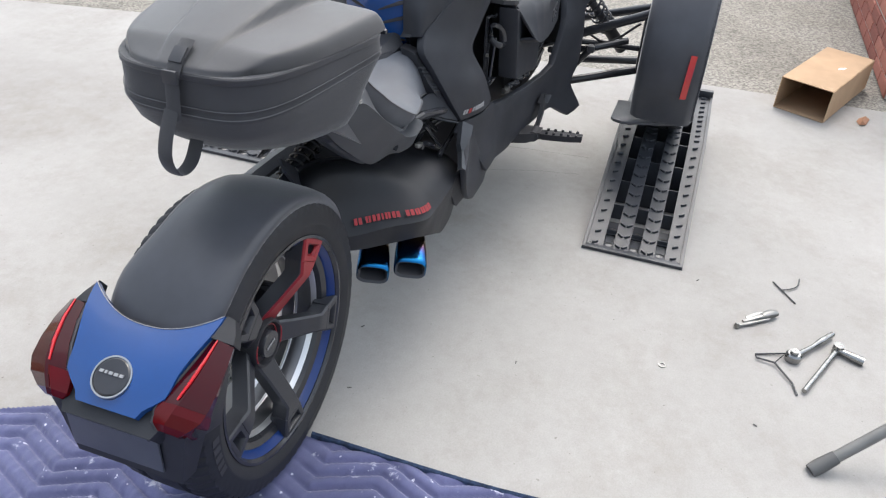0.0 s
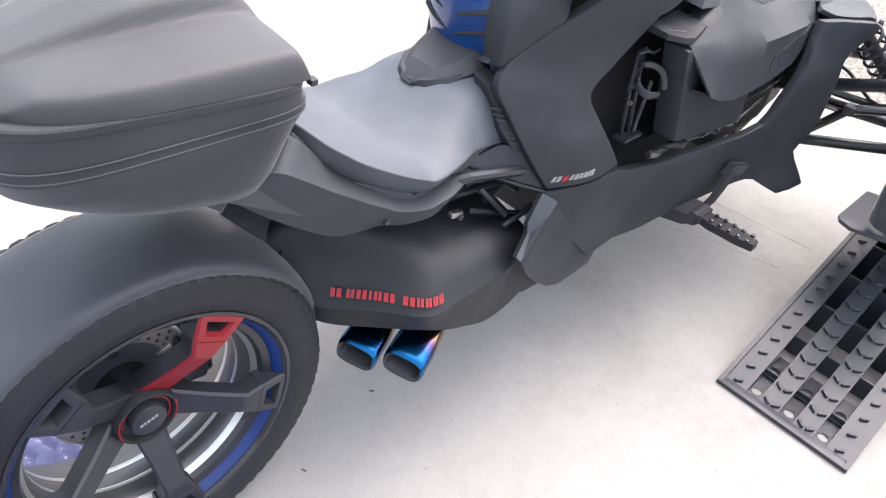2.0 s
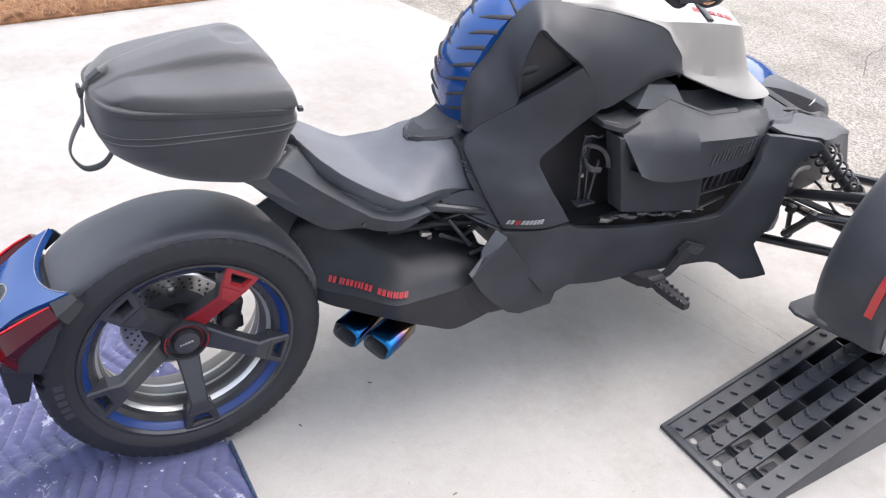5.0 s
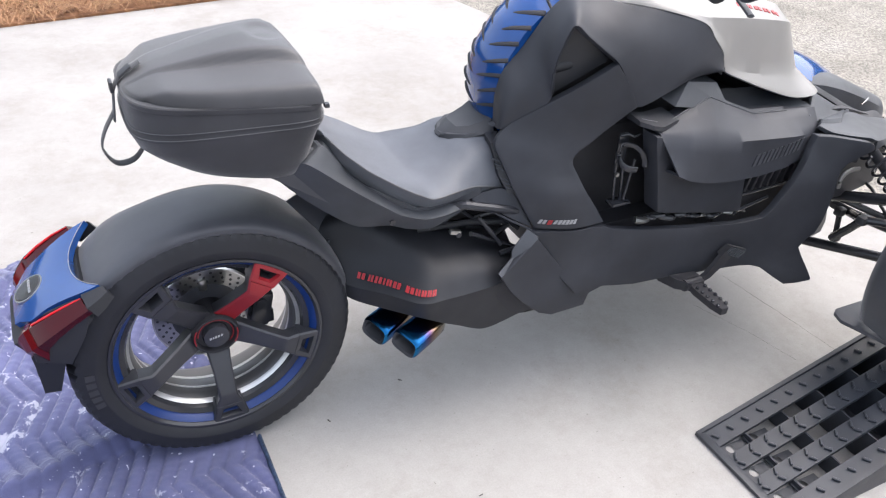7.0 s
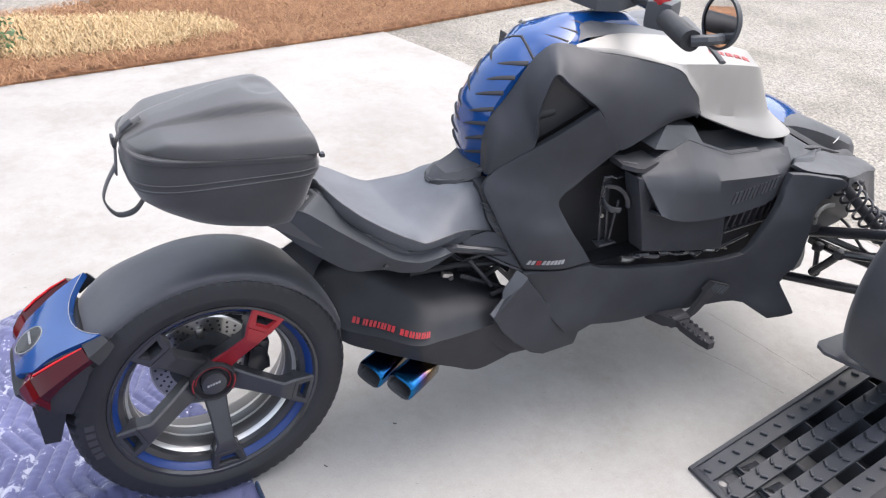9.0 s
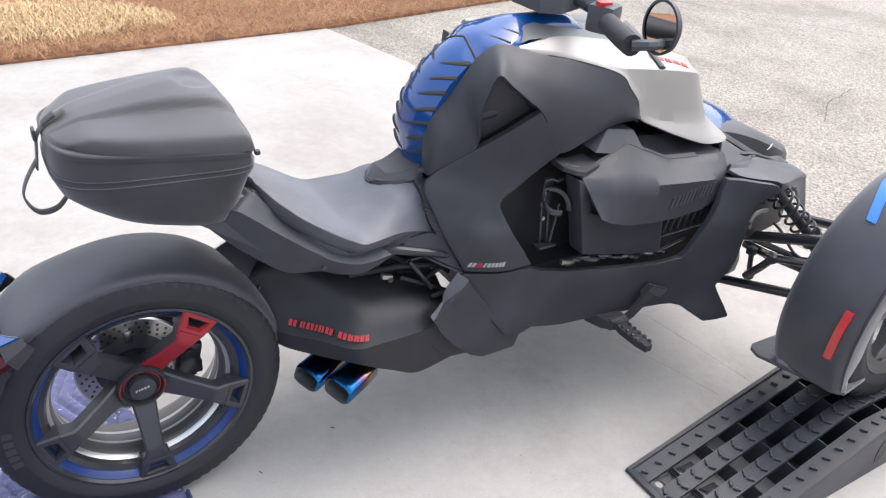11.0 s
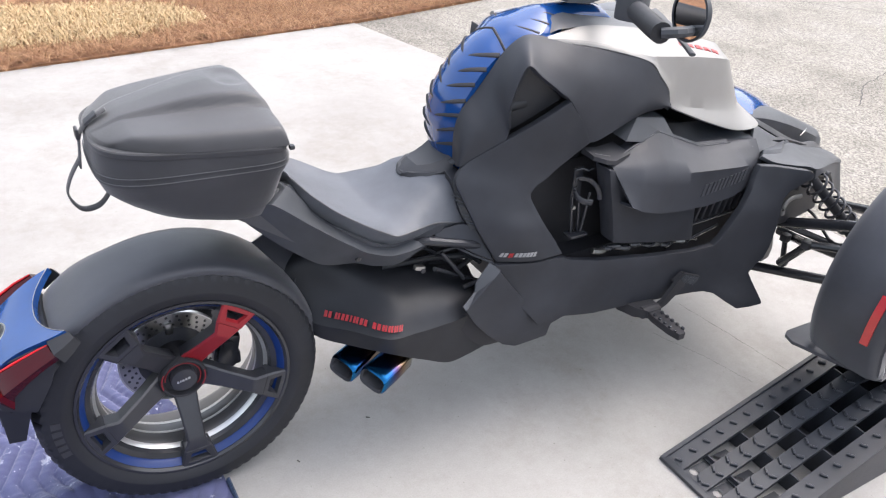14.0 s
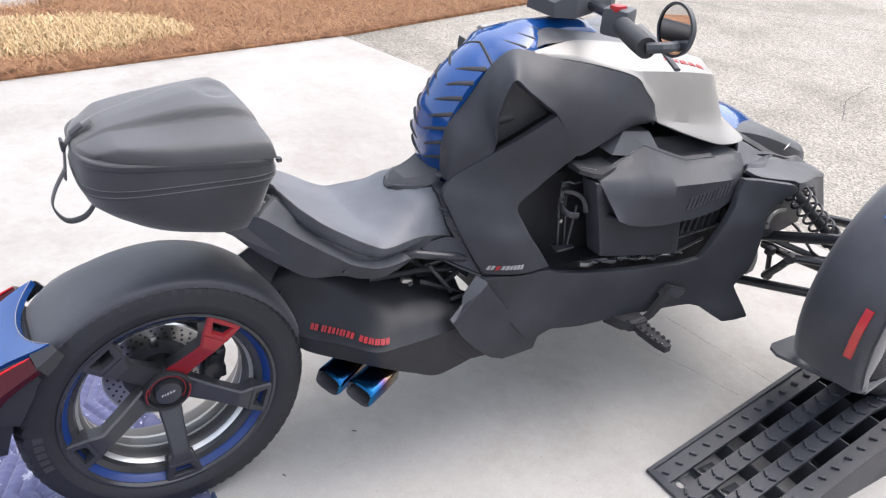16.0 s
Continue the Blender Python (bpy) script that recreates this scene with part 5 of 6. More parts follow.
part("nose_core", loft([[(x, -w, zb), (x, -w, zt), (x, w, zt), (x, w, zb)] for x, w, zb, zt in ((1.40, 0.19, 0.30, 0.66), (1.60, 0.18, 0.34, 0.63), (1.80, 0.14, 0.40, 0.56), (1.85, 0.10, 0.42, 0.50))]), DARK, bike)
for s in (-1, 1):
    part("nose_lamp", tube([(1.712, s * 0.141, 0.608), (1.735, s * 0.134, 0.613), (1.755, s * 0.125, 0.615)], [0.0015, 0.003, 0.002], 10), CHROME, bike, "small clear lamp")

# foot pegs and pedals
for s in (-1, 1):
    part("peg_bracket", loft([[(1.030, s * 0.235, 0.278), (1.110, s * 0.235, 0.276), (1.110, s * 0.235, 0.304), (1.030, s * 0.235, 0.306)], [(1.040, s * 0.285, 0.284), (1.108, s * 0.285, 0.284), (1.108, s * 0.285, 0.310), (1.040, s * 0.285, 0.312)], [(1.056, s * 0.318, 0.296), (1.096, s * 0.318, 0.296), (1.096, s * 0.318, 0.316), (1.056, s * 0.318, 0.316)]]), VOID, bike, "black peg bracket", 25)
    part("peg_knuckle", tube([(1.050, s * 0.300, 0.302), (1.102, s * 0.300, 0.300)], 0.015, 14), VOID, bike, "rounded peg knuckle")
    pedal = part("pedal_arm", loft([[(x - w, s * y, z + w), (x + w, s * y, z - w), (x + w, s * (y - 0.010), z - w), (x - w, s * (y - 0.010), z + w)] for x, y, z, w in ((1.112, 0.298, 0.300, 0.007), (1.124, 0.302, 0.312, 0.008), (1.146, 0.304, 0.340, 0.010), (1.170, 0.302, 0.364, 0.013))]), VOID, bike, "flat black pedal arm")
    P0, U, V = Vector((1.158, s * 0.296, 0.376)), Vector((0.058, s * 0.008, -0.022)), Vector((0.016, s * 0.004, 0.020))
    drop = Vector((0, -s * 0.010, 0))
    pad = part("pedal_pad", loft([[P0 + V * 0.6, P0 + U + V * 0.6, P0 + U - V * 0.6, P0 - V * 0.6], [p + drop for p in (P0 + V * 0.6, P0 + U + V * 0.6, P0 + U - V * 0.6, P0 - V * 0.6)]]), VOID, pedal, "ribbed pedal pad", 25)
    for k in range(6):
        q = P0 + U * lerp(0.22, 0.95, k / 5) - drop * 0.15
        part("pad_rib", tube([q - V * 0.5, q + V * 0.5], 0.0022, 6), SATIN, pad)
    peg = part("foot_peg", loft([[(x - w, s * y, z - 0.010), (x + w, s * y, z - 0.010), (x + w, s * y, z + 0.007), (x - w, s * y, z + 0.007)] for x, y, z, w in ((1.074, 0.312, 0.304, 0.014), (1.066, 0.336, 0.310, 0.018), (1.048, 0.405, 0.325, 0.016), (1.038, 0.440, 0.333, 0.009))]), VOID, bike, "black serrated foot peg", 25)
    for k in range(5):
        t = k / 4
        for e in (-1, 1):
            c = (lerp(1.066, 1.043, t) + e * 0.012, s * lerp(0.338, 0.424, t), lerp(0.320, 0.338, t))
            part("peg_tooth", box(c, (0.006, 0.008, 0.008), 0.002), GLOSSB, peg)

# front suspension and wheels
def front_corner(s):
    for a, b, r in (((1.560, 0.17, 0.385), (1.520, 0.53, 0.558), 0.0145), ((1.930, 0.17, 0.365), (1.780, 0.53, 0.510), 0.0145), ((1.582, 0.17, 0.234), (1.715, 0.53, 0.316), 0.0140), ((1.840, 0.18, 0.254), (1.845, 0.53, 0.300), 0.0140)):
        part("suspension_arm", tube([(a[0], s * a[1], a[2]), (b[0], s * b[1], b[2])], r, 14), GLOSSB, bike, "gloss black suspension arm")
    J = (1.551, s * 0.362, 0.411)
    for pts, r in (([(1.540, s * 0.19, 0.428), (1.684, s * 0.53, 0.393)], 0.009), ([(1.684, s * 0.215, 0.334), J, (1.600, s * 0.470, 0.440)], 0.011), ([(1.587, s * 0.282, 0.300), (1.570, s * 0.325, 0.358), J], 0.011), ([(1.609, s * 0.262, 0.365), (1.617, s * 0.272, 0.287)], 0.0075), ([(1.623, s * 0.225, 0.374), (1.640, s * 0.300, 0.372), (1.600, s * 0.350, 0.395)], 0.006)):
        part("suspension_brace", tube(pts, r, 10), GLOSSB, bike)
    for c, d in ((J, 0.030), ((1.617, s * 0.272, 0.290), 0.026), ((1.609, s * 0.262, 0.366), 0.026), ((1.66, s * 0.215, 0.352), 0.034), ((1.57, s * 0.20, 0.398), 0.036)):
        part("ball_joint", box(c, (d, 0.024, 0.024), 0.007), DARK, bike)
    part("brake_hose", tube([(1.66, s * 0.20, 0.46), (1.64, s * 0.30, 0.45), (1.61, s * 0.40, 0.42), (1.60, s * 0.50, 0.50)], 0.004, 8, steps=4), RUBBER, bike, "black brake hose")
    top, low = Vector((1.540, s * 0.316, 0.590)), Vector((1.744, s * 0.440, 0.365))
    sh = part("front_shock", tube([top, lerp(top, low, 0.55), lerp(top, low, 0.56), low], [0.013, 0.013, 0.021, 0.021], 14), DARK, bike, "black front shock absorber")
    part("shock_spring", spring(lerp(top, low, 0.0), lerp(top, low, 0.56), 0.029, 0.0036, 6), GLOSSB, sh, "black coil spring")
    part("shock_collar", tube([lerp(top, low, 0.55), lerp(top, low, 0.59)], 0.030, 18), DARK, sh)
    part("shock_tower", loft([[(x, s * 0.16, zb), (x, s * 0.16, zt), (x, s * y, zt - 0.012), (x, s * y, zb + 0.02)] for x, y, zb, zt in ((1.43, 0.305, 0.44, 0.605), (1.52, 0.295, 0.43, 0.600), (1.60, 0.285, 0.43, 0.580), (1.68, 0.270, 0.43, 0.555), (1.74, 0.220, 0.43, 0.53))]), DARK, bike, "dark casting behind the shock", 25)
    part("upright", box((1.685, s * (FRONT_Y - 0.10), 0.42), (0.06, 0.04, 0.20), 0.012), DARK, bike)
    wheel = new("front_wheel")
    wheel.parent = bike
    wheel.location = (FRONT_X, s * FRONT_Y, FRONT_Z)
    part("tyre", tyre_mesh(0.284, 0.207, 0.0725, 180, 0.005), RUBBER, wheel, "black low-profile road tyre", 40)
    part("rim", lathe([(0.172, 0.062), (0.165, 0.04), (0.165, -0.03), (0.174, -0.055), (0.205, -0.066), (0.209, -0.062), (0.209, 0.066), (0.20, 0.066)], (0, 0, 0)), BARREL, wheel, "dark grey alloy rim")
    for k in range(5):
        sp = spoke_mesh(radians(30 + 72 * k), -0.035, -0.055, 0.03, 0.199, 0.050, 0.038, 0.066)
        part("spoke", sp if s < 0 else mirrored(sp), BARREL, wheel)
    part("hub", lathe([(0.001, s * 0.05), (0.05, s * 0.05), (0.055, s * -0.02), (0.001, s * -0.02)], (0, 0, 0), 32, closed=False), MATTE, wheel)
    # fender over the rear and top of the wheel
    C = Vector((FRONT_X, s * FRONT_Y, FRONT_Z))
    sec = [(-0.088, 0.300), (-0.096, 0.318), (-0.090, 0.334), (-0.070, 0.343), (0.0, 0.346), (0.070, 0.343), (0.090, 0.334), (0.096, 0.318), (0.088, 0.300)]
    rings = []
    for k in range(29):
        th = radians(lerp(62, 208, k / 28))
        rings.append([C + Vector((r * math.cos(th), y, r * math.sin(th))) for y, r in sec] + [C + Vector(((r - 0.006) * math.cos(th), y * 0.94, (r - 0.006) * math.sin(th))) for y, r in reversed(sec)])
    ff = part("front_fender", loft(rings), MATTE, bike, "matte black front fender", 50)
    def on(th, y, lift):
        return C + Vector(((0.346 + lift) * math.cos(radians(th)), s * y, (0.346 + lift) * math.sin(radians(th))))
    part("fender_reflector", loft([[on(th, 0.044 + d, 0.001), on(th, 0.062 + d, -0.0015), on(th, 0.062 + d, 0.002), on(th, 0.044 + d, 0.0045)] for th, d in ((168, 0.006), (175, 0.004), (182, 0.002), (190, 0.0))]), REFLECT, ff, "red reflector strip")
    part("fender_decal", loft([[on(th, a, 0.0006), on(th, b, 0.0006), on(th, b, 0.0022), on(th, a, 0.0022)] for th, a, b in ((100, -0.068, -0.046), (112, -0.068, -0.046), (120, -0.066, -0.042), (128, -0.047, -0.023), (136.5, -0.029, -0.006))]), BLUESTK, ff, "bright blue decal")
    part("fender_side", shell([(FRONT_X + 0.335 * math.cos(radians(a)), FRONT_Z + 0.335 * math.sin(radians(a))) for a in range(205, 60, -12)] + [(FRONT_X + 0.285 * math.cos(radians(a)), FRONT_Z + 0.285 * math.sin(radians(a))) for a in range(70, 200, 12)], lambda x, z: s * (FRONT_Y + 0.097), 0.006, 0.002, 0), MATTE, ff)
    fl = slab([(1.375, 0.487), (1.390, 0.478), (1.535, 0.480), (1.545, 0.53), (1.545, 0.70), (1.44, 0.712), (1.40, 0.62), (1.365, 0.515)], 0.252, 0.262, 0.003)
    if s < 0:
        mirrored(fl)
    part("fender_spat", fl, MATTE, bike, "flat black splash guard")


front_corner(-1)
front_corner(1)

# handlebar, controls, mirrors and display
part("handlebar", tube([(0.80, -0.40, 1.045), (0.87, -0.26, 1.045), (0.95, -0.12, 1.035), (0.97, 0, 1.03), (0.95, 0.12, 1.035), (0.87, 0.26, 1.045), (0.80, 0.40, 1.045)], 0.0125, 10, steps=5), GLOSSB, bike, "black handlebar")
for s in (-1, 1):
    grip = part("grip", tube([(0.80, s * 0.405, 1.045), (0.815, s * 0.37, 1.045), (0.863, s * 0.275, 1.045)], 0.019, 14), RUBBER, bike, "black rubber grip")
    part("switch_pod", box((0.885, s * 0.238, 1.045), (0.055, 0.06, 0.055), 0.012, Matrix.Rotation(s * radians(62), 4, "Z")), SATIN, bike)
    part("switch_button", box((0.872, s * 0.245, 1.072), (0.028, 0.020, 0.012), 0.003), REDINK, bike, "red switch")
    part("lever", tube([(0.93, s * 0.25, 1.035), (0.93, s * 0.30, 1.020), (0.885, s * 0.41, 1.0)], [0.012, 0.010, 0.007, 0.007], 8, 0.5, steps=2), SATIN, bike, "black lever")
    mc = Vector((0.888, s * 0.385, 1.066))
    part("mirror_stalk", tube([(0.80, s * 0.405, 1.045), (0.83, s * 0.425, 1.05), mc + Vector((0.01, 0, -0.03))], 0.010, 8, steps=3), SATIN, bike)
    mm = frame_on(mc, (0.10, -1, 0), (0.1, 0, 1))
    mir = part("mirror", moved(lathe([(0.001, 0.018), (0.037, 0.014), (0.047, 0.004), (0.049, -0.006), (0.044, -0.006)], (0, 0, 0), 40, closed=False), Matrix.Translation(mc) @ Matrix.Rotation(radians(-98 if s < 0 else -82), 4, "Z")), SATIN, bike, "round black mirror housing")
    part("mirror_glass", moved(lathe([(0.0005, -0.0035), (0.0445, -0.0035), (0.0445, -0.001), (0.0005, -0.001)], (0, 0, 0), 40, closed=False), Matrix.Translation(mc) @ Matrix.Rotation(radians(-98 if s < 0 else -82), 4, "Z")), GLASSM, mir, "mirror glass")
part("display_pod", loft([[(x, -w, z - h), (x, -w * 0.9, z), (x, w * 0.9, z), (x, w, z - h)] for x, w, z, h in ((0.88, 0.05, 1.035, 0.03), (0.92, 0.075, 1.062, 0.055), (1.02, 0.07, 1.085, 0.06), (1.05, 0.05, 1.07, 0.05))]), SATIN, bike, "black instrument display pod")

# ---- luggage bag on the tail ----
bag = thing("tail_bag", "black hard-shell luggage bag strapped on the motorcycle tail", "bag", at=(0.006, -0.0095, -0.010))
bag.scale = (1.0, 0.95, 1.0)
# stations up the bag: height, rear x, front x, half width at rear, half width at front
def bag_ring(z, xr, xf, wr, wf, tilt=0.0, n=60):
    pts = []
    power = 0.27 + 0.30 * ramp01(z, 0.800, 0.715)
    for k in range(n):
        a = 2 * math.pi * k / n
        c, s_ = math.cos(a), math.sin(a)
        turn = power + (0.24 if c < 0 else 0.0)
        u = math.copysign(abs(c) ** turn, c)
        v = math.copysign(abs(s_) ** turn, s_)
        x = lerp(xr, xf, (u + 1) / 2)
        w = lerp(wr, wf, (u + 1) / 2)
        pts.append((x, w * v, z + tilt * (x - 0.05)))
    return pts


LOW = [(0.698, 0.02, 0.13, 0.05, 0.10, -0.07), (0.701, -0.015, 0.160, 0.085, 0.152, -0.06), (0.712, -0.045, 0.178, 0.102, 0.176, -0.04), (0.733, -0.070, 0.190, 0.114, 0.190, 0.0), (0.757, -0.085, 0.194, 0.121, 0.195, 0.06), (0.780, -0.095, 0.196, 0.125, 0.201, 0.12), (0.804, -0.105, 0.202, 0.129, 0.209, 0.10), (0.806, -0.1062, 0.2030, 0.1300, 0.2100, 0.10), (0.810, -0.1062, 0.2030, 0.1300, 0.2102, 0.09), (0.812, -0.105, 0.202, 0.129, 0.209, 0.09), (0.816, -0.105, 0.202, 0.129, 0.209, 0.08), (0.818, -0.1060, 0.2030, 0.1297, 0.2099, 0.08), (0.822, -0.104, 0.202, 0.129, 0.209, 0.07), (0.850, -0.104, 0.200, 0.129, 0.208, 0.0)]
part("bag_body", loft([bag_ring(*r) for r in LOW]), FABRIC, bag, "black bag body", 60)
part("bag_zip", loft([bag_ring(0.846, -0.105, 0.201, 0.130, 0.209), bag_ring(0.848, -0.1060, 0.2020, 0.1307, 0.2096), bag_ring(0.8545, -0.1060, 0.2020, 0.1307, 0.2096), bag_ring(0.8565, -0.104, 0.200, 0.129, 0.208)]), FABRIC, bag, "zip seam with piping")
for z in (0.809, 0.8195):
    line = [Vector(p) for p in bag_ring(z, -0.1068, 0.2036, 0.1305, 0.2108, 0.09 if z < 0.815 else 0.08)]
    part("bag_piping", tube(line + [line[0]], 0.0008, 6), PIPING, bag)
lid = bmesh.new()
NU, NV = 72, 120
grid = []
for i in range(NU + 1):
    row = []
    for j in range(NV + 1):
        u, v = math.sin(math.pi * (i / NU - 0.5)), math.sin(math.pi * (j / NV - 0.5))
        edge = max(abs(u), abs(v))
        # square to rounded square
        k = 1.0 - (0.055 if u > 0 else 0.215) * (abs(u) * abs(v)) ** (3 if u > 0 else 2.2)
        x = lerp(-0.105, 0.201, (u * k + 1) / 2)
        w = lerp(0.130, 0.209, (u + 1) / 2)
        y = w * v * k
        wall = ((1 - abs(u) ** 34) * (1 - abs(v) ** 34)) ** 0.5
        slope = (1 - abs(v) ** 1.3) * (1 - abs(u) ** 4)
        z = 0.857 + lerp(0.020, 0.031, (u + 1) / 2) * wall + lerp(0.004, 0.026, (u + 1) / 2) * slope
        rear = ramp01(u, -1.05, -0.62)
        z = 0.857 + (z - 0.857) * lerp(0.30 * ramp01(u, -1.0, -0.97), 1.0, rear)
        ridge = math.exp(-((y) / lerp(0.034, 0.100, (u + 1) / 2)) ** 26)
        z += (0.002 + 0.017 * ramp01(u, -0.9, 0.4)) * ridge * (1 - abs(u) ** 12)
        dent = math.exp(-(((x - 0.150) / 0.030) ** 2 + ((y - 0.01) / 0.050) ** 2) ** 3)
        z -= 0.007 * dent
        lean = (z - 0.857) / 0.06
        x, y = lerp(x, 0.05, 0.035 * lean), y * (1 - 0.055 * lean)
        row.append(lid.verts.new((x, y, z)))
    grid.append(row)
for i in range(NU):
    for j in range(NV):
        lid.faces.new((grid[i][j], grid[i + 1][j], grid[i + 1][j + 1], grid[i][j + 1]))
part("bag_lid", lid, VINYL, bag, "moulded black lid with a raised wedge", 70)
strap = [(-0.066, 0.0, 0.889), (-0.096, 0.0, 0.871), (-0.112, 0.0, 0.850), (-0.116, 0.0, 0.825), (-0.120, 0.0, 0.79)]
sb = part("bag_strap", tube(strap, 0.0022, 8, 5.6, up=(0, 1, 0), steps=3), FABRIC, bag, "black webbing strap")
loop = [(-0.118, 0.004, 0.805), (-0.140, 0.004, 0.768), (-0.147, 0.003, 0.738), (-0.130, 0.002, 0.709), (-0.100, 0.0, 0.712), (-0.078, 0.0, 0.738), (-0.066, 0.0, 0.765)]
part("strap_loop", tube(loop, 0.002, 8, 6.2, up=(0, 1, 0), steps=5), FABRIC, sb, "hanging webbing loop")
part("strap_buckle", join(box((-0.092, 0, 0.876), (0.026, 0.022, 0.004), 0.0015, Matrix.Rotation(radians(-38), 4, "Y")), box((-0.1165, 0, 0.852), (0.006, 0.025, 0.020), 0.003)), DARK, sb, "black plastic buckle")
part("bag_latch", box((0.197, -0.192, 0.851), (0.009, 0.012, 0.008), 0.0025), GLOSSB, bag)


# ---- ground ----
def edge_x(y):
    """The joint between the concrete slab and the drive."""
    return 2.555 - 0.045 * (y + 1.0) - 0.0245 * max(0.0, y + 1.0) ** 2 + 0.002 * y


EDGE = [3.30, 2.6, 1.9, 1.2, 0.5, -0.2, -1.0, -2.5, -6.0]


def ground_sheet():
    bm = bmesh.new()
    bmesh.ops.create_grid(bm, x_segments=8, y_segments=8, size=400)
    for v in bm.verts:
        v.co.z = -0.030
    return bm


tagged(part("ground", ground_sheet(), AGGREGATE), "grey ground that reaches the horizon", "ground", kind="structure")
drive = slab([(edge_x(y) + 0.006, y) for y in EDGE] + [(14.0, -6.0), (14.0, 6.5), (5.2, 4.15)], -0.10, -0.006)
tagged(part("road", drive, AGGREGATE), "exposed-aggregate concrete drive with cracks", "road", kind="structure")
pad = slab([(edge_x(y), y) for y in EDGE] + [(-6.0, -6.0), (-6.0, 2.10), (-0.40, 2.95)], -0.10, 0.0, 0.004)
tagged(part("pavement", pad, CONCRETE), "pale smooth concrete slab with faint stains", "slab", kind="structure")
# cracks and joints of the drive, as thin dark gaps standing a hair proud
def crack(points, w, seed):
    r = random.Random(seed)
    pts = []
    for a, b in zip(points, points[1:]):
        for k in range(10):
            t = k / 10
            pts.append((lerp(a[0], b[0], t) + r.uniform(-1, 1) * w * 2, lerp(a[1], b[1], t) + r.uniform(-1, 1) * w * 2))
    pts.append(points[-1])
    left, right = [], []
    for i, p in enumerate(pts):
        q, o = Vector(pts[min(i + 1, len(pts) - 1)]), Vector(pts[max(i - 1, 0)])
        d = (q - o).normalized()
        n = Vector((-d.y, d.x)) * w * r.uniform(0.5, 1.2)
        left.append((p[0] + n.x, p[1] + n.y, -0.0045))
        right.append((p[0] - n.x, p[1] - n.y, -0.0045))
    n = len(pts)
    return bm_of(left + right, [(i, i + 1, n + i + 1, n + i) for i in range(n - 1)])


CRACKM = grainy("dirt_in_joint", (0.09, 0.085, 0.08), 0.95)
tagged(part("trim", join(crack([(4.9, 4.3), (5.6, 3.2), (6.6, 1.9), (8.6, 0.2)], 0.006, 1), crack([(3.95, 0.98), (4.30, 1.20), (4.75, 1.32)], 0.004, 2)), CRACKM), "dirt-filled cracks in the drive", "cracks", kind="structure")

tagged(part("trim", join(crack([(1.55, -0.02), (1.575, -0.20), (1.60, -0.42)], 0.0007, 12), crack([(1.36, -0.10), (1.42, -0.25), (1.46, -0.40)], 0.0006, 13)), CRACKM), "hairline cracks in the slab", "cracks", kind="structure").location.z = 0.0055

# pine straw bed with a patch of dry grass
STRAW_AREA = [(-6.0, 2.07), (-0.40, 2.92), (1.88, 3.27), (3.35, 3.66), (5.2, 4.12), (14, 6.45), (14, 9.5), (3.2, 6.2), (1.0, 4.75), (-0.35, 4.25), (-6, 3.6)]
tagged(part("straw_bed", slab(STRAW_AREA, -0.02, 0.012), STRAWBED), "brown pine straw litter over soil", "mulch", kind="structure")


def inside(x, y, poly):
    hit = False
    for (x0, y0), (x1, y1) in zip(poly, poly[1:] + poly[:1]):
        if (y0 > y) != (y1 > y) and x < (x1 - x0) * (y - y0) / (y1 - y0) + x0:
            hit = not hit
    return hit


def needles(count, area, box_, length, width, height, seed, keep):
    """Thin bent blades lying loosely over an area."""
    r = random.Random(seed)
    verts, faces = [], []
    while len(faces) < 2 * count:
        x, y = r.uniform(box_[0], box_[1]), r.uniform(box_[2], box_[3])
        if not inside(x, y, area) or r.random() > keep(x, y):
            continue
        a, l = r.uniform(0, 6.283), length * r.uniform(0.5, 1.3)
        dx, dy = math.cos(a) * l / 2, math.sin(a) * l / 2
        nx, ny = -math.sin(a) * width, math.cos(a) * width
        z = 0.012 + height * r.random() * (0.6 + 0.8 * noise.noise((x * 2.2, y * 2.2, 3.0)))
        z0, z1, z2 = z + r.uniform(-0.3, 0.4) * height, z + height * r.uniform(0.1, 0.6), z + r.uniform(-0.3, 0.5) * height
        n = len(verts)
        bx, by = r.uniform(-0.2, 0.2) * dy, r.uniform(-0.2, 0.2) * dx
        verts += [(x - dx - nx, y - dy - ny, max(z0, 0.008)), (x - dx + nx, y - dy + ny, max(z0, 0.008)), (x + bx + nx, y - by + ny, z1 + 0.012), (x + bx - nx, y - by - ny, z1 + 0.012), (x + dx + nx * 0.4, y + dy + ny * 0.4, max(z2, 0.008)), (x + dx - nx * 0.4, y + dy - ny * 0.4, max(z2, 0.008))]
        faces += [(n, n + 1, n + 2, n + 3), (n + 3, n + 2, n + 4, n + 5)]
    me = bpy.data.meshes.new("needles")
    me.from_pydata(verts, [], faces)
    return me


def grassy(x, y):
    d = ((x - 0.15) / 0.75) ** 2 + ((y - 3.62) / 0.36) ** 2 + 0.5 * noise.noise((x * 3, y * 3, 0.0))
    return 1.0 if d < 1.0 else max(0.0, 1.0 - (d - 1.0) * 3)


straw = needles(64000, STRAW_AREA, (-1.6, 5.5, 2.6, 7.0), 0.13, 0.0013, 0.040, 5, lambda x, y: 1.0 - 0.6 * grassy(x, y))
straw.materials.append(STRAW)
tagged(part("pine_straw", straw, STRAW), "loose rusty-brown pine needles in a bed", "pine straw", kind="stuff")
grass = needles(7500, STRAW_AREA, (-0.9, 1.1, 3.0, 4.2), 0.08, 0.0022, 0.06, 6, grassy)
grass.materials.append(DRYGRASS)
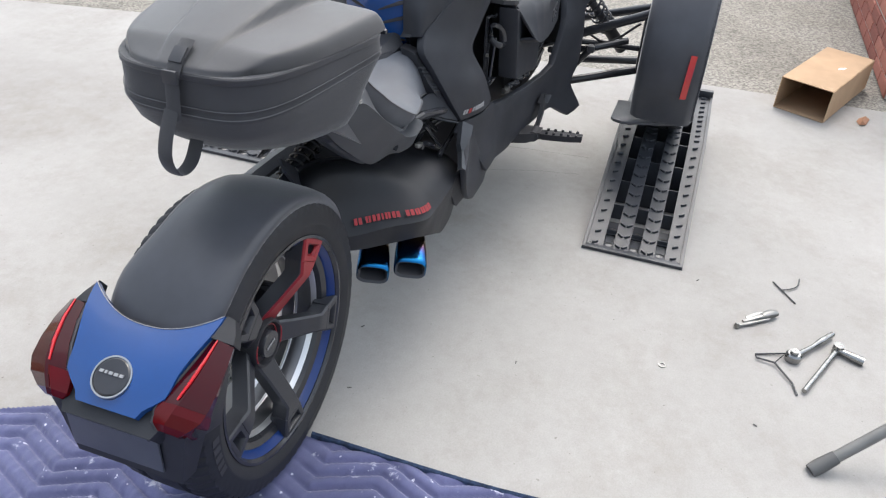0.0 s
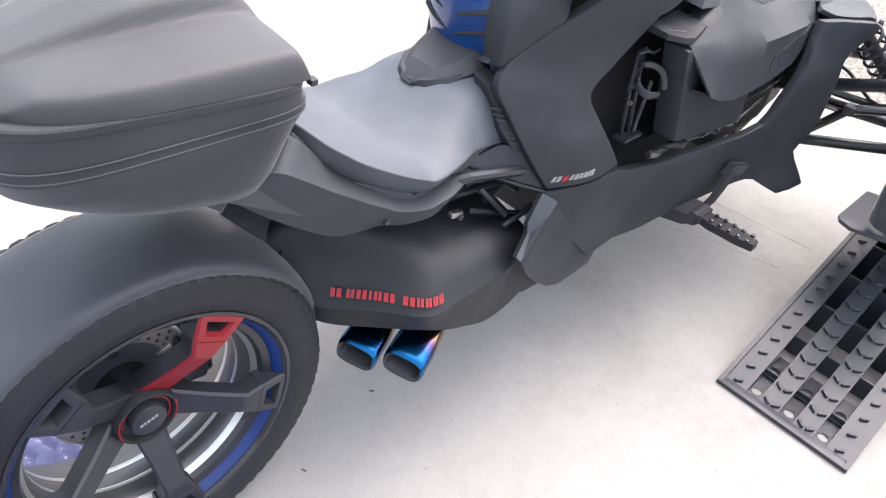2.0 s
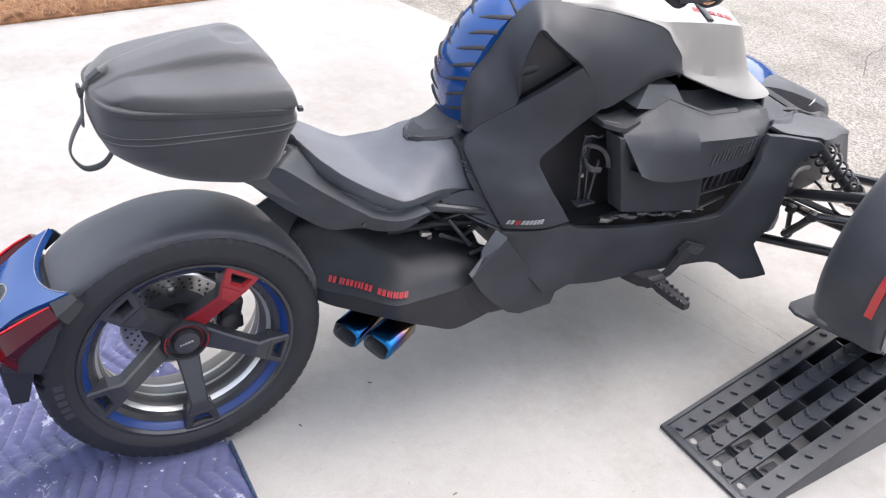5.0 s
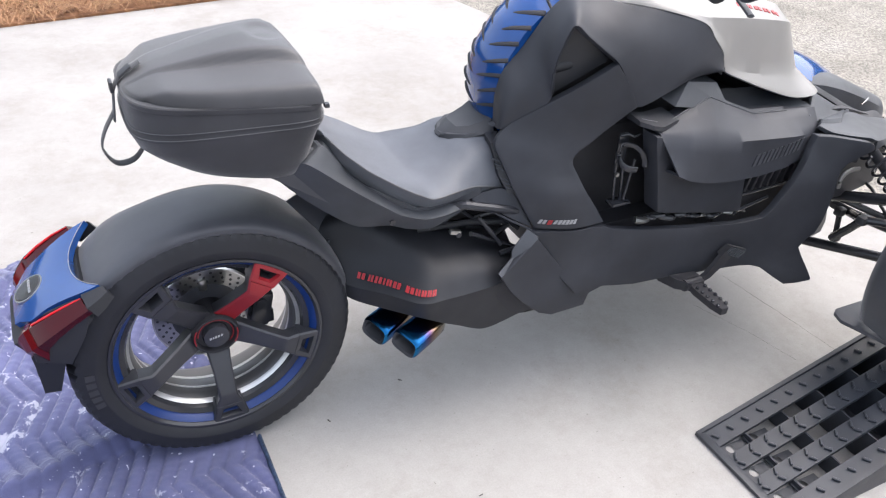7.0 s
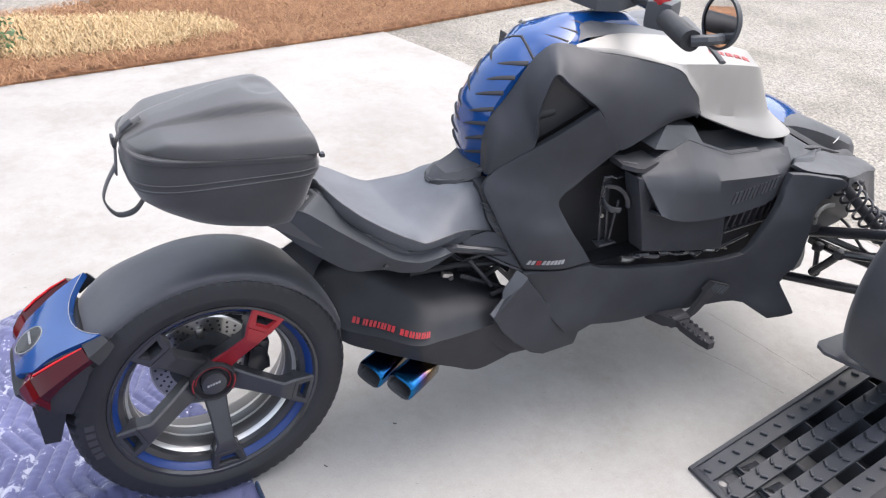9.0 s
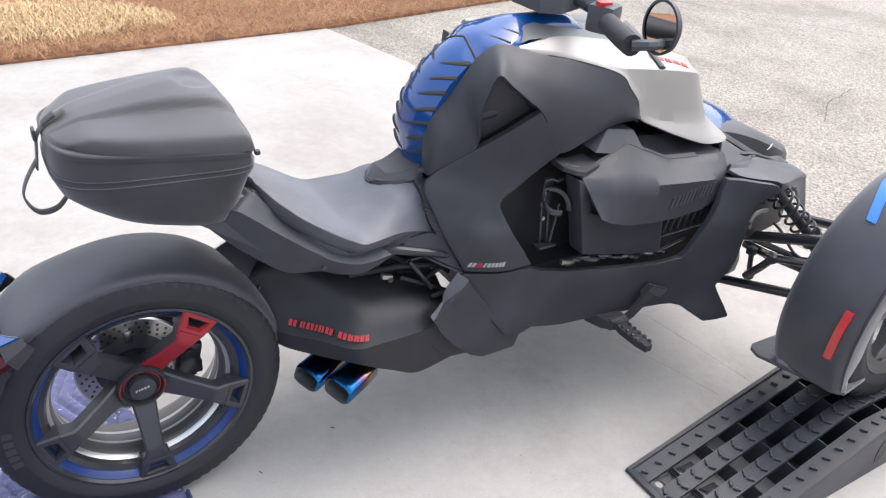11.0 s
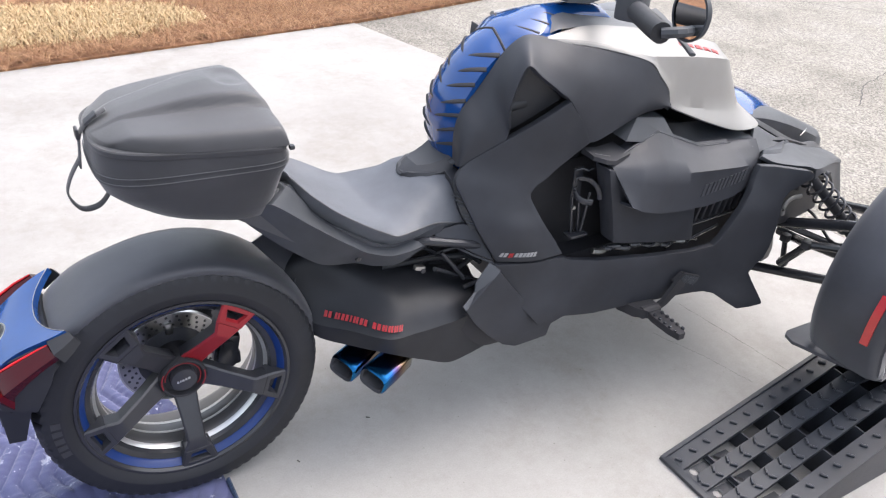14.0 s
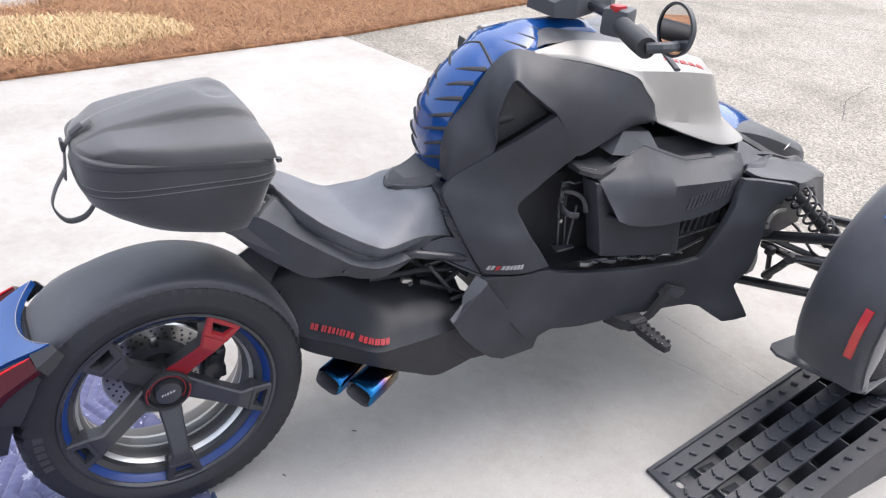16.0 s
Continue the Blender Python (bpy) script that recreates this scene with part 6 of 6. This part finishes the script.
tagged(part("dry_grass", grass, None), "dry straw-yellow grass patch", "grass", kind="stuff")
path2 = slab([(-6, 3.62), (-0.35, 4.27), (1.0, 4.77), (3.2, 6.22), (3.0, 9.0), (-6, 7.0)], -0.05, 0.0)
tagged(part("pavement", path2, AGGREGATE), "pale concrete path behind the straw bed", "path", kind="structure")

# small shrub at the end of the bed
shrub = thing("shrub", "low green shrub in the straw bed", "shrub", at=(-0.37, 3.44, 0.0))
r = random.Random(11)
stems, leaves = None, []
for k in range(9):
    a = r.uniform(0, 6.28)
    t = tube([(0, 0, 0), (0.06 * math.cos(a), 0.06 * math.sin(a), 0.08), (0.15 * math.cos(a), 0.15 * math.sin(a), 0.17)], [0.006, 0.004, 0.002], 6)
    stems = join(stems, t) if stems else t
part("stems", stems, BROWNLEAF, shrub)
verts, faces = [], []
for k in range(420):
    a, e, d = r.uniform(0, 6.28), r.uniform(0.1, 1.5), r.uniform(0.08, 0.22)
    c = Vector((d * math.cos(a) * math.cos(e), d * math.sin(a) * math.cos(e), 0.04 + d * math.sin(e) * 0.9))
    u = Vector((r.uniform(-1, 1), r.uniform(-1, 1), r.uniform(-0.4, 0.8))).normalized()
    w = u.orthogonal().normalized() * 0.008
    n = len(verts)
    verts += [tuple(c), tuple(c + u * 0.018 + w), tuple(c + u * 0.040), tuple(c + u * 0.018 - w)]
    faces.append((n, n + 1, n + 2, n + 3))
lm = bpy.data.meshes.new("leaves")
lm.from_pydata(verts, [], faces)
lm.materials.append(GREEN)
part("leaves", lm, None, shrub)
post = thing("edging_block", "small brown block at the path's edge", "block", at=(0.35, 4.42, 0.0))
part("block", box((0, 0, 0.05), (0.16, 0.12, 0.10), 0.01), CARD, post)

# ---- moving blanket under the rear wheel ----
OUT = [(0.058, -0.10), (0.060, -0.45), (0.075, -0.80), (0.05, -1.60), (-1.5, -1.70), (-2.2, -0.4), (-1.9, 0.75), (-0.75, 0.70), (-0.48, 0.76), (-0.37, 0.83), (-0.28, 0.77), (-0.13, 0.56), (-0.06, 0.42), (0.02, 0.18)]


def tri(v):
    v = v - math.floor(v)
    return abs(2 * v - 1)


def edge_distance(x, y, poly):
    best = 9.0
    for (x0, y0), (x1, y1) in zip(poly, poly[1:] + poly[:1]):
        dx, dy = x1 - x0, y1 - y0
        t = min(1, max(0, ((x - x0) * dx + (y - y0) * dy) / (dx * dx + dy * dy)))
        best = min(best, math.hypot(x - x0 - t * dx, y - y0 - t * dy))
    return best


def blanket_mesh():
    step = 0.0044
    nx, ny = int(1.60 / step), int(2.50 / step)
    x0, y0 = -1.50, -1.62
    index, verts, faces = {}, [], []
    for i in range(nx + 1):
        for j in range(ny + 1):
            x, y = x0 + i * step, y0 + j * step
            if not inside(x, y, OUT):
                continue
            drift = 0.012 * noise.noise((x * 3, y * 3, 1))
            row = (x + drift - 0.050 * tri((y + 0.037 + drift) / 0.24)) / 0.0355
            f = row - math.floor(row)
            crinkle = 0.0026 * noise.noise((x * 30 + 12 * y, y * 90, 3.0))
            puff = (1 - abs(2 * f - 1) ** 3.0) * 0.0125 + crinkle
            d = edge_distance(x, y, OUT)
            hem = 0.6 + 0.4 * min(1.0, d / 0.03)
            wave = 0.010 * max(0.0, noise.noise((x * 2.4, y * 3.1, 7.0))) + 0.004 * noise.noise((x * 7, y * 6, 2.0))
            fold = 0.030 * math.exp(-((y - 0.70 - 0.5 * (x + 0.4)) / 0.06) ** 2) * ramp01(x, -0.9, -0.45)
            off = y + 0.012 - 0.2 * (x + 0.196) - 0.012 * noise.noise((x * 9, 0.0, 5.0))
            fold += 0.036 * math.exp(-(off / (0.050 if off > 0 else 0.008)) ** 2) * ramp01(x, -0.08, -0.18) * ramp01(x, -0.85, -0.45)
            under = 1.0 - 0.95 * math.exp(-((x / 0.14) ** 4 + (y / 0.15) ** 4))
            z = 0.003 + (puff * hem + max(0.0, wave) + fold) * under
            index[i, j] = len(verts)
            verts.append((x, y, z))
    for (i, j), a in index.items():
        b, c, d = index.get((i + 1, j)), index.get((i + 1, j + 1)), index.get((i, j + 1))
        if b is not None and c is not None and d is not None:
            faces.append((a, b, c, d))
    me = bpy.data.meshes.new("cloth")
    me.from_pydata(verts, [], faces)
    me.materials.append(BLANKET)
    for p in me.polygons:
        p.use_smooth = True
    return me


blanket = thing("moving_blanket", "blue-violet quilted moving blanket with white paint stains", "blanket")
part("cloth", blanket_mesh(), None, blanket)
part("binding", tube([(x, y, 0.006) for x, y in OUT[:4]], 0.0055, 8, 2.2, up=(0, 0, 1), steps=6), grainy("navy_binding", (0.026, 0.045, 0.090), 0.9, spread=0.6, scale=60.0), blanket, "worn navy edge binding")

# ---- wheel ramps ----
RX0, RX1, RX2, RH = 1.010, 1.545, 2.000, 0.148


def ramp_z(x):
    return RH * min(1.0, max(0.0, (x - RX0) / (RX1 - RX0)))


def ramp_strip(xs, y0, y1, drop, thick):
    return loft([[(x, y0, ramp_z(x) - drop - thick), (x, y1, ramp_z(x) - drop - thick), (x, y1, ramp_z(x) - drop), (x, y0, ramp_z(x) - drop)] for x in xs])


NUBS = {}


def nub_mesh(ang, sloped):
    """One small grip bar, shared by all that lie alike."""
    if (ang, sloped) not in NUBS:
        rot = Matrix.Rotation(-math.atan2(RH, RX1 - RX0) if sloped else 0.0, 4, "Y") @ Matrix.Rotation(ang, 4, "Z")
        NUBS[ang, sloped] = finish(box((0, 0, 0), (0.006, 0.018, 0.008), 0.0015, rot, 1), "grip_nub", RAMPM)
    return NUBS[ang, sloped]


def ramp_thing():
    """Built about its own middle line: y from -0.146 to 0.146."""
    t = thing("wheel_ramp", "black ribbed plastic wheel ramp on the concrete", "ramp", "pair of wheel ramps")
    xs = [RX0 + 0.03, RX1, RX2]
    bands = [(-0.138, -0.092, 1), (-0.062, -0.018, 2), (0.014, 0.058, 2), (0.088, 0.138, 1)]
    for y0, y1, kind in bands:
        st = part("tread_strip", ramp_strip([RX0 + 0.008, RX1, RX2], y0, y1, -0.003, 0.010), RAMPM, t)
        n = 22
        for k in range(n):
            x = lerp(RX0 + 0.03, RX2 - 0.04, k / (n - 1))
            pieces = [((y0 + y1) / 2, 0.5)] if kind == 1 else [(y0 + 0.012, 0.6), (y1 - 0.012, -0.6)]
            for yy, ang in pieces:
                nub = part("grip_nub", nub_mesh(ang, x < RX1), None, st)
                nub.location = (x, yy, ramp_z(x) + 0.0055)
    for y0 in (-0.146, 0.136):
        part("edge_lip", ramp_strip([RX0, RX1, RX2], y0, y0 + 0.010, -0.010, 0.014), RAMPM, t)
    for s, y in ((-1, -0.146), (1, 0.140)):
        wall = [(RX0 + 0.02, 0.0), (RX2, 0.0), (RX2, RH), (RX1, RH), (RX0 + 0.02, 0.006)]
        w = part("side_wall", shell(wall, lambda x, z: y, -0.006 if s > 0 else 0.006, 0.0, 0), RAMPM, t)
        slot = [(1.60 + 0.06 * math.cos(radians(a)) * 0.4, 0.075 + 0.042 * math.sin(radians(a))) for a in range(0, 360, 30)]
        part("wall_recess", shell(slot, lambda x, z: y + (-0.0012 if s < 0 else 0.0072), 0.001, 0.0, 0), DARK, w, "dark oval opening")
    for k in range(9):
        x = lerp(RX0 + 0.10, RX2 - 0.03, k / 8)
        part("cross_rib", box((x, 0.0, (ramp_z(x) - 0.008) / 2 + 0.002), (0.004, 0.276, max(0.010, ramp_z(x) - 0.008)), 0.0), RAMPM, t)
    part("end_stop", box((RX2 - 0.012, 0, RH + 0.012), (0.024, 0.292, 0.036), 0.005), RAMPM, t)
    part("toe_bar", box((RX0 + 0.010, 0, 0.006), (0.022, 0.290, 0.010), 0.003), RAMPM, t)
    # web with drainage holes near the toe
    for a, b in ((-0.092, -0.062), (-0.018, 0.014), (0.058, 0.088)):
        c = (a + b) / 2
        for k in range(2):
            xa = RX0 + 0.018 + 0.075 * k
            xc, rad = xa + 0.026, 0.0115
            outer = [(xa, a), (xa + 0.0375, a), (xa + 0.075, a), (xa + 0.075, c), (xa + 0.075, b), (xa + 0.0375, b), (xa, b), (xa, c)]
            inner = [(xc + rad * math.cos(g), c + rad * math.sin(g)) for g in (math.radians(225 + 45 * q) for q in range(8))]
            zz = 0.004 + 0.006 * k
            part("web", bm_of([(p[0], p[1], zz) for p in outer] + [(p[0], p[1], zz) for p in inner], [(q, (q + 1) % 8, 8 + (q + 1) % 8, 8 + q) for q in range(8)]), RAMPM, t)
    part("under_tray", box(((RX1 + RX2) / 2 - 0.13, 0, 0.006), (0.60, 0.27, 0.004), 0.0), DARK, t)
    return t


ramp_right = ramp_thing()
ramp_right.location = (0.0, -0.641, 0.0)
ramp_left = copy_thing(ramp_right, Matrix.Translation((0.06, 0.700, 0.0)))

# ---- things on the floor ----
carton = thing("carton", "open brown cardboard carton lying on its side", "box")
C0, C1 = Vector((2.41, -1.05, 0)), Vector((2.32, -1.24, 0))
side_v, len_v = (C1 - C0), Vector((0.50, -0.205, 0))
H = 0.132
def sheet(a, b, c, d, t):
    a, b, c, d = (Vector(q) for q in (a, b, c, d))
    n = (b - a).cross(d - a).normalized() * t
    return bm_of([a, b, c, d, a + n, b + n, c + n, d + n], [(3, 2, 1, 0), (4, 5, 6, 7), (0, 1, 5, 4), (1, 2, 6, 5), (2, 3, 7, 6), (3, 0, 4, 7)])
up = Vector((0, 0, H))
e = Vector((0, 0, 0.001))
part("bottom", sheet(C0 + e, C1 + e, C1 + len_v + e, C0 + len_v + e, 0.003), CARD, carton)
part("top", sheet(C0 + up, C1 + up, C1 + len_v + up, C0 + len_v + up, 0.003), CARD, carton)
part("side", sheet(C0 + e * 4, C0 + len_v + e * 4, C0 + len_v + up, C0 + up, 0.003), CARD, carton)
part("side", sheet(C1 + e * 4, C1 + len_v + e * 4, C1 + len_v + up, C1 + up, 0.003), CARD, carton)
part("end", sheet(C0 + len_v + e * 4, C1 + len_v + e * 4, C1 + len_v + up, C0 + len_v + up, 0.003), CARD, carton)
part("label_sticker", sheet(C1 + len_v * 0.50 - side_v * 0.35 + up + e * 4.5, C1 + len_v * 0.56 - side_v * 0.35 + up + e * 4.5, C1 + len_v * 0.60 - side_v * 0.25 + up + e * 4.5, C1 + len_v * 0.54 - side_v * 0.25 + up + e * 4.5, 0.0005), grainy("white_label", (0.75, 0.75, 0.73), 0.6), carton, "small white label")


def lying(name, label, category, pts, radius, mat, segs=8, flat=1.0, steps=0):
    t = thing(name, label, category)
    part("body", tube(pts, radius, segs, flat, steps=steps), mat, t)
    return t


ws_ = thing("wire_scrap", "bent dark forked wire scrap on the concrete", "wire")
part("stem", tube([(1.054, -1.036, 0.003), (1.02, -1.058, 0.004), (0.995, -1.076, 0.003), (0.970, -1.093, 0.003)], 0.0021, 8), GLOSSB, ws_)
part("fork", tube([(1.02, -1.058, 0.004), (1.033, -1.082, 0.005), (1.055, -1.101, 0.006), (1.095, -1.108, 0.004)], 0.0019, 8, steps=4), GLOSSB, ws_)
wb = lying("wire_hook", "dark twisted wire hook on the concrete", "wire", [(0.59, -1.085, 0.003), (0.625, -1.075, 0.006), (0.685, -1.035, 0.008), (0.735, -1.062, 0.006), (0.705, -0.99, 0.004), (0.690, -0.992, 0.006), (0.685, -1.035, 0.008)], 0.0024, GLOSSB)
wr = thing("ratchet", "chrome socket ratchet lying on the concrete", "ratchet")
part("handle", tube([(0.735, -1.090, 0.012), (0.78, -1.125, 0.012), (0.815, -1.150, 0.012), (0.855, -1.178, 0.012)], [0.008, 0.0055, 0.009, 0.007], 12), CHROME, wr)
part("head", lathe([(0.001, 0.0), (0.018, 0.0), (0.019, 0.004), (0.019, 0.018), (0.015, 0.022), (0.010, 0.022), (0.010, 0.030), (0.001, 0.030)], (0.722, -1.078, 0.001), 24, "Z", closed=False), CHROME, wr)
br = thing("breaker_bar", "chrome breaker bar with socket on the concrete", "socket bar")
part("bar", tube([(0.605, -1.10, 0.009), (0.70, -1.143, 0.010), (0.795, -1.186, 0.012)], 0.0065, 12), CHROME, br)
part("head", lathe([(0.001, 0.0), (0.013, 0.0), (0.013, 0.024), (0.001, 0.024)], (0.797, -1.187, 0.001), 20, "Z", closed=False), CHROME, br)
part("socket", tube([(0.79, -1.190, 0.012), (0.775, -1.228, 0.012), (0.768, -1.245, 0.012)], [0.008, 0.011, 0.011], 14), CHROME, br)
pl = thing("pliers", "small steel locking pliers on the concrete", "pliers")
part("jaw", tube([(0.892, -1.040, 0.011), (0.880, -1.026, 0.013), (0.862, -1.004, 0.012)], [0.010, 0.014, 0.009], 10, 0.8), TOOLST, pl)
part("handle", tube([(0.870, -1.016, 0.014), (0.850, -0.990, 0.012), (0.838, -0.975, 0.010), (0.822, -0.957, 0.010)], [0.007, 0.008, 0.006, 0.005], 8, 0.6), TOOLST, pl)
part("handle", tube([(0.866, -1.024, 0.008), (0.842, -0.996, 0.007), (0.828, -0.978, 0.007), (0.802, -0.944, 0.007)], [0.006, 0.005, 0.006, 0.005], 8, 0.6), TOOLST, pl)
part("blade", loft([[(0.884, -1.012, 0.012), (0.872, -1.018, 0.012), (0.872, -1.018, 0.014), (0.884, -1.012, 0.014)], [(0.868, -0.986, 0.011), (0.852, -0.994, 0.011), (0.852, -0.994, 0.013), (0.868, -0.986, 0.013)], [(0.842, -0.962, 0.010), (0.834, -0.968, 0.010), (0.834, -0.968, 0.012), (0.842, -0.962, 0.012)]]), CHROME, pl, "bright steel blade")
part("pivot", lathe([(0.001, 0.0), (0.007, 0.0), (0.008, 0.006), (0.005, 0.014), (0.001, 0.014)], (0.802, -0.943, 0.001), 14, "Z", closed=False), TOOLST, pl)
ws = thing("washer", "small steel washer on the concrete", "washer")
part("ring", lathe([(0.0055, 0.0), (0.0105, 0.0), (0.0105, 0.002), (0.0055, 0.002)], (0.577, -0.775, 0.0005), 24, "Z"), TOOLST, ws)
lf = thing("dry_leaf", "curled brown dry leaf on the concrete", "leaf")
part("blade", loft([[(2.36, -1.385, 0.004), (2.37, -1.39, 0.022), (2.375, -1.41, 0.004)], [(2.40, -1.375, 0.003), (2.40, -1.40, 0.028), (2.41, -1.42, 0.003)], [(2.44, -1.39, 0.003), (2.44, -1.41, 0.016), (2.445, -1.43, 0.004)]]), BROWNLEAF, lf)
leg = thing("stand_leg", "grey tube leg with a rubber foot on the concrete", "stand")
part("tube", tube([(0.372, -1.125, 0.020), (0.44, -1.232, 0.10), (0.70, -1.64, 0.40), (0.95, -2.03, 0.69)], 0.0125, 14), POLE, leg)
part("foot", tube([(0.358, -1.103, 0.004), (0.368, -1.118, 0.014), (0.385, -1.146, 0.036)], [0.014, 0.016, 0.0145], 14), grainy("grey_rubber", (0.10, 0.10, 0.10), 0.6), leg, "grey rubber foot")
rs = random.Random(21)
for k in range(6):
    x, y = rs.uniform(0.1, 1.6), rs.uniform(-1.0, 1.4)
    if k == 0:
        x, y = 0.221, -0.110
    elif k == 1:
        x, y = 0.43, -0.05
    g = thing("grit", "tiny dark grit fleck on the concrete", "grit", "grit on the slab")
    a = rs.uniform(0, 3.14)
    part("fleck", box((x, y, 0.0015), (0.010, 0.003, 0.002), 0.0006, Matrix.Rotation(a, 4, "Z"), 1), CRACKM, g)

# ---- brick wall beside the drive ----
wall_core = box((4.2, -1.66, 0.59), (2.94, 0.28, 1.18), 0.0)
brick_wall = tagged(part("wall_south", wall_core, MORTAR), "red brick garden wall with grey mortar", "wall", kind="structure")
bme = finish(box((0, 0, 0), (0.203, 0.09, 0.057), 0.004, segs=1), "brick", BRICK)
bend = finish(box((0, 0, 0), (0.09, 0.203, 0.057), 0.004, segs=1), "brick_end", BRICK)
count = 0
for c in range(17):
    z = 0.0295 + c * 0.067
    shift = 0.107 * (c % 2)
    for k in range(8):
        x = 2.735 + 0.1015 + shift + k * 0.213
        if x < 4.4:
            b = part("brick", bme, None, brick_wall)
            b.location = (x, -1.556 + 0.004 * ((c * 7 + k * 3) % 3 - 1) / 2, z)
    for k in range(1):
        b = part("brick", bend, None, brick_wall)
        b.location = (2.764, -1.72 + 0.02 * (c % 2), z)

# ---- unseen far tree line, added to close the place and darken reflections ----
def unseen_tree_line():
    r = random.Random(31)
    verts, faces, n = [], [], 160
    for k in range(n):
        a = 2 * math.pi * k / n
        d = 30 + 2 * noise.noise((3 * math.cos(a), 3 * math.sin(a), 0))
        h = 5.0 + 2.0 * noise.noise((4 * math.cos(a), 4 * math.sin(a), 5)) + r.uniform(-0.5, 0.5)
        verts += [(d * math.cos(a), d * math.sin(a), -0.03), (d * math.cos(a), d * math.sin(a), h)]
    for k in range(n):
        j = (k + 1) % n
        faces.append((2 * k, 2 * j, 2 * j + 1, 2 * k + 1))
    return bm_of(verts, faces)


tagged(part("backdrop", unseen_tree_line(), grainy("unseen_far_woods", (0.055, 0.060, 0.040), 0.95, grain=3, spread=0.5, scale=0.4)), "unseen dark line of trees added round the place", "woods", kind="structure")
